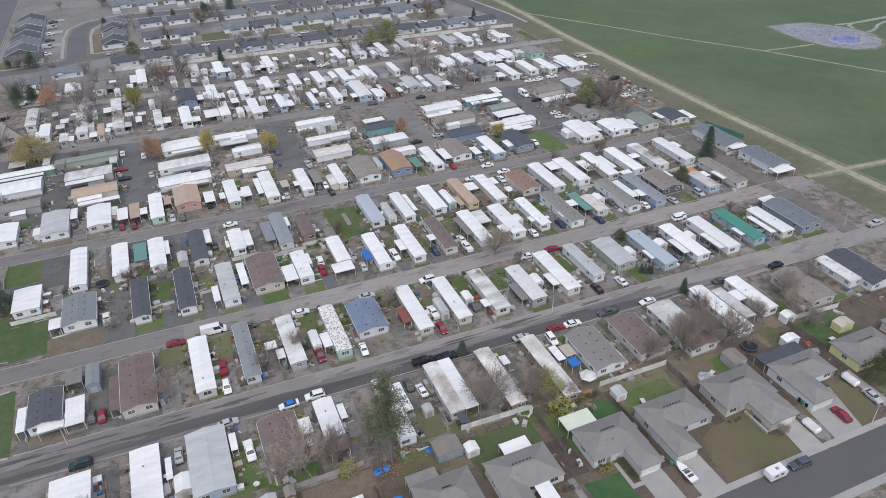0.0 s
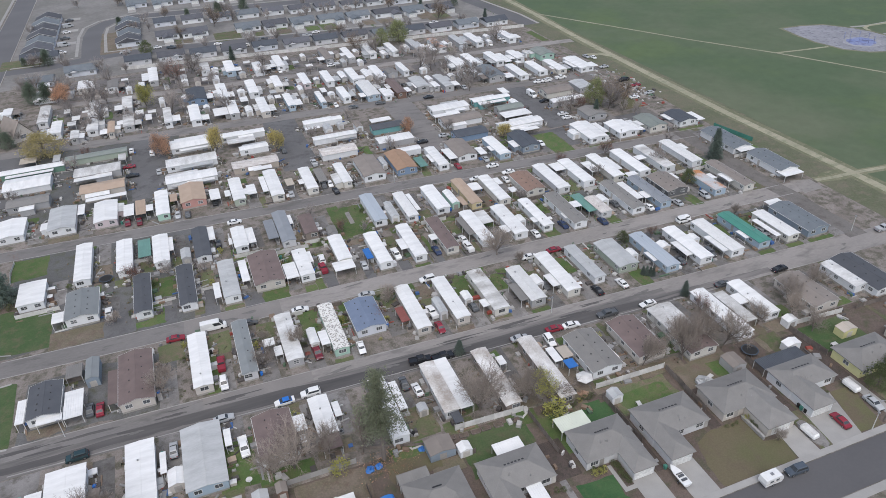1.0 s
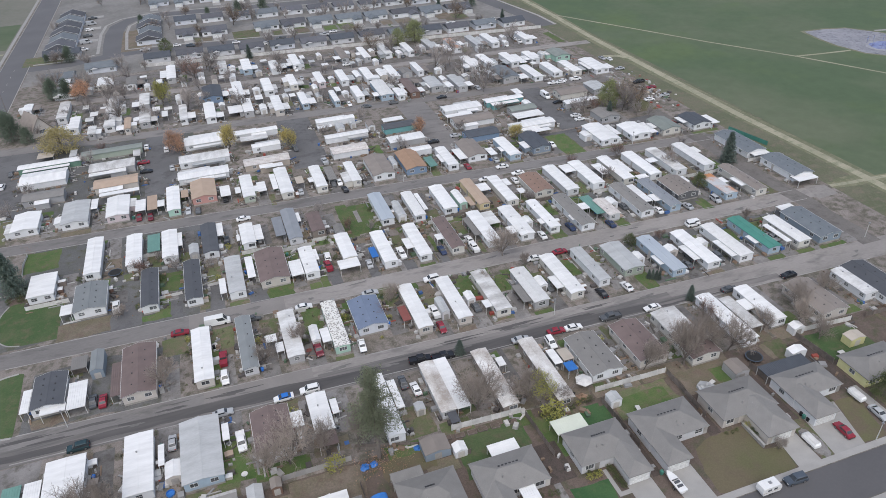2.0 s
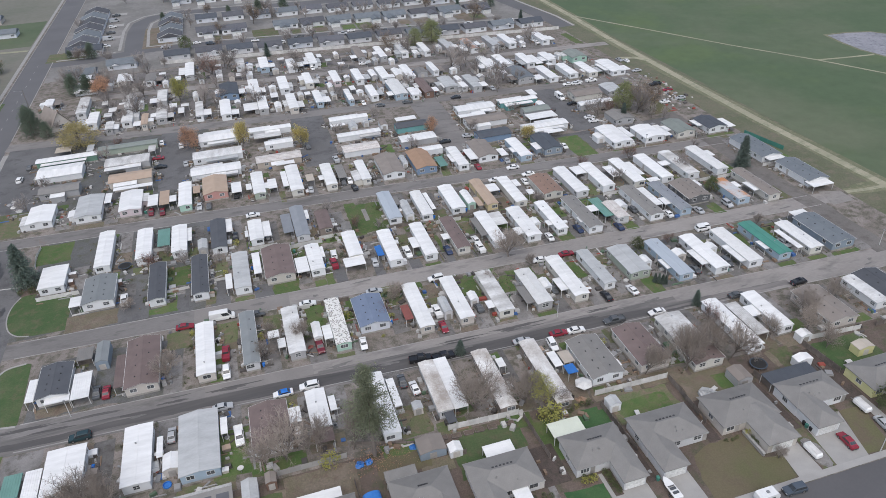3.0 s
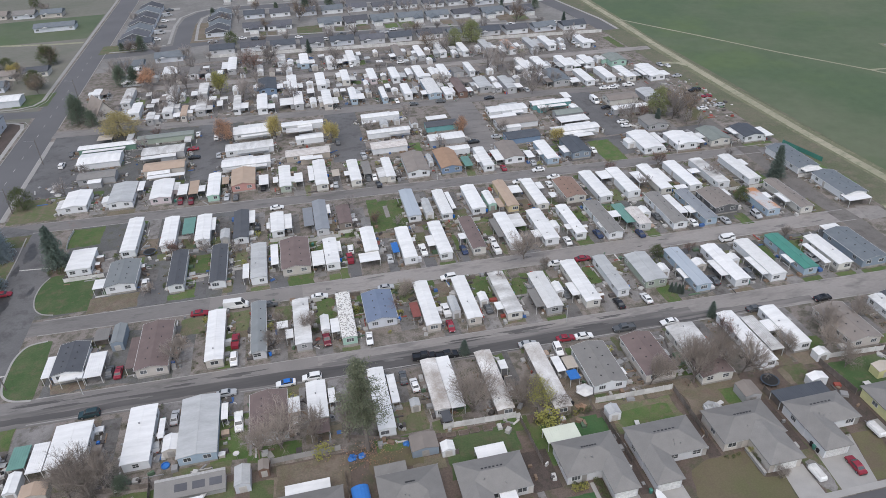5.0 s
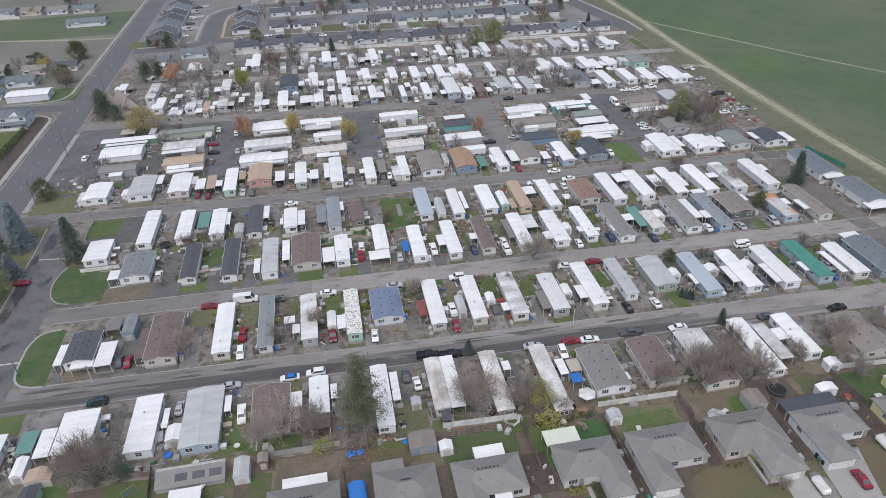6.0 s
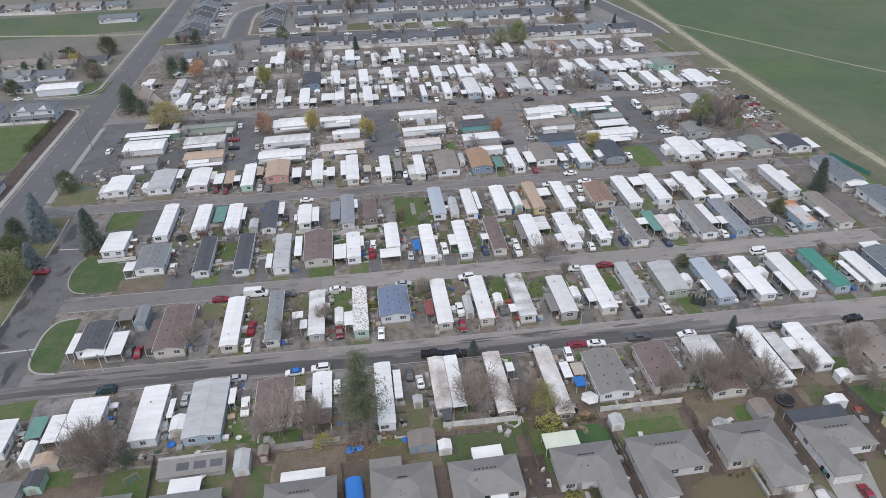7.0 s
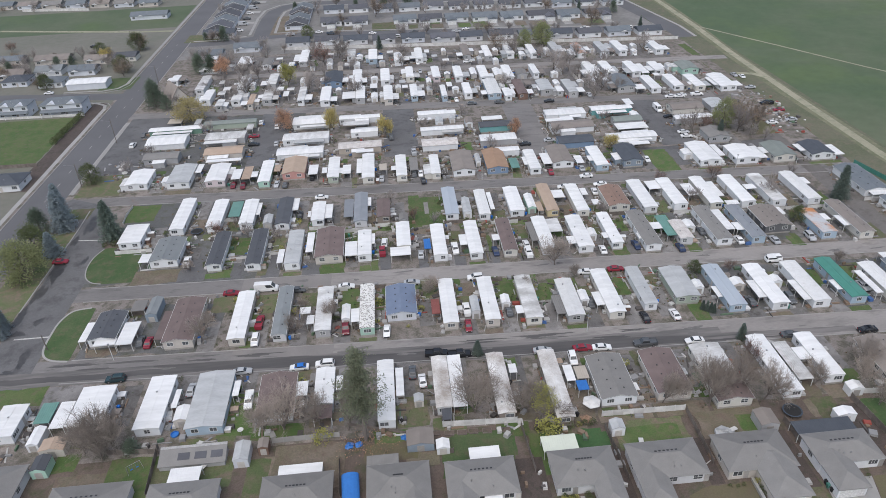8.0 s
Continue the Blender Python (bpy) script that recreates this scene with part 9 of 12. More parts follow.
fence(34.33, 67.84, 43.39, 67.74, 1.4, "wood")
lawn(33.93, 42.29, 65.14, 69.14, "bright")
odds_and_ends(51.02, 53.12, 68.67, 87.10, 10, 997)
odds_and_ends(45.86, 46.66, 67.67, 87.10, 7, 1226)
odds_and_ends(45.76, 52.92, 63.67, 67.47, 7, 1549)
yard_clutter(51.17, 52.22, 68.67, 86.10, 2, 535)
lawn(46.46, 51.22, 87.30, 90.10, "bright")
lawn(45.76, 53.32, 63.47, 67.47, "brown")
lawn(51.22, 56.22, 68.17, 76.10, "brown")
odds_and_ends(60.84, 62.94, 67.11, 85.39, 10, 1160)
odds_and_ends(55.67, 56.47, 66.11, 85.39, 7, 1405)
odds_and_ends(55.57, 62.74, 62.11, 65.91, 7, 1763)
yard_clutter(60.99, 62.04, 67.11, 84.39, 2, 631)
lawn(56.27, 61.04, 85.59, 88.39, "dull")
lawn(55.57, 63.14, 61.91, 65.91, "brown")
lawn(61.04, 66.04, 66.61, 74.39, "dull")
odds_and_ends(75.12, 77.12, 68.76, 82.12, 10, 1351)
odds_and_ends(66.63, 67.43, 67.76, 82.12, 7, 1621)
odds_and_ends(66.53, 77.02, 63.76, 67.56, 7, 2027)
yard_clutter(75.27, 76.32, 68.76, 81.12, 2, 743)
fence(66.93, 66.26, 78.51, 66.16, 1.4, "wood")
odds_and_ends(83.41, 85.51, 65.93, 85.13, 10, 1529)
odds_and_ends(77.61, 78.41, 64.93, 85.13, 7, 1816)
odds_and_ends(77.51, 85.31, 60.93, 64.73, 7, 2260)
yard_clutter(83.56, 84.61, 65.93, 84.13, 2, 850)
lawn(78.21, 83.61, 85.33, 88.13, "bright")
lawn(77.51, 85.71, 60.73, 64.73, "bright")
lawn(83.61, 88.61, 65.43, 74.13, "dull")
odds_and_ends(93.76, 95.86, 66.51, 84.72, 10, 1707)
odds_and_ends(87.96, 88.76, 65.51, 84.72, 7, 2015)
odds_and_ends(87.86, 95.66, 61.51, 65.31, 7, 2502)
yard_clutter(93.91, 94.96, 66.51, 83.72, 2, 954)
fence(88.26, 64.01, 97.16, 63.91, 1.4, "white")
lawn(93.96, 98.96, 66.01, 73.72, "brown")
odds_and_ends(105.17, 107.27, 65.38, 83.99, 10, 1902)
odds_and_ends(99.66, 100.46, 64.38, 83.99, 7, 2232)
odds_and_ends(99.56, 107.07, 60.38, 64.18, 7, 2763)
yard_clutter(105.32, 106.37, 65.38, 82.99, 2, 1070)
lawn(100.26, 105.37, 84.19, 86.99, "dull")
lawn(99.56, 107.47, 60.18, 64.18, "bright")
lawn(105.37, 110.37, 64.88, 72.99, "bright")
odds_and_ends(115.85, 117.95, 64.72, 83.63, 10, 2077)
odds_and_ends(110.05, 110.85, 63.72, 83.63, 7, 2426)
odds_and_ends(109.95, 117.75, 59.72, 63.52, 7, 2997)
yard_clutter(116.00, 117.05, 64.72, 82.63, 2, 1173)
lawn(109.95, 118.15, 59.52, 63.52, "brown")
lawn(116.05, 120.90, 64.22, 72.63, "dull")
odds_and_ends(125.90, 128.00, 63.86, 82.86, 10, 2245)
odds_and_ends(120.10, 120.90, 62.86, 82.86, 7, 2613)
odds_and_ends(120.00, 127.80, 58.86, 62.66, 7, 3223)
yard_clutter(126.05, 127.10, 63.86, 81.86, 2, 1272)
fence(120.40, 61.36, 129.30, 61.26, 1.4, "white")
lawn(120.70, 126.10, 83.06, 85.86, "dull")
lawn(126.10, 131.10, 63.36, 71.86, "brown")
odds_and_ends(137.55, 139.65, 63.34, 82.76, 10, 2442)
odds_and_ends(131.75, 132.55, 62.34, 82.76, 7, 2832)
odds_and_ends(131.65, 139.45, 58.34, 62.14, 7, 3487)
yard_clutter(137.70, 138.75, 63.34, 81.76, 2, 1388)
fence(132.05, 60.84, 140.95, 60.74, 1.4, "white")
lawn(132.35, 137.75, 82.96, 85.76, "brown")
lawn(137.75, 142.75, 62.84, 71.76, "bright")
odds_and_ends(162.56, 164.66, 65.77, 84.36, 10, 2806)
odds_and_ends(152.76, 153.56, 64.77, 84.36, 7, 3243)
odds_and_ends(152.66, 164.46, 60.77, 64.57, 7, 3987)
yard_clutter(162.71, 163.76, 65.77, 83.36, 2, 1601)
fence(153.06, 63.27, 165.96, 63.17, 1.4, "white")
lawn(162.76, 167.76, 65.27, 73.36, "bright")
odds_and_ends(164.47, 166.57, 44.40, 60.55, 14, 2774)
odds_and_ends(154.67, 155.47, 43.40, 60.55, 7, 3172)
odds_and_ends(154.57, 166.37, 60.75, 64.55, 7, 3881)
yard_clutter(164.62, 165.67, 44.40, 59.55, 2, 1599)
fence(154.97, 62.05, 167.87, 61.95, 1.4, "concrete")
lawn(154.57, 166.77, 60.75, 64.75, "brown")
lawn(164.67, 169.67, 54.40, 60.05, "bright")
odds_and_ends(-93.98, -91.88, 111.76, 123.70, 10, 1410)
odds_and_ends(-103.44, -102.64, 110.76, 123.70, 7, 1394)
odds_and_ends(-103.54, -92.08, 123.90, 127.70, 7, 1583)
yard_clutter(-93.83, -92.78, 111.76, 122.70, 2, 914)
lawn(-103.54, -91.68, 123.90, 127.90, "bright")
odds_and_ends(-78.32, -76.22, 110.56, 125.83, 10, 1153)
odds_and_ends(-88.06, -87.26, 109.56, 125.83, 7, 1108)
odds_and_ends(-88.16, -76.42, 126.03, 129.83, 7, 1237)
lawn(-87.46, -78.12, 106.36, 109.36, "brown")
lawn(-78.12, -73.12, 120.56, 125.33, "bright")
odds_and_ends(-65.13, -63.03, 109.94, 124.17, 10, 911)
odds_and_ends(-73.76, -72.96, 108.94, 124.17, 7, 839)
odds_and_ends(-73.86, -63.23, 124.37, 128.17, 7, 913)
yard_clutter(-64.98, -63.93, 109.94, 123.17, 2, 619)
lawn(-73.86, -62.83, 124.37, 128.37, "bright")
odds_and_ends(-48.33, -46.23, 106.49, 124.12, 10, 584)
odds_and_ends(-53.87, -53.07, 105.49, 124.12, 7, 479)
odds_and_ends(-53.97, -46.43, 124.32, 128.12, 7, 480)
yard_clutter(-48.18, -47.13, 106.49, 123.12, 2, 424)
lawn(-53.27, -48.13, 104.15, 105.29, "brown")
lawn(-53.97, -46.03, 124.32, 128.32, "brown")
odds_and_ends(-35.76, -33.66, 111.68, 125.04, 10, 427)
odds_and_ends(-45.56, -44.76, 110.68, 125.04, 7, 295)
odds_and_ends(-45.66, -33.86, 125.24, 129.04, 7, 252)
lawn(-45.66, -33.46, 125.24, 129.24, "dull")
odds_and_ends(-22.92, -20.82, 105.99, 122.75, 10, 149)
odds_and_ends(-28.24, -27.44, 104.99, 122.75, 7, 5)
odds_and_ends(-28.34, -21.02, 122.95, 126.75, 7, 106)
yard_clutter(-22.77, -21.72, 105.99, 121.75, 2, 168)
lawn(-28.34, -20.62, 122.95, 126.95, "bright")
odds_and_ends(-9.68, -7.58, 103.43, 123.95, 10, 60)
odds_and_ends(-15.39, -14.59, 102.43, 123.95, 7, 236)
odds_and_ends(-15.49, -7.78, 124.15, 127.95, 7, 383)
yard_clutter(-9.53, -8.48, 103.43, 122.95, 2, 42)
lawn(-15.49, -7.38, 124.15, 128.15, "bright")
odds_and_ends(2.38, 4.48, 103.19, 120.27, 10, 275)
odds_and_ends(-2.70, -1.90, 102.19, 120.27, 7, 476)
odds_and_ends(-2.80, 4.28, 120.47, 124.27, 7, 673)
yard_clutter(2.53, 3.58, 103.19, 119.27, 2, 84)
lawn(-2.80, 4.68, 120.47, 124.47, "bright")
lawn(2.58, 7.58, 113.19, 119.77, "brown")
odds_and_ends(14.80, 16.90, 102.64, 118.51, 10, 494)
odds_and_ends(10.24, 11.04, 101.64, 118.51, 7, 719)
odds_and_ends(10.14, 16.70, 118.71, 122.51, 7, 967)
yard_clutter(14.95, 16.00, 102.64, 117.51, 2, 213)
lawn(15.00, 19.07, 112.64, 118.01, "brown")
odds_and_ends(27.80, 29.90, 103.49, 119.94, 10, 633)
odds_and_ends(18.27, 19.07, 102.49, 119.94, 7, 876)
odds_and_ends(18.17, 29.70, 120.14, 123.94, 7, 1158)
yard_clutter(27.95, 29.00, 103.49, 118.94, 2, 294)
odds_and_ends(40.17, 42.27, 103.45, 119.42, 10, 849)
odds_and_ends(30.97, 31.77, 102.45, 119.42, 7, 1117)
odds_and_ends(30.87, 42.07, 119.62, 123.42, 7, 1450)
yard_clutter(40.32, 41.37, 103.45, 118.42, 2, 421)
lawn(40.37, 45.37, 113.45, 118.92, "bright")
odds_and_ends(51.80, 53.90, 100.64, 116.77, 10, 1106)
odds_and_ends(46.62, 47.42, 99.64, 116.77, 7, 1401)
odds_and_ends(46.52, 53.70, 116.97, 120.77, 7, 1790)
yard_clutter(51.95, 53.00, 100.64, 115.77, 2, 574)
odds_and_ends(64.98, 67.08, 104.23, 118.80, 10, 1273)
odds_and_ends(55.78, 56.58, 103.23, 118.80, 7, 1593)
odds_and_ends(55.68, 66.88, 119.00, 122.80, 7, 2026)
yard_clutter(65.13, 66.18, 104.23, 117.80, 2, 670)
lawn(65.18, 70.18, 114.23, 118.30, "dull")
odds_and_ends(76.86, 78.96, 99.49, 115.59, 10, 1518)
odds_and_ends(71.06, 71.86, 98.49, 115.59, 7, 1859)
odds_and_ends(70.96, 78.76, 115.79, 119.59, 7, 2344)
yard_clutter(77.01, 78.06, 99.49, 114.59, 2, 818)
lawn(71.66, 77.06, 96.87, 98.29, "dull")
lawn(70.96, 79.16, 115.79, 119.79, "brown")
lawn(77.06, 82.06, 109.49, 115.09, "bright")
odds_and_ends(90.64, 92.74, 101.33, 115.18, 10, 1706)
odds_and_ends(81.75, 82.55, 100.33, 115.18, 7, 2071)
odds_and_ends(81.65, 92.54, 115.38, 119.18, 7, 2603)
yard_clutter(90.79, 91.84, 101.33, 114.18, 2, 926)
lawn(81.65, 92.94, 115.38, 119.38, "bright")
odds_and_ends(118.59, 120.69, 96.71, 112.74, 10, 2160)
odds_and_ends(109.32, 110.12, 95.71, 112.74, 7, 2572)
odds_and_ends(109.22, 120.49, 112.94, 116.74, 7, 3205)
yard_clutter(118.74, 119.79, 96.71, 111.74, 2, 1197)
lawn(109.22, 120.89, 94.54, 95.51, "bright")
odds_and_ends(132.45, 134.55, 96.32, 107.71, 10, 2386)
odds_and_ends(122.65, 123.45, 95.32, 107.71, 7, 2824)
odds_and_ends(122.55, 134.35, 107.91, 111.71, 7, 3508)
yard_clutter(132.60, 133.65, 96.32, 106.71, 2, 1330)
lawn(122.55, 134.75, 93.75, 95.12, "brown")
odds_and_ends(146.57, 148.67, 95.87, 107.68, 10, 2625)
odds_and_ends(136.77, 137.57, 94.87, 107.68, 7, 3090)
odds_and_ends(136.67, 148.47, 107.88, 111.68, 7, 3830)
yard_clutter(146.72, 147.77, 95.87, 106.68, 2, 1471)
odds_and_ends(160.58, 162.68, 95.32, 106.03, 10, 2864)
odds_and_ends(150.98, 151.78, 94.32, 106.03, 7, 3357)
odds_and_ends(150.88, 162.48, 106.23, 110.03, 7, 4153)
yard_clutter(160.73, 161.78, 95.32, 105.03, 2, 1613)
lawn(150.88, 162.88, 92.11, 94.12, "bright")
odds_and_ends(143.55, 145.95, 144.35, 159.26, 10, 2747)
odds_and_ends(130.64, 132.74, 116.61, 125.90, 10, 2416)
odds_and_ends(120.84, 121.64, 115.61, 125.90, 7, 2891)
odds_and_ends(120.74, 132.54, 111.61, 115.41, 7, 3609)
lawn(121.44, 130.84, 126.10, 128.90, "brown")
odds_and_ends(-30.32, -27.92, 185.40, 209.57, 10, 37)
odds_and_ends(-13.85, -11.45, 185.69, 207.14, 10, 250)
odds_and_ends(-0.67, 1.73, 181.42, 205.36, 10, 462)
lawn(-0.47, 4.53, 194.42, 202.86, "dull")
odds_and_ends(11.19, 13.59, 184.12, 204.64, 10, 686)
lawn(11.39, 16.39, 197.12, 202.14, "brown")
odds_and_ends(-42.46, -40.06, 188.67, 211.61, 10, 210)
lawn(-42.26, -37.26, 201.67, 209.11, "brown")
odds_and_ends(-58.26, -55.86, 191.95, 210.72, 10, 491)
lawn(-58.06, -53.06, 204.95, 208.22, "brown")
odds_and_ends(-73.10, -70.70, 193.67, 212.34, 10, 739)
odds_and_ends(-88.16, -85.76, 197.74, 216.50, 10, 975)
lawn(-87.96, -82.96, 200.24, 203.50, "bright")
odds_and_ends(-73.31, -70.91, 212.44, 237.07, 10, 682)
lawn(-73.11, -68.11, 214.94, 224.07, "bright")
odds_and_ends(-58.73, -56.33, 215.20, 235.58, 10, 427)
lawn(-58.53, -53.53, 217.70, 222.58, "dull")
odds_and_ends(-15.61, -13.21, 208.86, 233.62, 10, 283)
odds_and_ends(-25.50, -23.10, 211.29, 232.84, 10, 52)
lawn(-25.30, -20.61, 213.79, 219.84, "brown")
odds_and_ends(-1.53, 0.87, 208.82, 232.49, 10, 524)
odds_and_ends(10.61, 13.01, 212.12, 232.85, 10, 753)
lawn(10.81, 15.81, 214.62, 219.85, "bright")
odds_and_ends(24.01, 26.41, 209.33, 230.81, 10, 971)
lawn(24.21, 29.21, 211.83, 217.81, "bright")
odds_and_ends(-45.78, -43.38, 249.45, 276.37, 10, 105)
lawn(-45.58, -40.58, 251.95, 263.37, "bright")
odds_and_ends(-7.55, -5.15, 246.28, 269.45, 10, 531)
odds_and_ends(6.29, 8.69, 240.58, 259.74, 10, 751)
odds_and_ends(17.33, 19.73, 242.83, 266.53, 10, 954)
lawn(17.53, 22.53, 245.33, 253.53, "bright")
odds_and_ends(-79.36, -76.96, 253.32, 270.74, 10, 665)
odds_and_ends(-65.00, -62.60, 248.57, 264.81, 10, 443)
odds_and_ends(-19.76, -17.36, 254.21, 271.28, 10, 351)
odds_and_ends(67.02, 69.42, 240.20, 264.06, 10, 1791)
lawn(67.22, 72.22, 242.70, 251.06, "bright")
odds_and_ends(54.46, 56.86, 238.58, 262.55, 10, 1579)
lawn(54.66, 59.66, 241.08, 249.55, "bright")
odds_and_ends(78.92, 81.32, 237.85, 259.74, 10, 1995)
odds_and_ends(92.55, 94.95, 238.58, 261.25, 10, 2219)
lawn(92.75, 97.75, 241.08, 248.25, "dull")
odds_and_ends(104.87, 107.27, 232.70, 256.49, 10, 2403)
lawn(105.07, 110.07, 235.20, 243.49, "dull")
odds_and_ends(117.43, 119.83, 233.35, 256.33, 10, 2626)
odds_and_ends(127.12, 129.52, 232.17, 256.15, 10, 2780)
odds_and_ends(43.41, 45.81, 242.47, 268.05, 10, 1395)
lawn(43.61, 48.61, 244.97, 255.05, "brown")
odds_and_ends(146.52, 148.92, 230.47, 251.39, 10, 3104)
odds_and_ends(35.25, 37.65, 207.29, 228.94, 10, 1154)
lawn(35.45, 40.45, 209.79, 215.94, "dull")
odds_and_ends(47.96, 50.36, 204.38, 227.12, 10, 1356)
odds_and_ends(60.19, 62.59, 201.81, 225.21, 10, 1558)
odds_and_ends(73.41, 75.81, 204.87, 224.05, 10, 1810)
lawn(73.61, 78.61, 207.37, 211.05, "dull")
odds_and_ends(101.95, 104.35, 199.44, 222.04, 10, 2255)
odds_and_ends(110.59, 112.99, 199.43, 221.06, 10, 2399)
odds_and_ends(122.81, 125.21, 196.87, 218.43, 10, 2601)
lawn(123.01, 128.01, 199.37, 205.43, "bright")
odds_and_ends(134.53, 136.93, 197.35, 215.07, 10, 2802)
odds_and_ends(24.82, 27.22, 181.33, 200.59, 10, 925)
lawn(25.02, 30.02, 194.33, 198.09, "dull")
odds_and_ends(36.74, 39.14, 182.44, 201.86, 10, 1111)
lawn(36.94, 41.94, 195.44, 199.36, "dull")
odds_and_ends(50.25, 52.65, 179.37, 205.23, 10, 1284)
lawn(50.45, 55.45, 192.37, 202.73, "bright")
odds_and_ends(54.67, 57.07, 175.49, 190.54, 10, 1397)
odds_and_ends(62.19, 64.59, 176.67, 201.57, 10, 1510)
odds_and_ends(75.12, 77.52, 179.87, 199.06, 10, 1711)
lawn(75.32, 80.32, 192.87, 196.56, "dull")
odds_and_ends(85.42, 87.82, 174.98, 196.85, 10, 1904)
odds_and_ends(79.18, 81.58, 177.00, 188.18, 10, 1828)
odds_and_ends(113.41, 115.81, 176.61, 198.70, 10, 2312)
odds_and_ends(124.05, 126.45, 171.92, 194.94, 10, 2547)
lawn(124.25, 129.25, 184.92, 192.44, "dull")
odds_and_ends(135.19, 137.59, 173.34, 194.35, 10, 2740)
lawn(135.39, 139.60, 186.34, 191.85, "brown")
odds_and_ends(144.75, 147.15, 171.31, 192.52, 10, 2894)
odds_and_ends(151.48, 153.88, 195.53, 212.27, 10, 3016)
odds_and_ends(158.57, 160.97, 168.39, 191.13, 10, 3072)
lawn(158.77, 163.77, 181.39, 188.63, "dull")
odds_and_ends(-80.67, -78.27, 187.91, 201.33, 10, 862)
odds_and_ends(-94.36, -91.96, 213.65, 239.98, 10, 1038)
lawn(-94.16, -89.16, 216.15, 226.98, "bright")
odds_and_ends(-66.39, -63.99, 187.70, 205.41, 10, 610)
odds_and_ends(-110.97, -108.57, 230.57, 243.93, 10, 1259)
tree("yellowbush", 27.68, 166.92, 1.3)
tree("hedge", -77.99, 32.05, 1.2)
tree("yellowbush", 125.04, 54.24, 1.4)
tree("yellowbush", 119.59, 70.32, 0.9)
tree("bare", 5.93, 32.94, 6.0)
tree("hedge", -4.60, 69.37, 1.8)
tree("yellowbush", -1.40, 16.42, 1.0)
tree("hedge", -8.26, 119.90, 1.3)
tree("hedge", -26.30, 144.94, 1.1)
tree("hedge", 81.81, 128.13, 1.1)
tree("hedge", 125.34, 25.67, 1.1)
tree("yellowbush", 69.32, 99.89, 1.8)
tree("hedge", 90.56, 145.41, 0.9)
tree("bare", 5.30, 30.86, 4.6)
tree("smallred", 6.80, 50.21, 1.4)
tree("smallred", 63.15, 130.61, 1.0)
tree("hedge", 12.66, 83.51, 1.6)
tree("yellowbush", -67.25, 75.50, 0.9)
tree("hedge", 69.02, 62.38, 1.2)
tree("hedge", 58.81, 32.42, 1.2)
tree("bare", 144.13, 115.13, 6.6)
tree("bare", 140.77, 118.57, 7.5)
tree("hedge", -5.75, 68.65, 1.4)
tree("bare", 87.78, 146.20, 6.2)
tree("smallred", 17.84, 64.19, 1.9)
tree("smallred", -46.66, 71.14, 1.8)
tree("smallred", -65.08, 35.90, 1.4)
tree("bare", 64.83, 67.85, 5.3)
tree("bare", 130.52, 129.70, 5.6)
tree("bare", 10.21, 152.42, 6.2)
tree("smallred", -12.56, 69.42, 1.1)
tree("hedge", -4.62, 57.92, 1.9)
tree("hedge", 66.64, 68.01, 1.8)
tree("hedge", -49.85, 28.86, 1.4)
tree("smallred", 24.66, 25.70, 1.1)
tree("hedge", 3.52, 33.59, 1.6)
tree("yellowbush", -49.56, 34.88, 1.4)
tree("hedge", 26.03, 122.51, 1.3)
tree("bare", 123.01, 28.57, 5.4)
tree("hedge", 52.10, 68.80, 1.1)
tree("bare", -50.99, 70.01, 5.8)
tree("hedge", 129.80, 60.89, 1.5)
tree("bare", 64.14, 67.34, 5.9)
tree("bare", -4.18, 87.38, 5.3)
tree("smallred", -18.60, 34.18, 1.5)
tree("redtree", 3.25, 73.48, 5.4)
tree("smallred", 88.74, 116.39, 1.6)
tree("smallred", 59.62, 31.22, 1.2)
tree("bare", 9.20, 69.55, 5.1)
tree("hedge", -29.24, 124.39, 1.4)
tree("yellowbush", -39.69, 61.48, 1.4)
tree("smallred", 117.46, 45.80, 1.1)
tree("hedge", 17.24, 50.81, 1.0)
tree("redtree", 110.39, 85.94, 7.4)
tree("hedge", -8.77, 62.86, 1.0)
tree("smallred", -33.71, 73.89, 1.3)
tree("redtree", -78.13, 175.23, 4.7)
tree("redtree", -61.80, 72.48, 6.7)
tree("yellowbush", 30.23, 143.45, 1.4)
tree("hedge", 78.98, 145.05, 1.7)
tree("hedge", 64.20, 148.51, 1.8)
tree("hedge", -25.69, 68.83, 1.7)
tree("smallred", 10.67, 69.83, 0.9)
tree("hedge", 13.33, 62.90, 1.0)
tree("smallred", 101.89, 118.71, 1.2)
tree("hedge", 20.16, 69.47, 1.8)
tree("bare", -56.81, 77.81, 4.8)
tree("hedge", -79.73, 132.20, 1.3)
tree("bare", 119.42, 134.10, 4.9)
tree("bare", -66.11, 52.87, 5.1)
tree("bare", -30.73, 27.97, 5.3)
tree("smallred", -26.81, 145.01, 1.6)
tree("hedge", 114.33, 86.03, 1.1)
tree("yellowbush", -35.61, 77.53, 1.8)
tree("yellowbush", 9.79, 119.00, 1.6)
tree("bare", 64.57, 133.33, 6.9)
tree("hedge", -78.91, 75.83, 1.8)
tree("hedge", -61.95, 55.11, 1.7)
tree("bare", -55.11, 26.48, 4.9)
tree("redtree", 92.15, 87.34, 5.4)
tree("redtree", 126.49, 130.18, 7.4)
tree("bare", 28.95, 164.53, 6.5)
tree("bare", -40.66, 68.30, 5.0)
tree("bare", 140.18, 125.00, 4.7)
driveway(-77.03, -72.63, 16.47, 29.67)
driveway(-56.48, -52.08, 13.78, 26.23)
driveway(-57.21, -52.81, -8.82, 4.68)
driveway(-70.81, -66.41, -10.44, 3.06)
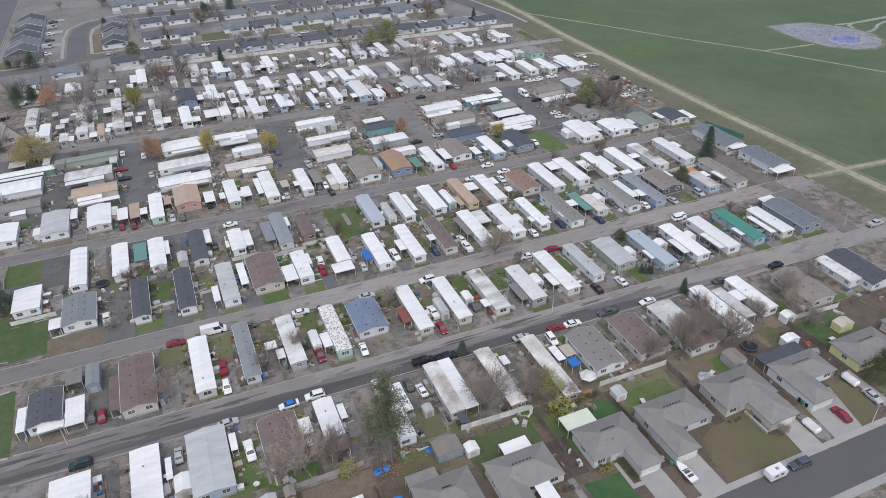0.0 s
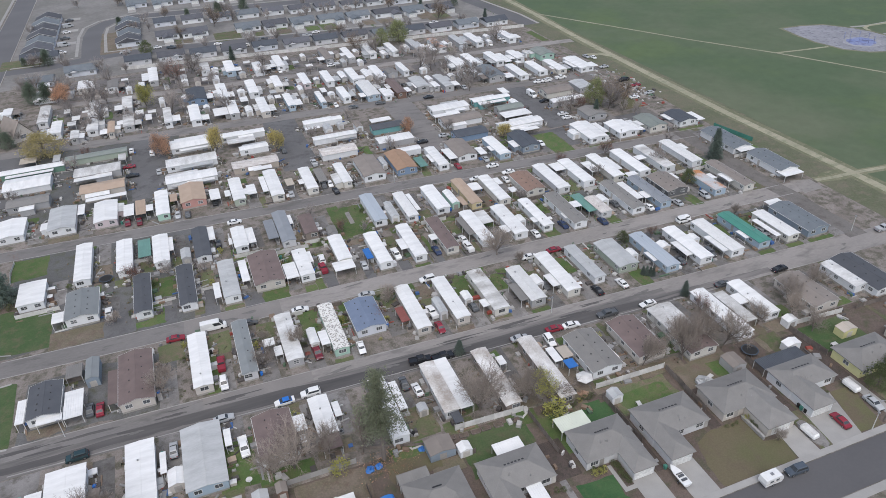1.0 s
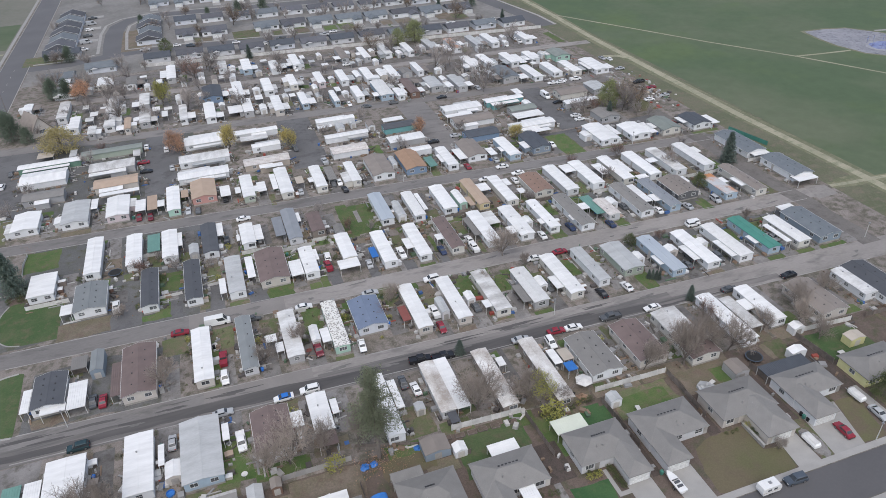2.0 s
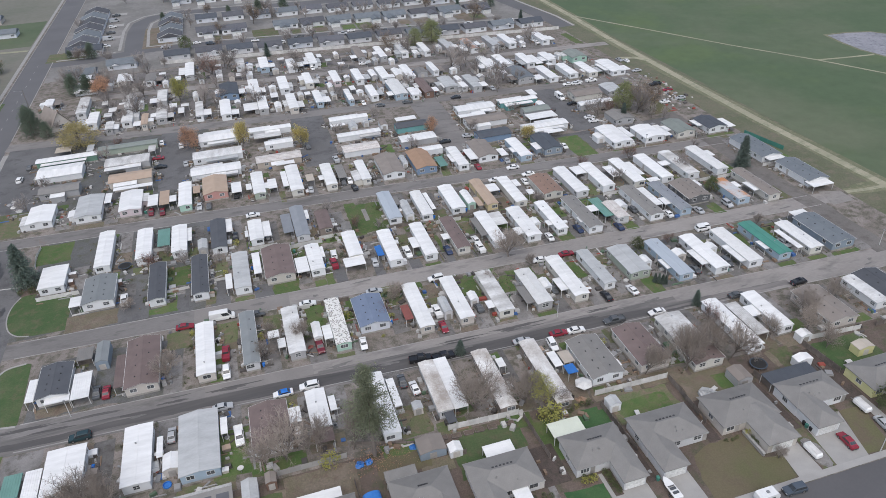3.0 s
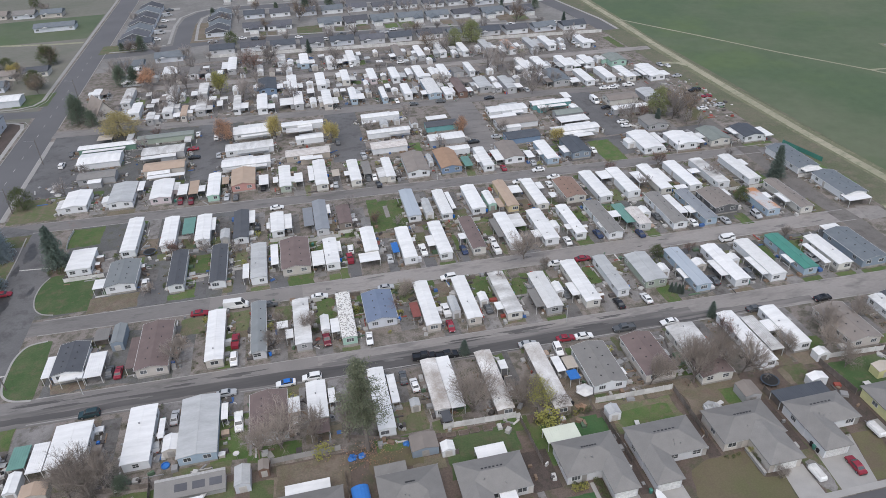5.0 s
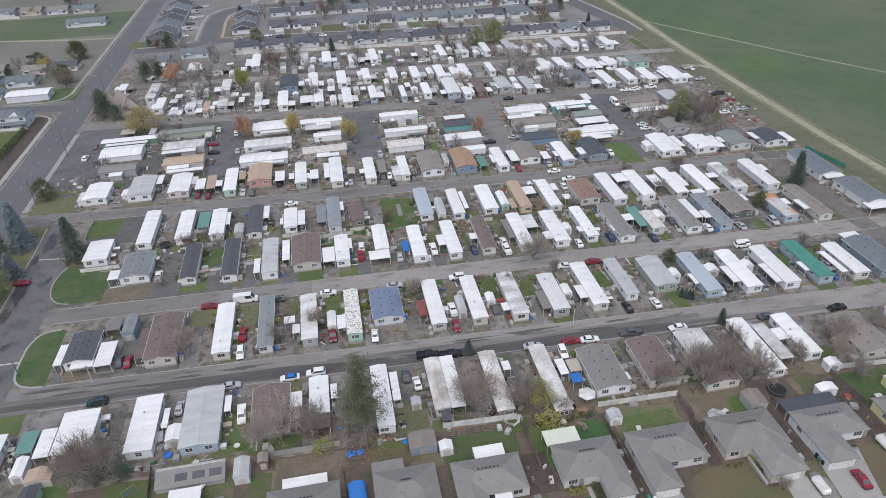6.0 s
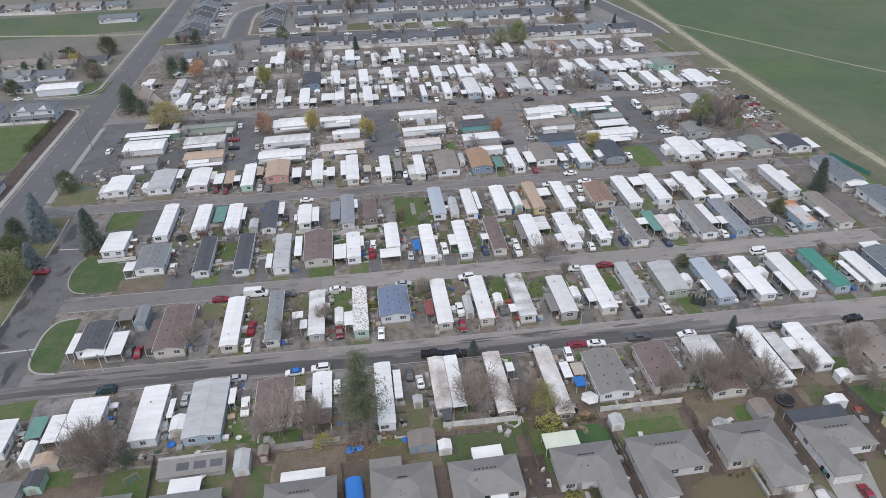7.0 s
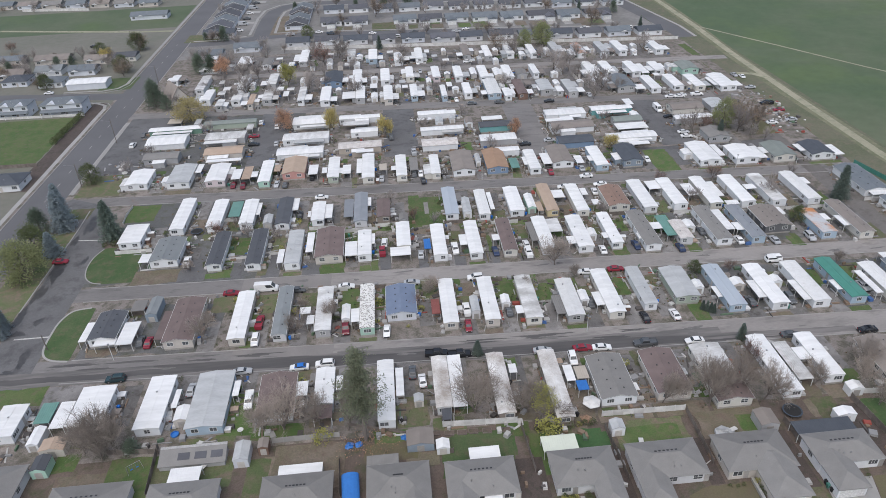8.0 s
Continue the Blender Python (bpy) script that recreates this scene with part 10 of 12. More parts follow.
driveway(-89.51, -85.11, -14.42, -0.92)
driveway(-43.32, -38.92, -8.97, 4.19)
driveway(-43.18, -38.78, 13.29, 25.22)
driveway(-32.53, -28.13, 12.89, 25.36)
driveway(-21.13, -16.73, 12.47, 25.65)
driveway(-9.68, -7.15, 12.05, 25.11)
driveway(1.61, 6.01, 16.55, 29.75)
driveway(12.32, 16.72, 11.23, 24.29)
driveway(-28.12, -24.30, -11.59, 1.91)
driveway(-19.22, -14.82, -10.84, 2.66)
driveway(-5.23, -0.83, -10.07, 2.78)
driveway(7.63, 12.03, -10.24, 2.31)
driveway(21.38, 25.78, -10.84, 1.80)
driveway(33.88, 38.28, -11.38, 1.34)
driveway(49.25, 53.26, -15.09, -1.59)
driveway(61.96, 65.96, -14.75, -1.25)
driveway(73.98, 78.38, -14.22, -0.72)
driveway(86.14, 90.54, -12.66, -0.60)
driveway(97.84, 102.24, -13.40, -1.03)
driveway(115.44, 119.84, -17.00, -3.50)
driveway(128.24, 132.64, -16.58, -3.08)
driveway(136.10, 140.50, -16.02, -2.52)
driveway(23.27, 27.67, 10.88, 24.08)
driveway(34.31, 38.71, 10.42, 23.44)
driveway(45.36, 49.76, 10.01, 22.95)
driveway(56.15, 60.55, 9.62, 22.82)
driveway(65.58, 69.98, 11.91, 25.11)
driveway(77.75, 82.15, 13.61, 26.81)
driveway(88.15, 92.55, 8.43, 21.40)
driveway(99.44, 103.84, 8.01, 20.78)
driveway(110.36, 114.76, 7.61, 20.35)
driveway(120.71, 125.11, 7.41, 20.61)
driveway(131.23, 133.61, 6.84, 19.98)
driveway(142.61, 147.01, 6.43, 19.63)
driveway(-84.23, -79.83, 68.62, 81.62)
driveway(-69.66, -65.26, 52.97, 66.17)
driveway(-55.71, -51.31, 48.63, 61.83)
driveway(-43.79, -39.39, 47.16, 60.36)
driveway(-32.03, -28.40, 45.90, 59.10)
driveway(-19.10, -15.33, 48.01, 61.21)
driveway(-10.54, -6.14, 47.38, 60.58)
driveway(1.66, 6.06, 50.92, 64.12)
driveway(12.41, 16.81, 44.20, 57.28)
driveway(23.16, 27.56, 43.85, 56.52)
driveway(33.70, 38.10, 43.52, 56.72)
driveway(45.30, 49.70, 43.13, 55.91)
driveway(56.75, 61.15, 42.76, 55.49)
driveway(66.05, 70.45, 42.91, 56.11)
driveway(77.03, 81.43, 42.10, 53.46)
driveway(87.59, 91.99, 42.40, 55.60)
driveway(98.94, 103.34, 41.39, 53.43)
driveway(109.02, 110.73, 41.07, 52.99)
driveway(119.88, 124.28, 45.13, 58.33)
driveway(131.05, 135.45, 40.35, 52.63)
driveway(141.95, 146.35, 49.45, 62.45)
driveway(-72.23, -67.83, 85.27, 98.27)
driveway(-60.39, -55.99, 82.52, 95.52)
driveway(-49.71, -45.31, 80.86, 93.86)
driveway(-37.53, -33.13, 80.18, 93.18)
driveway(-26.17, -21.77, 75.40, 88.40)
driveway(-11.83, -9.27, 79.71, 92.71)
driveway(-4.24, 0.16, 73.86, 86.86)
driveway(18.52, 22.92, 78.99, 91.99)
driveway(28.77, 33.17, 75.48, 88.48)
driveway(40.29, 44.69, 75.86, 88.86)
driveway(51.32, 55.72, 76.10, 89.10)
driveway(61.14, 65.54, 74.39, 87.39)
driveway(75.42, 78.41, 71.12, 84.12)
driveway(83.71, 88.11, 74.13, 87.13)
driveway(94.06, 98.46, 73.72, 86.72)
driveway(105.47, 109.87, 72.99, 85.99)
driveway(116.15, 120.55, 72.63, 85.63)
driveway(126.20, 130.60, 71.86, 84.86)
driveway(137.85, 142.25, 71.76, 84.76)
driveway(162.86, 167.26, 73.36, 84.83)
structure("slab", Shape().poly((155.6, 31.2, 0.03), (164.4, 31.6, 0.03), (164.8, 38.4, 0.03), (157.6, 40.6, 0.03)), PADSLAB, "pale worn concrete slab beside a home")
driveway(-93.68, -89.28, 108.56, 121.76)
driveway(-78.02, -73.62, 107.36, 120.56)
driveway(-64.83, -60.43, 106.74, 119.94)
driveway(-48.03, -44.76, 103.90, 116.49)
driveway(-35.46, -31.06, 108.48, 121.68)
driveway(-22.62, -18.22, 102.79, 115.99)
driveway(-9.38, -4.98, 101.65, 113.43)
driveway(2.68, 7.08, 100.95, 113.19)
driveway(15.10, 19.07, 100.23, 112.64)
driveway(28.10, 31.77, 100.29, 113.49)
driveway(40.47, 44.87, 100.25, 113.45)
driveway(52.10, 56.50, 98.07, 110.64)
driveway(65.28, 69.68, 101.03, 114.23)
driveway(77.16, 81.56, 96.62, 109.49)
driveway(90.94, 95.34, 98.13, 111.33)
driveway(118.89, 123.29, 101.74, 114.74)
driveway(132.75, 137.15, 96.71, 109.71)
driveway(146.87, 151.27, 96.68, 109.68)
driveway(160.88, 165.28, 95.03, 108.03)
driveway(143.85, 148.25, 146.26, 159.26)
driveway(130.94, 135.34, 114.90, 127.90)
driveway(-30.02, -25.62, 187.72, 198.40)
driveway(-13.55, -9.15, 186.32, 198.69)
driveway(-0.37, 4.03, 185.20, 194.42)
driveway(11.49, 15.89, 184.19, 197.12)
driveway(-42.16, -37.76, 188.75, 201.67)
driveway(-57.96, -53.56, 191.75, 204.95)
driveway(-72.80, -69.52, 193.47, 206.67)
driveway(-87.86, -83.46, 203.50, 216.50)
driveway(-73.01, -68.61, 224.07, 236.51)
driveway(-58.43, -54.03, 222.58, 235.35)
driveway(-15.31, -10.91, 220.62, 231.90)
driveway(-25.20, -20.80, 219.84, 232.69)
driveway(-1.23, 3.17, 219.49, 230.77)
driveway(10.91, 15.31, 219.85, 229.80)
driveway(24.31, 28.71, 217.81, 228.73)
driveway(-45.48, -41.08, 263.37, 276.37)
driveway(-7.25, -2.85, 256.45, 269.45)
driveway(6.59, 10.99, 246.74, 259.74)
driveway(17.63, 22.03, 253.53, 266.53)
driveway(-79.06, -74.66, 257.74, 270.74)
driveway(-64.70, -60.30, 251.81, 264.81)
driveway(-19.46, -15.06, 258.28, 271.28)
driveway(67.32, 71.72, 251.06, 264.06)
driveway(54.76, 59.16, 249.55, 262.55)
driveway(79.22, 83.62, 246.74, 259.74)
driveway(92.85, 97.25, 248.25, 261.25)
driveway(105.17, 109.57, 243.49, 256.49)
driveway(117.73, 122.12, 243.33, 256.33)
driveway(127.42, 131.82, 243.15, 256.15)
driveway(43.71, 48.11, 255.05, 268.05)
driveway(146.82, 151.22, 238.39, 251.39)
driveway(35.55, 39.95, 215.94, 227.83)
driveway(48.26, 52.66, 214.12, 226.81)
driveway(60.49, 64.89, 212.21, 225.21)
driveway(73.71, 78.11, 211.05, 224.05)
driveway(102.25, 105.51, 209.04, 222.04)
driveway(110.89, 115.29, 208.06, 221.06)
driveway(123.11, 127.51, 205.43, 218.43)
driveway(134.83, 139.23, 202.07, 215.07)
driveway(25.12, 29.52, 183.03, 194.33)
driveway(37.04, 41.44, 182.24, 195.44)
driveway(50.55, 54.95, 180.87, 192.37)
driveway(54.97, 57.21, 180.49, 188.49)
driveway(62.49, 66.89, 179.85, 189.67)
driveway(75.42, 79.82, 179.67, 192.87)
driveway(85.72, 90.12, 177.88, 187.98)
driveway(113.71, 118.11, 176.41, 189.61)
driveway(124.35, 128.75, 174.59, 184.92)
driveway(135.49, 139.60, 173.65, 186.34)
driveway(145.05, 149.45, 172.84, 184.31)
driveway(151.78, 156.18, 199.27, 212.27)
driveway(158.87, 163.27, 171.66, 181.39)
driveway(-80.37, -75.97, 192.00, 200.91)
driveway(-94.06, -89.66, 226.98, 238.20)
driveway(-66.09, -63.26, 190.78, 200.70)
driveway(-110.67, -106.27, 230.93, 239.53)
car(-73.95, 5.45, 181, "suv", "teal")
car(-54.19, -0.97, 88, "sedan", "silver")
car(-69.53, 18.86, 90, "sedan", "red")
car(-71.81, 19.61, 92, "sedan", "grey")
car(-108.64, 63.61, -1, "sedan", "red")
car(-67.98, 57.28, 93, "pickup", "white")
car(-41.47, 39.33, -2, "van", "white")
car(-51.33, 38.46, -3, "sedan", "red")
car(-41.25, 23.29, 88, "pickup", "red")
car(-41.44, 15.94, 270, "suv", "white")
car(-42.94, 4.11, 1, "sedan", "silver")
car(-28.95, 3.84, 181, "sedan", "bluetop")
car(-22.68, 4.21, 179, "suv", "white")
car(-32.40, 37.36, -3, "sedan", "grey")
car(-18.34, 37.22, -3, "sedan", "white")
car(-17.98, 17.89, 273, "pickup", "maroon")
car(-7.12, 15.04, 267, "sedan", "white")
car(0.53, 36.41, -2, "sedan", "silver")
car(-39.76, -6.35, 272, "pickup", "white")
car(-1.24, -1.66, 88, "sedan", "grey")
car(0.98, -4.89, 93, "sedan", "white")
car(5.15, 4.46, -4, "pickup", "black")
car(14.66, 21.38, 91, "pickup", "white")
car(14.34, 14.36, 269, "sedan", "red")
car(18.93, 36.36, 181, "suv", "white")
car(25.89, 19.20, 93, "sedan", "grey")
car(10.80, 3.39, -0, "pickup", "black")
car(31.46, 2.07, -2, "sedan", "silver")
car(41.48, 1.76, -2, "sedan", "red")
car(46.28, 1.32, -4, "sedan", "white")
car(57.45, 1.48, 178, "pickup", "grey")
car(38.12, -1.87, 267, "suv", "white")
car(48.46, 19.94, 270, "sedan", "grey")
car(51.01, 34.62, 175, "sedan", "white")
car(60.80, 11.74, 92, "sedan", "black")
car(59.85, 34.88, -0, "sedan", "red")
car(68.87, 11.78, 93, "sedan", "white")
car(69.81, 0.76, 180, "sedan", "white")
car(113.89, -0.86, 1, "sedan", "black")
car(90.83, 14.57, 92, "sedan", "grey")
car(106.43, 32.89, -2, "suv", "white")
car(94.04, 17.35, 87, "sedan", "grey")
car(101.53, 14.29, 270, "suv", "grey")
car(94.17, -0.11, -4, "sedan", "grey")
car(123.82, 17.04, 272, "sedan", "silver")
car(-112.27, 154.94, 88, "suv", "white")
car(-110.65, 166.03, 91, "sedan", "grey")
car(-60.52, 171.75, 90, "sedan", "white")
car(-52.67, 165.30, 91, "suv", "white")
car(-61.53, 155.86, 178, "sedan", "red")
car(-60.44, 146.86, -2, "sedan", "black")
car(-50.86, 146.08, 93, "sedan", "silver")
car(-62.52, 109.42, 270, "sedan", "maroon")
car(-58.81, 108.26, 272, "sedan", "maroon")
car(-46.28, 107.46, 268, "sedan", "silver")
car(-43.07, 106.56, 87, "sedan", "grey")
car(-28.89, 94.16, 1, "sedan", "white")
car(-33.41, 111.29, 89, "sedan", "black")
car(-7.26, 105.77, 88, "sedan", "silver")
car(-2.85, 144.01, 92, "sedan", "grey")
car(5.80, 127.27, 92, "pickup", "silver")
car(5.01, 107.29, 87, "sedan", "grey")
car(7.37, 107.47, 269, "sedan", "white")
car(7.98, 101.36, 93, "sedan", "black")
car(-35.49, 82.18, 90, "sedan", "black")
car(-7.79, 54.57, 92, "pickup", "red")
car(4.08, 50.99, 87, "sedan", "silver")
car(-7.02, 59.62, 87, "suv", "white")
car(14.73, 52.61, 272, "pickup", "white")
car(26.88, 49.49, 273, "sedan", "navy")
car(36.89, 52.14, 93, "sedan", "white")
car(36.65, 47.26, 91, "pickup", "white")
car(59.25, 45.64, 88, "sedan", "white")
car(69.91, 46.61, 273, "sedan", "navy")
car(67.40, 102.06, 89, "sedan", "silver")
car(67.33, 95.45, 177, "sedan", "white")
car(70.49, 88.23, 178, "sedan", "white")
car(67.02, 83.25, 87, "sedan", "white")
car(57.39, 88.29, 177, "sedan", "white")
car(61.27, 129.63, -4, "sedan", "silver")
car(50.81, 127.44, 180, "sedan", "black")
car(55.36, 100.86, 89, "sedan", "red")
car(93.40, 105.48, 269, "sedan", "white")
car(114.95, 154.68, 273, "van", "white")
car(28.72, 183.56, 272, "sedan", "white")
car(35.30, 177.22, -3, "sedan", "grey")
car(48.14, 176.47, -5, "sedan", "grey")
car(70.71, 173.52, 179, "sedan", "black")
car(90.78, 178.87, 92, "sedan", "white")
car(116.57, 128.41, -1, "sedan", "white")
car(116.25, 124.04, -4, "sedan", "white")
car(123.35, 43.59, 269, "suv", "silver")
car(111.99, 43.35, 93, "sedan", "silver")
car(101.55, 44.94, 90, "sedan", "white")
car(92.41, 51.61, 89, "sedan", "grey")
car(82.61, 43.40, 91, "sedan", "navy")
car(106.70, 33.56, 179, "suv", "white")
car(138.76, 169.29, -0, "pickup", "white")
car(131.63, 169.81, 179, "sedan", "white")
car(116.86, 145.49, 180, "sedan", "black")
car(163.77, 152.71, 180, "pickup", "black")
car(165.01, 144.23, 175, "sedan", "red")
car(155.56, 131.35, -2, "sedan", "white")
car(164.62, 133.14, 179, "sedan", "silver")
car(126.16, 169.05, 176, "sedan", "white")
car(130.37, 168.47, -3, "sedan", "white")
car(166.78, 191.83, 272, "sedan", "silver")
car(169.39, 189.24, 89, "sedan", "white")
car(166.17, 173.50, 176, "sedan", "silver")
car(40.77, 240.86, -0, "sedan", "white")
car(58.47, 239.04, 270, "sedan", "grey")
car(71.75, 241.29, 92, "sedan", "grey")
car(140.45, 243.44, 270, "sedan", "white")
car(140.79, 238.29, 272, "sedan", "white")
car(130.87, 235.19, 273, "sedan", "white")
car(90.73, 178.41, 92, "sedan", "silver")
car(47.45, 307.51, 178, "sedan", "white")
car(13.99, 244.29, 273, "sedan", "white")
car(14.43, 229.42, 270, "sedan", "silver")
car(4.24, 299.80, 176, "suv", "white")
car(-43.99, 321.32, 1, "sedan", "white")
car(-183.22, 320.84, -4, "sedan", "black")
car(-177.32, 233.85, 177, "sedan", "white")
car(-7.69, 243.92, 271, "sedan", "grey")
car(83.22, -50.96, 88, "sedan", "red")
car(64.34, -57.47, 177, "suv", "slate")
caravan(57.70, -57.40, 0)
boat(41.53, -49.72, 92, False)
boat(74.38, -50.83, 92, True)
boat(93.69, -44.04, 92, True)
car(94.09, -49.88, 267, "sedan", "silver")
car(158.88, 3.32, 1, "pickup", "silver")
car(113.83, -0.72, 180, "sedan", "black")
car(106.84, 33.69, -0, "suv", "white")
tree("bare", -55.36, 19.54, 9.1)
tree("bare", -31.72, 18.58, 7.8)
tree("bare", -20.83, 21.70, 7.8)
tree("redbush", 1.14, 24.06, 5)
tree("bare", 43.2, 40.4, 11.5)
tree("bare", 32.70, 29.80, 5.2)
tree("bare", 47.31, 32.42, 5.2)
tree("yellowbush", -21.6, -20.6, 3.6)
tree("yellowbush", 26.72, -24.67, 5)
tree("cedar", -63.0, -18.6, 4.0, 1.35)
tree("bush", -118.25, 121.17, 8.1)
tree("willow", -93.5, 182.0, 10.5, 1.55)
tree("bare", -100.27, 140.43, 6.5)
tree("bare", -81.05, 161.34, 7.8)
tree("smallred", -95.65, 98.79, 4)
tree("orange", -48.32, 162.90, 10.5, 0.8)
tree("yellow", -28.04, 155.39, 12.2, 0.62)
tree("yellow", -5.67, 145.24, 11.5, 0.62)
tree("bare", 36.28, 126.95, 7.8)
tree("orange", 49.89, 139.92, 7.5, 0.8)
tree("yellow", 83.16, 117.99, 6.8)
tree("bare", 91.75, 173.43, 9.1)
tree("bare", 124.76, 72.25, 9.1)
tree("bare", 97.34, 71.82, 6.5)
tree("olive", 134.0, 131.0, 13.0, 0.8)
tree("browntree", 142.5, 130.0, 15.5, 0.9)
tree("bare", 120.74, 128.15, 11.7)
tree("spruce", 128.37, 120.97, 8)
tree("bare", 138.79, 85.53, 5.2)
tree("bush", 124.36, 53.84, 5.4)
tree("bush", -171.26, 299.14, 8.1)
tree("bush", -148.17, 263.75, 9.5)
tree("yellow", -165.14, 288.42, 8.1)
tree("bush", -151.82, 306.54, 10.8)
tree("cedar", -114.64, 320.86, 5)
tree("redtree", -231.88, 318.47, 8.1)
tree("lime", -53.35, 219.25, 13.5, 0.62)
tree("redtree", -36.70, 253.48, 13.5)
tree("orange", -88.77, 246.34, 10.8)
tree("bare", -70.33, 236.20, 9.1)
tree("bare", -41.39, 218.27, 9.1)
tree("bare", -76.22, 256.86, 9.1)
tree("bush", -50.31, 310.17, 8.1)
tree("spruce", -6.37, 277.67, 8)
tree("bare", -14.66, 218.66, 6.5)
tree("bare", -86.45, 227.44, 9.1)
tree("bare", -61.02, 208.17, 7.8)
tree("bare", -25.40, 256.21, 6.5)
tree("browntree", -8.13, 354.24, 14.9)
tree("browntree", 59.54, 262.77, 12.2)
tree("olive", 75.82, 262.87, 10)
tree("olive", 86.46, 264.28, 13)
tree("bare", 83.64, 274.80, 13)
tree("bare", 81.20, 213.77, 14.3)
tree("bare", 92.01, 202.52, 10.4)
tree("browntree", 123.40, 297.39, 14.9)
tree("bare", 99.36, 239.33, 9.1)
tree("bare", 98.31, 184.40, 9.1)
tree("bare", 86.09, 209.70, 9.1)
tree("spruce", 151.06, 286.20, 7)
tree("spruce", 126.78, 338.16, 7)
tree("bare", 106.07, 182.84, 7.8)
tree("browntree", -30.45, 339.69, 8.1)
tree("bare", -91.49, 300.92, 10.4)
tree("bare", -73.03, 288.82, 9.1)
tree("bluespruce", -111.37, 30.63, 8)
tree("pine", -120.75, 59.76, 10)
tree("bare", -35.68, 235.22, 7.8)
tree("bush", 99.67, -46.08, 6.8)
tree("bush", 105.44, -44.05, 5.4)
tree("hedge", 79.31, 26.42, 2.5)
tree("hedge", 26.77, -41.24, 1.2)
tree("hedge", 28.37, -41.62, 1.2)
lawn(-96.47, -86.29, 86.87, 98.92, "bright")
lawn(-19.50, -14.76, 27.53, 35.28, "bright")
lawn(-45.61, -41.79, 13.87, 28.75, "bright")
lawn(-45.45, -42.53, -12.00, -0.18, "bright")
lawn(-5.47, 1.76, -18.79, -10.75, "dull")
lawn(-31.92, -26.07, -0.35, 3.02, "dull")
lawn(1.93, 7.14, 29.52, 38.31, "dull")
lawn(-4.23, 3.22, -29.95, -26.14, "brown")
lawn(-35.51, -25.66, -28.56, -25.59, "brown")
lawn(-34.08, -18.12, -28.42, -23.59, "brown")
lawn(25.51, 27.85, 28.52, 35.58, "bright")
lawn(21.50, 24.36, -1.65, 1.22, "bright")
lawn(34.01, 38.66, -29.56, -24.02, "vivid")
lawn(6.13, 19.66, -29.43, -22.11, "deep")
lawn(23.20, 32.40, -29.16, -23.06, "dull")
lawn(45.39, 51.15, -29.39, -23.06, "dull")
lawn(52.64, 54.29, -5.61, -0.39, "dull")
lawn(40.41, 46.61, -21.18, -18.31, "dull")
lawn(28.58, 34.25, 11.80, 15.81, "dull")
lawn(75.89, 78.11, 8.95, 17.86, "bright")
lawn(52.96, 55.41, -29.76, -24.41, "dull")
lawn(69.04, 70.57, -30.13, -24.43, "dull")
lawn(67.07, 68.68, -8.48, -0.78, "dull")
lawn(85.62, 90.51, -27.14, -21.55, "brown")
lawn(112.03, 113.64, 18.83, 25.74, "bright")
lawn(99.43, 99.88, -30.65, -25.88, "bright")
lawn(-19.72, -16.25, 62.93, 71.97, "bright")
lawn(-18.37, -16.55, 100.62, 109.22, "dull")
lawn(-32.26, -30.23, 70.69, 78.40, "bright")
lawn(-56.52, -50.25, 62.01, 70.47, "dull")
lawn(25.48, 29.47, 126.40, 134.95, "bright")
lawn(41.30, 44.54, 98.65, 108.76, "dull")
lawn(116.63, 120.53, 40.14, 46.00, "bright")
lawn(101.71, 103.61, 96.49, 114.37, "dull")
lawn(155.69, 158.56, 89.62, 94.96, "dull")
lawn(25.13, 26.45, 49.83, 60.05, "bright")
lawn(85.01, 88.85, 41.09, 46.18, "bright")
lawn(160.39, 164.78, 228.31, 249.26, "bright")
lawn(160.03, 160.59, 197.05, 219.19, "dull")
lawn(-153.11, -136.27, 233.13, 253.37, "deep")
lawn(-127.59, -106.31, 316.78, 334.93, "dull")
lawn(53.29, 61.68, 307.84, 326.33, "bright")
lawn(119.55, 134.57, 299.21, 319.58, "brown")
lawn(161.65, 161.74, 294.86, 316.36, "bright")
lawn(82.73, 84.42, 302.33, 319.04, "bright")
lawn(-10.69, 4.74, 317.02, 337.27, "dull")
lawn(25.98, 33.21, 314.73, 330.66, "bright")
lawn(-75.69, -58.42, 323.07, 371.27, "brown")
lawn(51.08, 52.85, -30.78, -23.43, "dull")
lawn(70.28, 73.75, -29.31, -22.71, "dull")
lawn(105.09, 106.68, -30.59, -21.13, "dull")
lawn(122.11, 123.33, -30.76, -21.71, "dull")
lawn(-20.19, -17.67, -32.95, -26.38, "brown")
lawn(-79.37, -74.16, -22.70, -17.68, "bright")
lawn(-66.68, -56.56, -30.97, -20.71, "bright")
lawn(-77.39, -64.10, -29.08, -23.72, "brown")
lawn(-56.34, -43.81, -27.07, -23.42, "dull")
lawn(144.68, 153.60, 121.45, 161.23, "tan")
fence(-32.82, -19.76, -18.17, -19.71, 1.6, "concrete")
fence(4.57, -19.70, 21.00, -20.40, 1.8, "white")
fence(39.97, -20.92, 54.13, -21.23, 1.7, "white")
fence(54.13, -21.23, 58.71, -21.31, 1.7, "white")
fence(21.67, -21.68, 22.39, -34.37, 1.7, "wood")
fence(39.60, -24.33, 40.43, -38.58, 1.7, "wood")
fence(58.79, -21.90, 58.63, -36.69, 1.7, "wood")
fence(78.32, -27.20, 79.21, -42.58, 1.8, "wood")
fence(96.37, -22.50, 97.58, -33.49, 1.8, "wood")
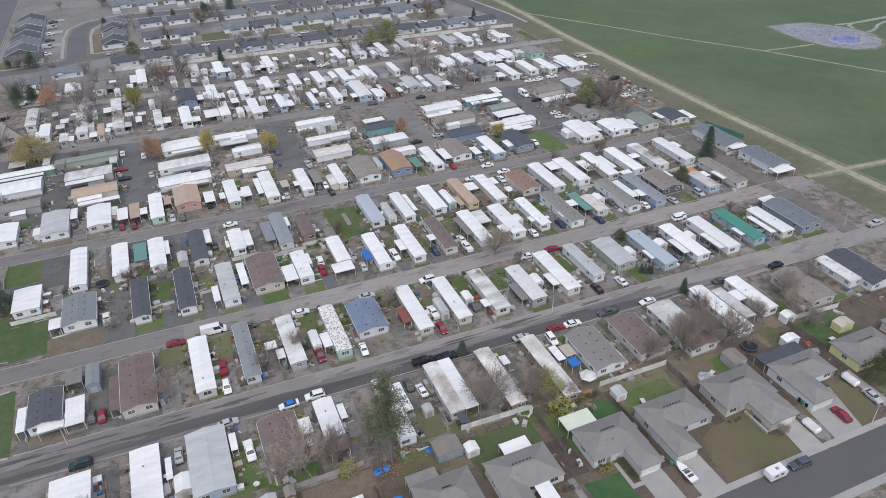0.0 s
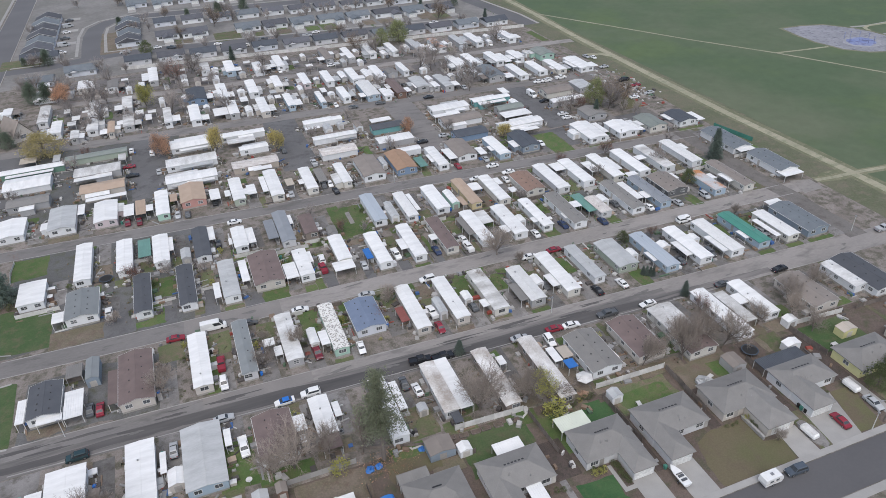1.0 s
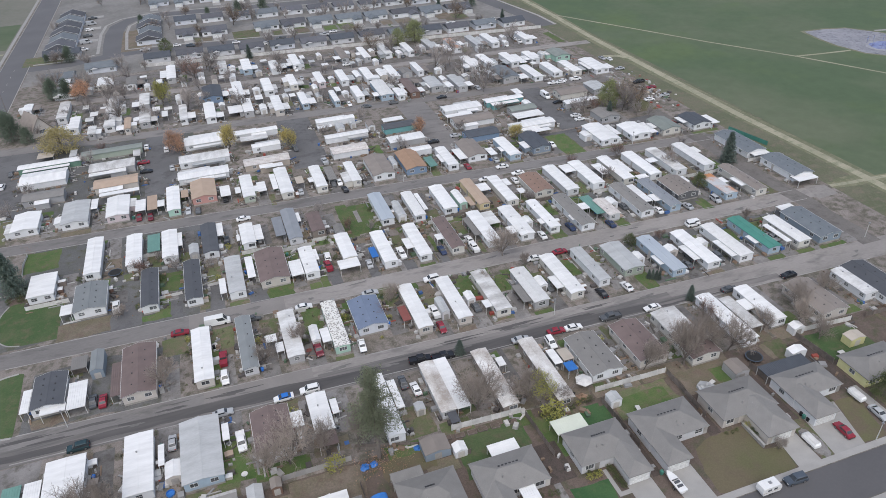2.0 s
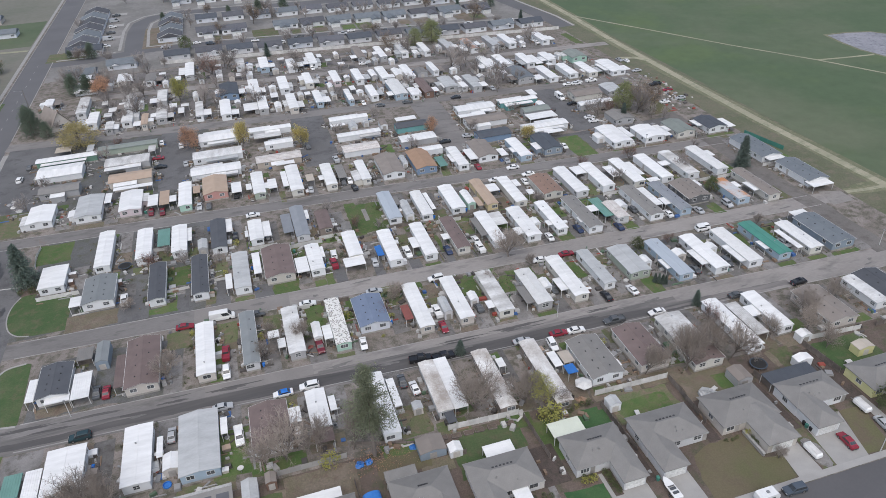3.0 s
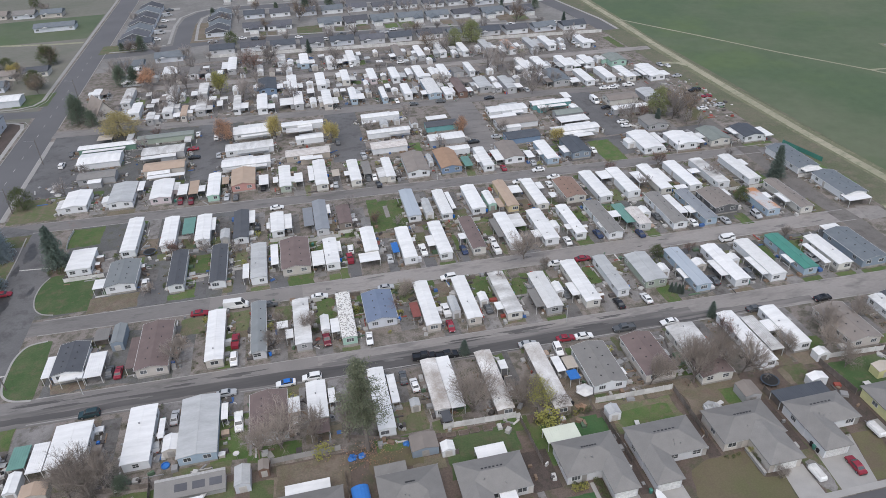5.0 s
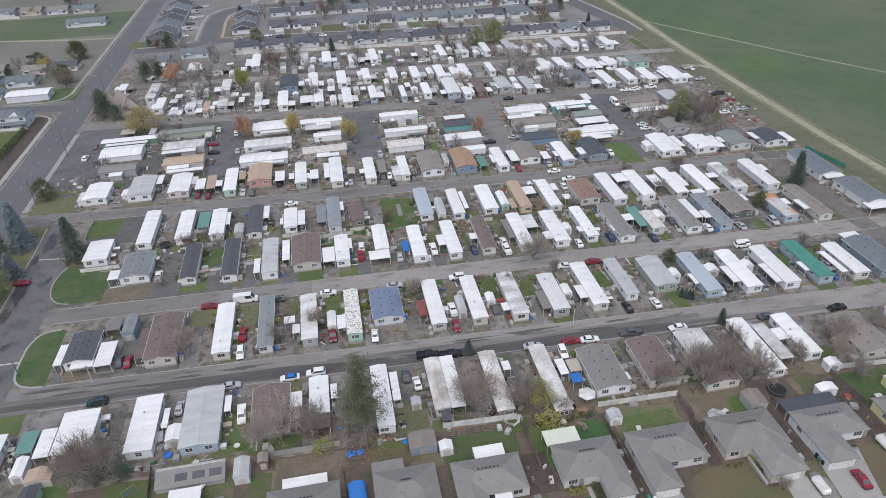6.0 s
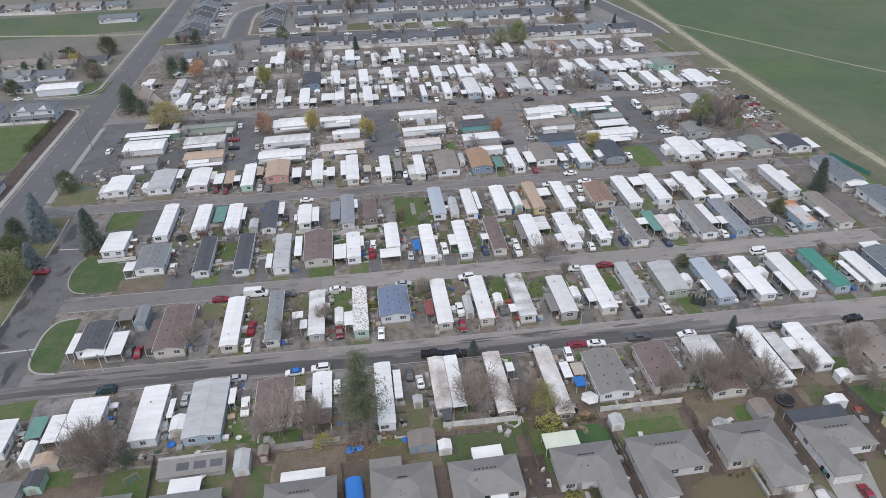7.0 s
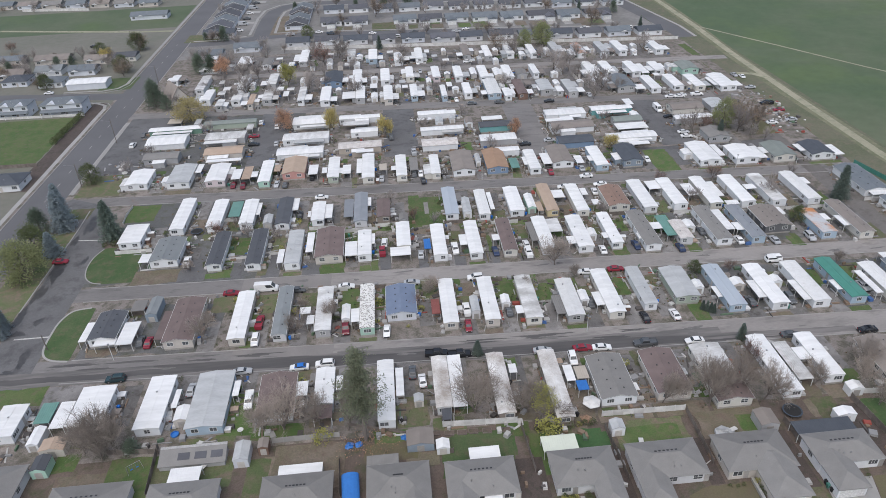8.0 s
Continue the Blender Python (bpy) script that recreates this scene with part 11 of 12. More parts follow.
fence(96.99, -21.22, 114.31, -22.35, 1.6, "white")
fence(118.92, -22.72, 131.54, -23.08, 1.6, "wood")
fence(-17.91, -26.66, -17.57, -35.61, 1.7, "wood")
fence(-57.70, -18.07, -56.75, -31.28, 1.7, "wood")
fence(-68.46, -18.64, -57.30, -19.63, 1.6, "wood")
fence(-16.50, -16.50, -2.84, -20.99, 0.9, "wood")
fence(-8.83, -27.76, -8.32, -36.71, 1.7, "wood")
fence(3.93, -26.99, 6.20, -27.27, 1.6, "wood")
structure("lawn", plot([(48.4, -54.9), (67.4, -54.9), (68.4, -48.8), (64.3, -48.5), (64.3, -41.6), (56.0, -41.8), (51.0, -43.6), (49.6, -47.6)], layer(0.024), 0.18), LAWN["tan"], "dry tan lawn before a house")
lawn(21.50, 29.90, -55.00, -43.40, "vivid")
structure("lawn", plot([(84.9, -54.9), (91.2, -54.9), (94.4, -43.2), (88.6, -43.2)], layer(0.024), 0.12), LAWN["tan"], "dry tan lawn before a house")
structure("garden_path", rect(94.6, 97.0, -55.2, -41.0, 0.046), CONCRETE, "pale concrete path beside a lawn")
lawn(98.00, 105.00, -55.00, -43.50, "dull")
lawn(74.00, 77.80, -55.00, -42.00, "dull")
lawn(-26.00, -6.00, -55.00, -42.00, "dull")
lawn(41.50, 57.00, -31.00, -23.00, "dull")
lawn(60.00, 74.00, -30.00, -22.50, "brown")
lawn(98.00, 113.00, -33.00, -23.00, "deep")
lawn(-32.00, -17.00, -31.00, -21.00, "brown")
lawn(-225.00, -148.50, 143.00, 196.00, "bright")
lawn(-121.00, -104.50, 109.00, 127.00, "dull")
lawn(-122.00, -110.00, 92.00, 100.00, "dull")
lawn(-121.80, -110.90, 33.00, 83.00, "dull")
structure("lawn", Shape().poly(*[(x, y, layer(0.024)) for x, y in [(-88.7, 15.2), (-88.7, 22.5), (-89.2, 37.2)] + bend]), LAWN["deep"], "green mown lawn inside a kerb")
corner = [(-82.8, 49.2), (-92.0, 49.7), (-95.4, 51.0), (-98.0, 54.4), (-99.3, 60.0), (-99.0, 65.8), (-97.4, 70.2), (-93.6, 70.6), (-90.4, 67.0), (-82.5, 66.0)]
structure("lawn", Shape().poly(*[(x, y, layer(0.024)) for x, y in (smooth(corner[:8]) + corner[8:])[::-1]]), LAWN["deep"], "green mown lawn with a rounded corner")
kerb(smooth(corner[1:7]), w=0.35, h=0.10)
structure("planting_bed", blob(-95.4, 74.4, 3.4, 6.2, 0.023, 12, 44), YARD, "bare brown planting bed under a conifer")
for x, y, h in ((-97.6, 71.6, 1.6), (-94.4, 72.0, 1.9), (-91.6, 68.4, 1.3), (-97.8, 82.6, 1.4)):
    tree("redbush" if h < 1.5 else "hedge", x, y, h)
fence(-96.0, 85.8, -96.7, 92.0, 0.9, "white")
fence(-96.7, 92.0, -96.2, 98.0, 0.9, "white")
kerb([(-110.7, 38), (-110.6, 60), (-110.6, 84), (-111.2, 98)], w=0.35)
structure("lawn_light", blob(-93.7, 19.6, 0.9, 0.8, 0.03, 0, 9), CONCRETE, "pale round slab on the corner lawn")
lawn(-81.50, -70.00, 48.20, 51.60, "dull")
tree("bluespruce", -110.52, 27.03, 9)
fence(-64.00, 287.50, 18.00, 277.00, 1.9, "white")
fence(18.00, 277.00, 100.00, 267.00, 1.9, "white")
fence(100.00, 267.00, 164.00, 258.50, 1.9, "white")
lawn(3.53, 18.93, -33.91, -23.14, "deep")
lawn(22.49, 26.46, -35.39, -23.88, "bright")
lawn(28.77, 39.84, -30.32, -25.31, "vivid")
lawn(43.90, 55.27, -31.44, -24.74, "bright")
lawn(68.86, 72.33, -30.72, -24.18, "bright")
lawn(-66.85, -56.29, -29.44, -20.18, "bright")
lawn(-57.63, -40.44, -30.49, -22.54, "dull")
lawn(-12.77, -1.18, -27.90, -22.73, "tan")
lawn(-37.40, -32.54, -33.94, -23.93, "dull")
lawn(87.24, 92.63, -27.69, -21.26, "dull")
lawn(-45.77, -37.84, -16.69, -3.25, "bright")
lawn(-5.64, 1.34, -17.38, -9.35, "dull")
lawn(-101.95, -90.0, -1.2, 5.4, "bright")
driveway(-89.6, -81.4, -3.0, 5.0)
fence(-56.69, 57.28, -50.14, 57.61, 1.0, "white")
fence(-59.04, 72.71, -56.69, 57.28, 1.0, "white")
fence(-42.93, 58.50, -38.72, 58.53, 1.0, "white")
fence(-64.88, 82.25, -56.88, 82.16, 1.2, "white")
lawn(94.6, 103.2, 95.0, 114.6, "bright")
lawn(1.77, 5.41, 68.63, 91.30, "bright")
lawn(1.60, 13.60, 69.43, 89.20, "bright")
structure("slab", rect(6.9, 8.4, 77.2, 85.4, 0.06), PADSLAB, "pale concrete slab on a lawn")
lawn(-57.90, -49.83, 60.19, 70.38, "bright")
lawn(-43.75, -38.86, 59.88, 68.22, "dull")
lawn(-82.85, -69.56, 47.41, 54.80, "brown")
lawn(-57.70, -53.63, 47.49, 59.06, "bright")
driveway(-54.81, -50.38, 47.02, 55.39, LOOPASPHALT)
driveway(-71.81, -61.21, 47.10, 59.20, LOOPASPHALT)
lawn(-45.74, -42.92, 47.43, 57.28, "dull")
driveway(-44.26, -38.89, 45.94, 59.36, LOOPASPHALT)
lawn(-56.08, -49.54, 29.90, 37.50, "dull")
lawn(-43.69, -37.84, 28.26, 37.12, "dull")
lawn(-26.72, -19.22, 45.19, 52.51, "bright")
driveway(-32.03, -26.60, 45.06, 52.02, LOOPASPHALT)
lawn(-11.30, -8.94, 44.90, 57.75, "bright")
lawn(-14.72, -11.30, 45.24, 48.21, "bright")
driveway(-8.51, -5.22, 44.96, 53.03, LOOPASPHALT)
lawn(-31.04, -26.26, 29.51, 36.15, "dull")
lawn(-19.43, -14.40, 24.99, 36.45, "bright")
lawn(2.70, 7.37, 28.50, 35.54, "dull")
driveway(3.17, 6.12, 44.52, 52.26, LOOPASPHALT)
lawn(23.91, 24.36, 44.31, 53.44, "dull")
driveway(13.99, 17.45, 43.78, 51.62, LOOPASPHALT)
driveway(25.59, 27.71, 43.81, 51.52, LOOPASPHALT)
lawn(34.56, 34.73, 43.73, 54.17, "bright")
lawn(38.61, 39.99, 44.19, 50.22, "dull")
lawn(14.10, 18.19, 28.31, 34.75, "brown")
lawn(25.85, 29.29, 24.06, 34.20, "bright")
lawn(62.35, 66.96, 42.07, 49.97, "bright")
fence(165.60, 90.00, 169.30, 72.00, 1.8, "green")
tree("spruce", 77.13, 13.46, 3.2)
tree("spruce", 77.96, 12.84, 3.4)
tree("spruce", 78.78, 12.23, 3.2)
tree("spruce", 79.55, 11.87, 3.0)
tree("redtree", 91.75, 29.84, 4.5)
tree("bush", 81.75, 30.71, 4.0)
lawn(73.97, 78.12, 8.89, 16.45, "bright")
lawn(118.33, 120.46, 39.82, 46.86, "bright")
tree("bare", 138.2, 126.0, 14.0)
tree("browntree", 147.5, 127.0, 13.0, 0.9)

# big trees along the back fence and at the entrance
for kind, x, y, h, w in (("bare", -73.4, -18.0, 8.6, 1.05), ("bare", -70.0, -18.6, 11.0, 1.0), ("bare", -66.6, -17.6, 11.5, 0.9), ("bare", -71.0, -15.4, 10.0, 1.05), ("bare", -69.0, -20.6, 5.5, 1.2), ("bare", -30.6, -15.8, 10.5, 1.05), ("bare", -34.6, -16.6, 8.5, 0.95), ("bare", -22.7, -15.4, 11.0, 0.7), ("bare", -16.4, -18.0, 13.0, 0.8),
                         ("bare", 12.2, -16.2, 11.5, 0.95), ("yellowbare", 27.6, -18.4, 11.0, 1.05), ("bare", 24.0, -17.6, 10.0, 0.95), ("bare", 54.6, -18.6, 8.6, 0.8), ("bare", 58.4, -17.4, 7.0, 0.8),
                         ("bare", 64.6, -20.6, 13.5, 0.75), ("bare", 68.0, -18.0, 11.0, 0.85), ("bare", 77.4, -20.4, 12.5, 0.85), ("bare", 73.6, -17.0, 10.0, 0.8), ("redtree", 79.5, -9.2, 9.0, 0.62),
                         ("bare", 91.2, -17.2, 7.0, 0.95), ("bare", 102.2, -17.6, 8.5, 0.95), ("bare", 105.6, -12.4, 7.5, 0.95), ("bare", 116.3, -10.2, 7.0, 0.95), ("bare", 101.4, -25.2, 7.0, 0.9),
                         ("conifer", -96.6, 76.6, 14.5, 1.0), ("bluespruce", -115.4, 85.4, 14.5, 1.15), ("bluespruce", -117.4, 91.0, 15.0, 1.0), ("bluespruce", -112.4, 68.4, 9.0, 1.45),
                         ("spruce", 81.8, 0.6, 5.0, 1.1), ("spruce", 15.3, 3.4, 4.6, 1.3)):
    tree(kind, x, y, h * (1.12 if kind in ("bare", "yellowbare") else 1.0), w)
tree("pine", -12.4, -21.2, 26)
tree("spruce", 146.0, 66.0, 12.5)

# ---- estate houses south of the park ----
house(25.0, 38.4, -41.0, -31.7, (32.3, 38.4, -46.8), "grey", "lightgrey", -1, patio=(24.6, 32.0, -31.6, -27.4, "palegreen"))
house(3.8, 18.1, -41.0, -31.9, (3.8, 10.0, -46.8), "grey", "lightgrey", -1, patio=(9.2, 15.6, -31.8, -28.6, "white"))
house(41.2, 55.9, -41.0, -31.7, (41.2, 47.6, -47.1), "grey", "lightgrey", -1)
house(59.5, 74.0, -41.2, -31.5, (65.0, 73.4, -48.4), "grey", "beige", -1)
house(77.9, 91.6, -41.6, -33.6, (77.9, 84.8, -47.9), "grey", "white", -1, patio=(77.9, 90.6, -33.4, -29.8, "darkslate"))
house(97.6, 112.0, -42.9, -33.8, (105.0, 112.0, -48.5), "grey", "lemon", -1)
house(116.0, 130.0, -43.0, -33.0, (116.0, 122.5, -48.5), "grey", "beige", -1)
house(-12.0, 0.8, -41.0, -31.0, (-5.8, 0.8, -47.0), "grey", "lightgrey", -1, patio=(-12.0, -5.4, -30.9, -28.2, "grey"))
house(-33.0, -18.6, -41.0, -31.3, (-33.0, -26.5, -47.0), "grey", "lightgrey", -1, patio=(-30.0, -21.0, -31.2, -28.6, "white"))
house(-55.6, -41.4, -40.0, -30.5, (-48, -41.4, -46.0), "grey", "lightgrey", -1, patio=(-52.4, -46.0, -30.3, -26.6, "white"))
house(-75.2, -59.2, -39.0, -29.0, (-66, -59.2, -45.0), "grey", "lightgrey", -1)
house(-95.0, -82.6, -33.0, -22.0, (-95, -88, -40.0), "grey", "lightgrey", -1)
for x0, x1 in ((32.6, 38.2), (4.2, 9.8), (41.4, 47.6), (105.4, 111.8), (116.2, 122.3), (-5.6, 0.6), (-32.8, -26.7), (-47.8, -41.6)):
    structure("driveway", rect(x0, x1, -56.4, -46.2, 0.05), CONCRETE, "pale concrete driveway of a house")
structure("driveway", Shape().poly((67.5, -56.4, 0.05), (73.3, -56.4, 0.05), (73.6, -47.6, 0.05), (68.6, -48.0, 0.05)), CONCRETE, "pale concrete driveway of a house")
structure("driveway", Shape().poly((76.8, -56.4, 0.05), (84.6, -56.4, 0.05), (88.3, -43.2, 0.05), (78.4, -43.2, 0.05)), CONCRETE, "broad pale concrete driveway of a house")

# ---- houses over the main road and the far estate ----
house(-188.0, -173.0, 200.5, 211.0, None, "slate", "palegrey", -1, 5.6, storeys=2)
house(-167.5, -147.5, 199.5, 210.5, None, "slate", "palegrey", -1, 5.6, storeys=2)
house(-208.0, -193.0, 202.0, 212.0, None, "slate", "palegrey", -1, 5.6, storeys=2)
house(-229.0, -214.0, 203.0, 213.0, None, "slate", "palegrey", -1, 5.6, storeys=2)
house(-161.0, -143.5, 118.5, 130.0, None, "darkslate", "white", -1)
house(-190.0, -170.0, 116.0, 128.0, None, "slate", "beige", -1)
home("ew", -169.5, -149.0, 237.0, 247.0, 3.3, "white", "palegrey", -1)
house(-187.0, -173.5, 243.5, 254.0, None, "slate", "white", -1)
house(-208.0, -194.0, 249.0, 261.0, None, "darkslate", "palegrey", -1)
house(-230.0, -214.0, 243.0, 255.0, None, "slate", "beige", -1)
house(-176.0, -163.0, 282.0, 292.0, None, "taupe", "beige", -1, detail=False)
house(-160.0, -147.0, 284.0, 294.0, None, "charcoal", "cream", -1, detail=False)
house(-206.0, -186.0, 287.0, 298.0, None, "taupe", "beige", -1, detail=False)
house(-232.0, -214.0, 291.0, 301.0, None, "slate", "beige", -1, detail=False)
house(-180.0, -154.0, 386.0, 397.0, None, "slate", "palegrey", -1, detail=False)
for k in range(7):
    house(-300 + 19 * k, -285 + 19 * k, 446 - 3 * k, 458 - 3 * k, None, ("slate", "taupe", "grey")[k % 3], ("beige", "palegrey")[k % 2], -1, detail=False)
    house(-380 + 22 * k, -364 + 22 * k, 262 + 4 * (k % 3), 275 + 4 * (k % 3), None, ("slate", "taupe", "grey")[k % 3], "beige", -1, detail=False) if k < 6 else None
fence(-274.0, 436.0, -222.0, 427.0, 2.0, "white")
fence(-188.0, 199.4, -147.0, 197.4, 1.3, "white")
fence(-190.0, 142.0, -146.5, 141.0, 1.6, "wood")
structure("track", strip([(-265, 378), (-215, 365), (-165, 353), (-142, 350)], 3.4, 0.012), DIRT, "pale dirt track over the grassland")
structure("planting_bed", blob(-146.0, 204.0, 3.6, 9.0, 0.03, 0, 31), BED, "bare brown planting bed")
for k in range(17):
    tree("hedge", -149.0 + 0.08 * k, 164 + 2.0 * k, 2.6)
structure("planting_bed", rect(-148.0, -141.2, 118, 214, 0.0125), BED, "bare brown strip beside the pavement")

# steep tan roof of the building at the north-west corner
aframe = thing("a_frame_house", -106.6, 210.0, 0, 32, "steep a-frame house with weathered tan roof", "house")
part("roof", Shape().loft([[(-6.5, y, 0.3), (0, y, 9.0), (6.5, y, 0.3), (6.2, y, 0.1), (0, y, 8.6), (-6.2, y, 0.1)] for y in (-6.5, 6.5)]), ROOF["thatch"], aframe)
part("wall", Shape().loft([[(-6.0, y, 0.1), (6.0, y, 0.1), (0, y, 8.3)] for y in (-5.9, 5.9)]), WALLM["beige"], aframe)
window(aframe, 0, -5.9, 1.2, 0, 2.4, 1.6, False)


def far_row(x0, x1, step, y, slope, depth, wings, front, seed):
    rng = random.Random(seed)
    x = x0
    while x < x1:
        yy = y + slope * x + rng.uniform(-1.5, 1.5)
        w = step - rng.uniform(2.2, 3.4)
        side = rng.random() < 0.5
        wing = ((x, x + 6.2) if side else (x + w - 6.2, x + w)) + ((yy - 5.5) if front < 0 else (yy + depth + 5.5),)
        house(x, x + w, yy, yy + depth, wing if wings else None, rng.choice(("ashgrey", "ashgrey", "slate", "ashgrey", "darkslate")), rng.choice(("palegrey", "white", "white", "lightgrey")), front, detail=False)
        if wings:
            structure("driveway", rect(wing[0] + 0.4, wing[1] - 0.4, min(wing[2], wing[2] + 7 * front), max(wing[2], wing[2] + 7 * front), 0.03), CONCRETE, "pale concrete driveway of a house")
        x += step


far_row(-62, 158, 17.2, 285.5, -0.118, 10.5, False, 1, 3)
far_row(-44, 146, 17.2, 364, -0.122, 11, False, 1, 5)
far_row(-60, 140, 17.2, 424, -0.122, 11, True, -1, 6)
far_row(-60, 130, 17.2, 446, -0.122, 11, False, 1, 8)
far_row(-60, 120, 17.2, 500, -0.122, 11, True, -1, 9)
# the row whose garages face the far road
for x0, x1, g in ((-44, -30, -37), (-29, -13, -20), (3, 18.5, 9.5), (19.5, 35, 23.5), (36.5, 52, 40.5), (54, 70.5, 66.5), (72, 87, 76.5), (89.5, 107, 103), (108, 123, 112.5), (125.5, 142, 138)):
    y = 331 - 0.118 * x0
    house(x0, x1, y, y + 11, (g - 3.3, g + 3.3, y - 6), "ashgrey" if int(x0) % 3 else "slate", ("white", "white", "white")[int(x0) % 3], -1, detail=False)
    structure("driveway", rect(g - 2.6, g + 2.6, y - 13, y - 5.8, layer(0.03)), CONCRETE, "pale concrete driveway of a house")
    lawn(x0 if g > (x0 + x1) / 2 else g + 3.5, g - 3.5 if g > (x0 + x1) / 2 else x1, y - 13, y - 3, ("bright", "dull", "dull", "brown")[int(x1) % 4])
for k in range(6):
    house(-118 + (k % 2), -101, 336 + 15.5 * k, 349 + 15.5 * k, None, ("ashgrey", "slate", "ashgrey")[k % 3], "palegrey", -1, detail=False, gabled=True)
    if k % 2:
        structure("driveway", rect(-100.5, -90, 340 + 15.5 * k, 346 + 15.5 * k, layer(0.03)), CONCRETE, "pale concrete driveway of a house")
    car(-96.5, 337.5 + 15.5 * k, 5 * k, ("suv", "van", "pickup")[k % 3], ("white", "silver", "grey")[k % 3])
for k in range(4):
    house(-67 + 1.5 * (k % 2), -52, 332 + 15 * k, 344 + 15 * k, None, ("ashgrey", "slate")[k % 2], "palegrey", -1, detail=False, gabled=True)
house(-117, -97, 323, 334, None, "darkslate", "lightgrey", -1, detail=False)
house(-112, -96, 276, 287, None, "slate", "palegrey", -1, detail=False)
house(-92, -76, 287, 298, None, "slate", "palegrey", -1, detail=False)
house(-104, -93, 250, 259, None, "sage", "white", -1, detail=False)
for k in range(26):
    rng = random.Random(7000 + k)
    x = -62 + 8.6 * k
    car(x, 317.5 - 0.165 * x + rng.uniform(-9, -6), -9 + rng.choice((0, 180)), rng.choice(("suv", "sedan", "pickup")), rng.choice(("white", "silver", "grey", "slate"))) if k % 3 == 0 else None

# trees scattered among the far houses
for k in range(80):
    rng = random.Random(900 + k)
    x, y = rng.uniform(-118, 150), rng.choice((rng.uniform(296, 306), rng.uniform(343, 362), rng.uniform(376, 386), rng.uniform(436, 446), rng.uniform(460, 560)))
    if not -92 < x < -68:
        tree(rng.choice(("bare", "bare", "bare", "bare", "browntree", "bare", "cedar")), x, y - 0.12 * x, rng.uniform(6, 11))
for k in range(60):
    rng = random.Random(1900 + k)
    x, y = rng.uniform(-300, -146), rng.choice((rng.uniform(255, 300), rng.uniform(426, 470), rng.uniform(214, 300)))
    if not 218 < y - 0.07 * (-137 - x) < 236:
        tree(rng.choice(("bare", "bare", "browntree", "bush", "bare")), x, y, rng.uniform(4, 9))
tree("cedar", -115.2, 203.4, 13.5, 1.0)
tree("cedar", -117.6, 212.0, 9.0, 1.1)
tree("cedar", -108.6, 197.8, 7.5, 1.1)
tree("cedar", -104.0, 252.0, 11)
tree("cedar", -97.5, 251.0, 10)
for k in range(18):
    rng = random.Random(9300 + k)
    tree(rng.choice(("bare", "cedar", "bare", "browntree", "bare")), rng.uniform(-240, -150), rng.uniform(262, 281), rng.uniform(5, 9))
for k in range(5):
    house(-178 - 19 * k, -163 - 19 * k, 262 + (k % 2) * 3, 273 + (k % 2) * 3, None, ("slate", "bluegrey", "taupe")[k % 3], ("palegrey", "white", "beige")[k % 3], -1, detail=False)
tree("browntree", -151.0, 306.0, 13)
tree("browntree", -145.5, 255.0, 11)
tree("olive", -115.6, 55.6, 13.5, 1.15)
tree("cedar", -122.4, 84.0, 9.5, 1.1)
tree("bush", -118.6, 70.0, 10.5, 0.95)
tree("bare", -146.0, 262.0, 9)

for k in range(26):
    rng = random.Random(8100 + k)
    x = rng.uniform(-112, -20) if k < 16 else rng.uniform(-20, 140)
    y = rng.choice((rng.uniform(196, 206), rng.uniform(210, 230), rng.uniform(240, 262), rng.uniform(252, 276))) - 0.08 * x
    tree("bare", x, y, rng.uniform(8, 14))
# small things in the yards
paddling_pool(-55.0, -14.6, 0.9)
gazebo(38.2, -18.4, 4.3, VINYL, "white six-sided garden umbrella on a pole", 6)
yard_heap(64.3, -29.6, 2.6, ROOF["lightgrey"], "pale grey tarpaulin draped over a bulky load", 88)
tunnel_tent(-15.2, -36.5, 3.6, 9.5)
for x, y in ((5.8, -21.8), (8.6, -21.9), (11.1, -21.9), (14.1, -22.1), (18.1, -22.3), (2.8, -21.4)):
    raised_bed(x, y, 2.0, 1.2)
swing_set(-61.2, -23.6, 35)
satellite_dish(-40.0, -16.4, 0.7, 1.4)
structure("patio", rect(-73.0, -65.0, -28.6, -25.2, 0.045), ROOF["orange"], "worn orange paved patio")
for k in range(9):
    structure("stepping_stone", blob(-47.3 + 0.62 * k, -26.8 + 0.42 * k, 0.28, 0.22, 0.05, 0, k), CONCRETE, "pale stepping stone on grass")
for k in range(9):
    tree(("hedge", "yellowbush", "hedge", "hedge", "smallred")[k % 5], 24.6 + 1.6 * k, -23.3 + 0.06 * k, 1.1 + 0.3 * (k % 3))
for x, y, a in ((-25.0, -27.5, 10), (13.5, -29.0, 0), (46.0, -29.4, 80), (66.5, -28.6, 20), (-46.5, -25.0, 60), (102.0, -31.5, 0)):
    garden_table(x, y, a)
# soil strips between houses; the fence's shade is in their dark colour
for xa, xb, ya, yb in ((74.4, 77.5, -44.5, -29.5), (56.3, 59.2, -41.6, -29.5), (38.7, 40.9, -46.5, -29.5), (18.4, 24.4, -40.8, -30.5), (92.0, 97.3, -41.0, -24.0)):
    structure("planting_bed", rect(xa, xb, ya, yb, layer(0.024)), BED, "dark soil strip between houses with fence shade in its colour")
    odds_and_ends(xa + 0.3, xb - 0.3, ya + 1, yb - 1, 5, round(xa))
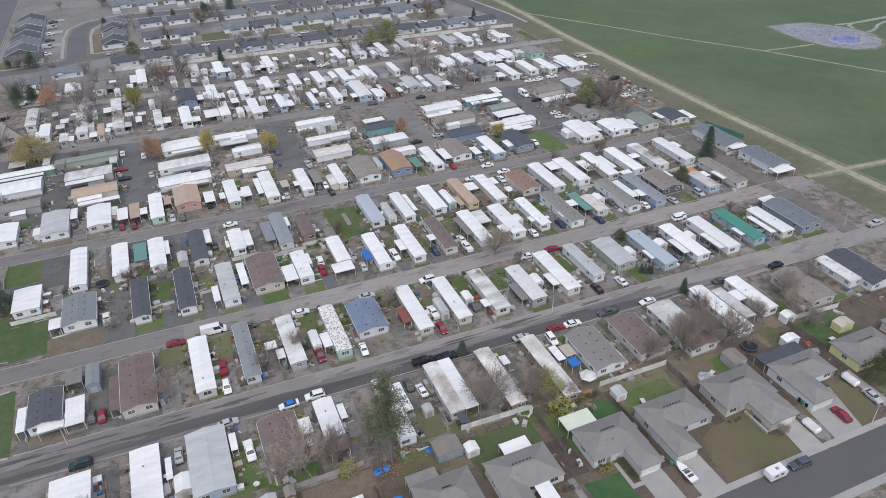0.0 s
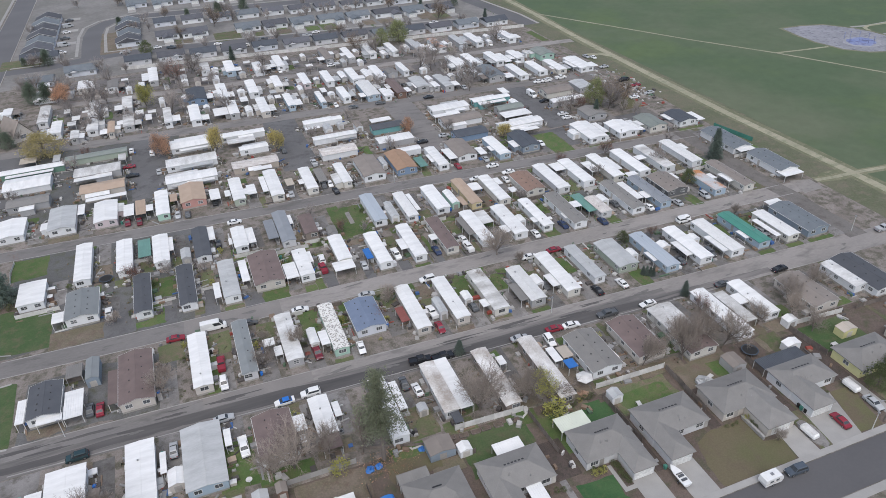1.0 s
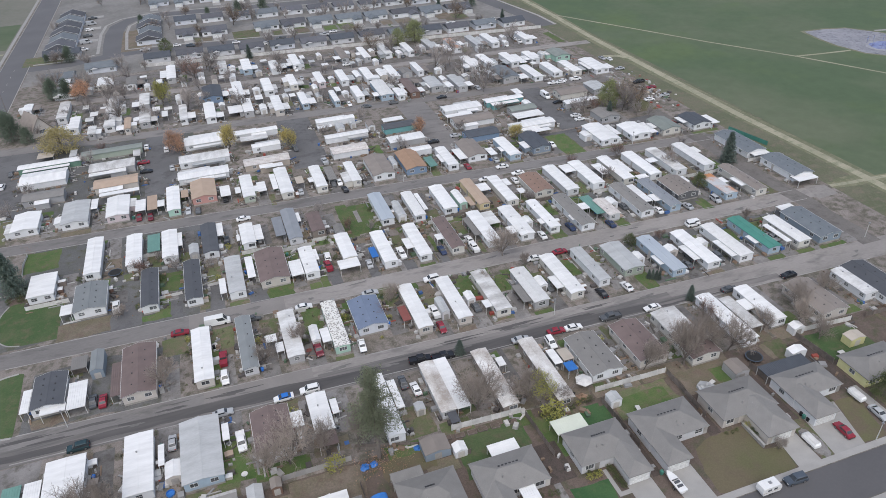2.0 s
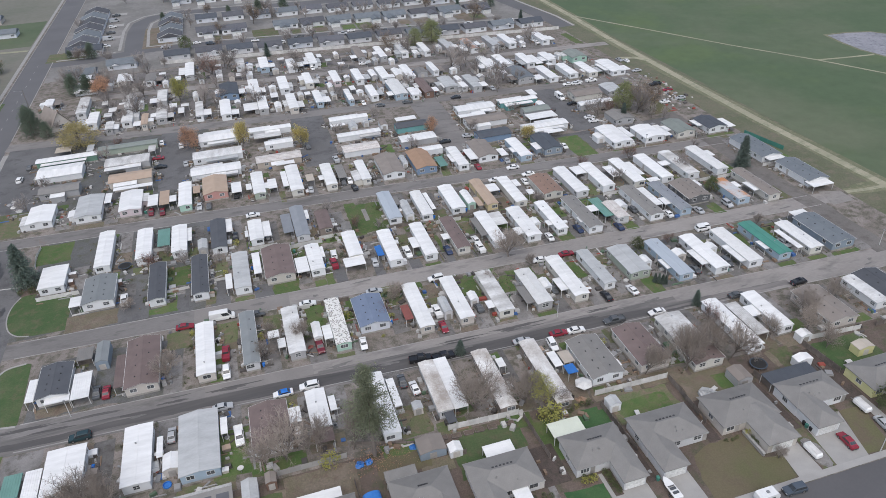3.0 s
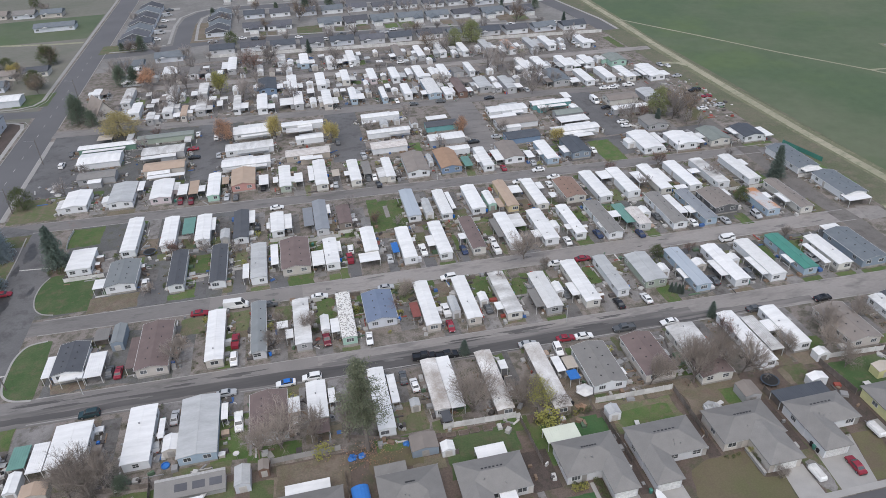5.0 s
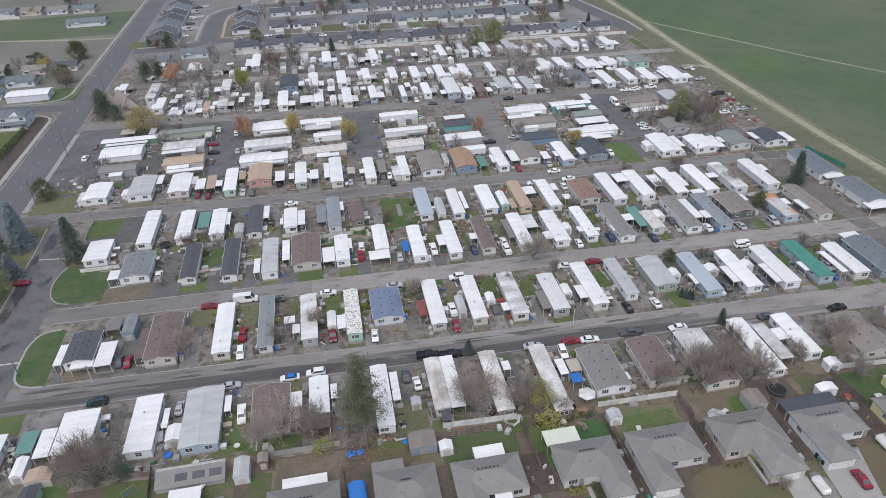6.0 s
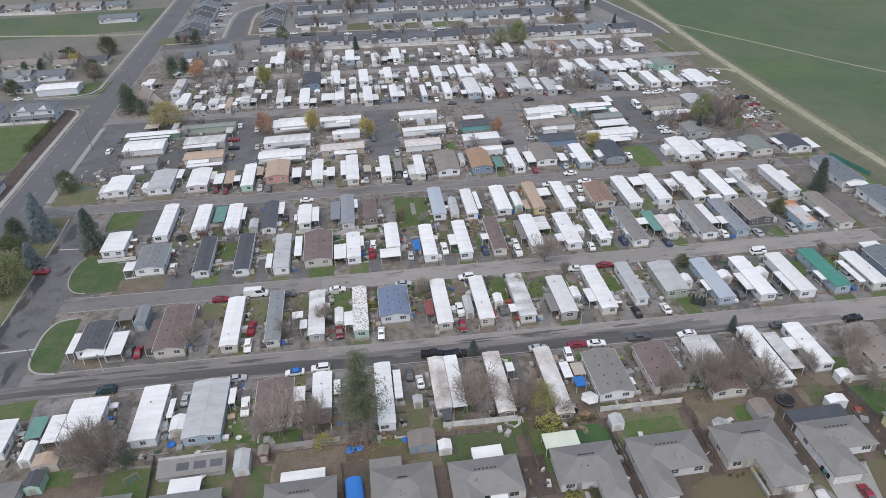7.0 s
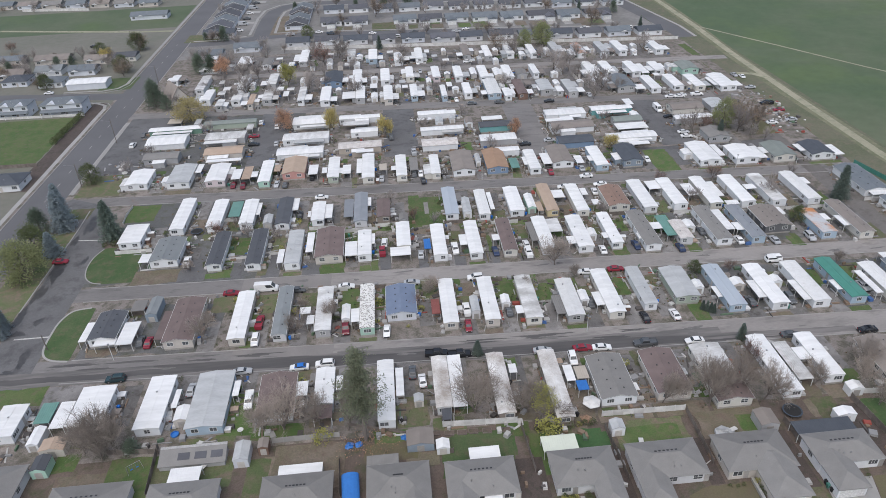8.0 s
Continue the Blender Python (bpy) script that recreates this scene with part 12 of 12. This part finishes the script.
# front gardens of the south houses
for x in (26.4, 27.6, 28.8):
    tree("yellowbush", x, -42.0, 1.35)
for k in range(6):
    tree("redbush", 25.6 + 0.6 * k, -43.1, 0.45)
for k in range(8):
    tree("hedge", 31.45 + 0.25 * (k % 2), -41.4 - 0.7 * k, 1.25)
structure("garden_path", rect(29.9, 30.8, -48.2, -41.2, 0.046), CONCRETE, "pale concrete path to a front door")
structure("garden_path", rect(30.8, 32.6, -48.2, -47.2, 0.046), CONCRETE, "pale concrete path to a front door")
planter = thing("planter_wall", 64.6, -44.9, 0, 0, "low pale masonry wall round a front bed", "garden wall")
part("wall", Shape().box(-0.22, 0.22, -3.4, 3.4, 0, 0.75), CONCRETE, planter)
part("coping", Shape().box(-0.30, 0.30, -3.5, 3.5, 0.75, 0.86), GUTTER, planter)
for k in range(4):
    tree(("yellowbush", "hedge", "hedge", "smallred")[k], 65.3, -42.4 - 1.3 * k, 1.5 - 0.2 * k)
tree("bare", 67.0, -49.8, 4.2, 0.7)
structure("garden_path", rect(18.9, 20.4, -47.0, -40.5, 0.046), DRIVE, "worn path beside a house")
structure("gravel_bed", blob(75.3, -51.0, 1.9, 4.2, 0.058, 0, 23), DRIVE, "grey gravel bed beside a driveway")
carport(11.0, 14.4, -46.6, -40.8, 2.5, "white")
for x, y, a, colour in ((78.5, -45.8, 4, BINS[2]), (78.3, -44.8, 0, BINS[0]), (78.4, -43.9, 8, BINS[2]), (40.6, -46.4, 0, BINS[0])):
    wheelie_bin(x, y, a, colour)
for k in range(4):
    tree(("hedge", "smallred", "hedge", "hedge")[k], 15.2 + 1.1 * k, -42.6 - 0.5 * (k % 2), 1.2)
for x, y in ((59.8, -42.4), (61.2, -42.6), (62.6, -42.4), (86.0, -43.2), (87.6, -43.3), (106.6, -44.4)):
    tree("hedge", x, y, 0.8)
yard_heap(36.3, -21.3, 1.3, ROOF["orange"], "orange heap of firewood in a yard", 71)
trampoline(81.4, -25.1, 2.1)
trampoline(-69.0, 76.0, 2.0)
yard_heap(-15.9, -22.6, 1.0, ROOF["tarp"], "crumpled blue tarpaulin lying in a back yard", 3)
yard_heap(-4.0, -21.6, 0.8, ROOF["tarp"], "crumpled blue tarpaulin lying in a back yard", 5)
yard_heap(-14.0, -22.5, 0.9, ROOF["tarp"], "crumpled blue tarpaulin lying in a back yard", 7)
for k, (x, y) in enumerate(((-116.6, 137.7), (-110.6, 132.4), (-109.9, 124.2), (-114.7, 128.0), (-112.5, 135.0), (-108.0, 128.5))):
    yard_heap(x, y, 0.8 + 0.2 * (k % 3), (METAL, VINYL, WOOD, ROOF["taupe"])[k % 4], "worn heap of scrap on dirt", 3300 + k)
tree("bare", -104.5, 126.5, 8)
# scrap and old things at the east edge
for k in range(12):
    rng = random.Random(4000 + k)
    x, y = rng.uniform(154, 171), rng.uniform(122, 166)
    yard_heap(x, y, rng.uniform(0.4, 0.9), rng.choice((VINYL, ROOF["beige"], ROOF["tan"], METAL, ROOF["red"], WOOD)), "worn heap of scrap on dirt", 4000 + k)
odds_and_ends(153, 170, 120, 168, 55, 4100)
odds_and_ends(159, 168, 130, 148, 45, 4200)
odds_and_ends(-118, -106, 121, 139, 16, 4300)
# low bare trees in the thicket north of street 4
for k in range(18):
    rng = random.Random(5000 + k)
    x, y = rng.uniform(-108, 90), rng.choice((rng.uniform(208, 216), rng.uniform(232, 247), rng.uniform(268, 286), rng.uniform(194, 200)))
    tree("bare", x, y - 0.08 * x, rng.uniform(5, 9))
for x, y in ((87.8, -55.2), (44.5, 8.6), (29.5, 99.3), (123.0, 94.0), (150.0, 7.0), (-77.0, 13.5)):
    pole = thing("lamp_post", x, y, 0, 0, "slim pale metal lamp post at the kerb", "lamp post", "lamp posts")
    part("pole", cached("lp", lambda: Shape().tube((0, 0, 0), (0, 0, 5.0), 0.11, 0.07, 7).mesh("pole", POST)), None, pole)
    part("lamp_head", cached("lh", lambda: Shape().box(-0.22, 0.22, -0.22, 0.22, 5.0, 5.3).mesh("lamp_head", METAL)), None, pole)
WEEDS = Shape()
for k, (x0, x1, y0, y1) in enumerate(HOMES):
    rng = random.Random(6100 + k)
    if y0 > 300 or x0 < -140:
        continue
    for _ in range(34):
        f, e = rng.random(), rng.uniform(0.15, 2.6) ** 1.2
        x, y = (rng.choice((x0 - e, x1 + e)), y0 + (y1 - y0) * f) if rng.random() < 0.72 else (x0 + (x1 - x0) * f, y1 + e)
        leaf_quads(WEEDS, rng, Vector((x, y, 0.18)), rng.uniform(0.10, 0.30), 4, 0.22, 0.8)
    if y0 > 95:
        odds_and_ends(x0 - 2.8, x0 - 0.2, y0, y1, 13 if y0 > 180 else 6, 6500 + k)
        odds_and_ends(x1 + 0.2, x1 + 2.8, y0, y1, 13 if y0 > 180 else 6, 6800 + k)
LITTER = Shape()
rng = random.Random(6050)
for _ in range(420):
    x, y = rng.gauss(-12.0, 3.4), rng.gauss(-22.4, 2.2)
    leaf_quads(LITTER, rng, Vector((x, y, 0.10)), rng.uniform(0.06, 0.15), 3, 0.35, 0.9)
tagged(new("leaf_litter", LITTER.mesh("leaf_litter", LEAF["orange"])), "fallen orange-brown leaves under bare trees", "fallen leaves", "", "stuff")
tagged(new("weed_tufts", WEEDS.mesh("weed_tufts", TUFTS)), "small weeds and leaf litter round the homes", "weeds", "", "stuff")
tagged(new("yard_odds", CLUTTER.mesh("yard_odds", ODDS)), "scattered boards, pots and boxes in the yards", "clutter", "", "stuff")
utility_pole(-120.6, 160, 11)
utility_pole(-120.8, 118, 10)
utility_pole(-122.0, 236, 11)
utility_pole(-96.0, 20.0, 5, False)
utility_pole(92, -54.5, 8)
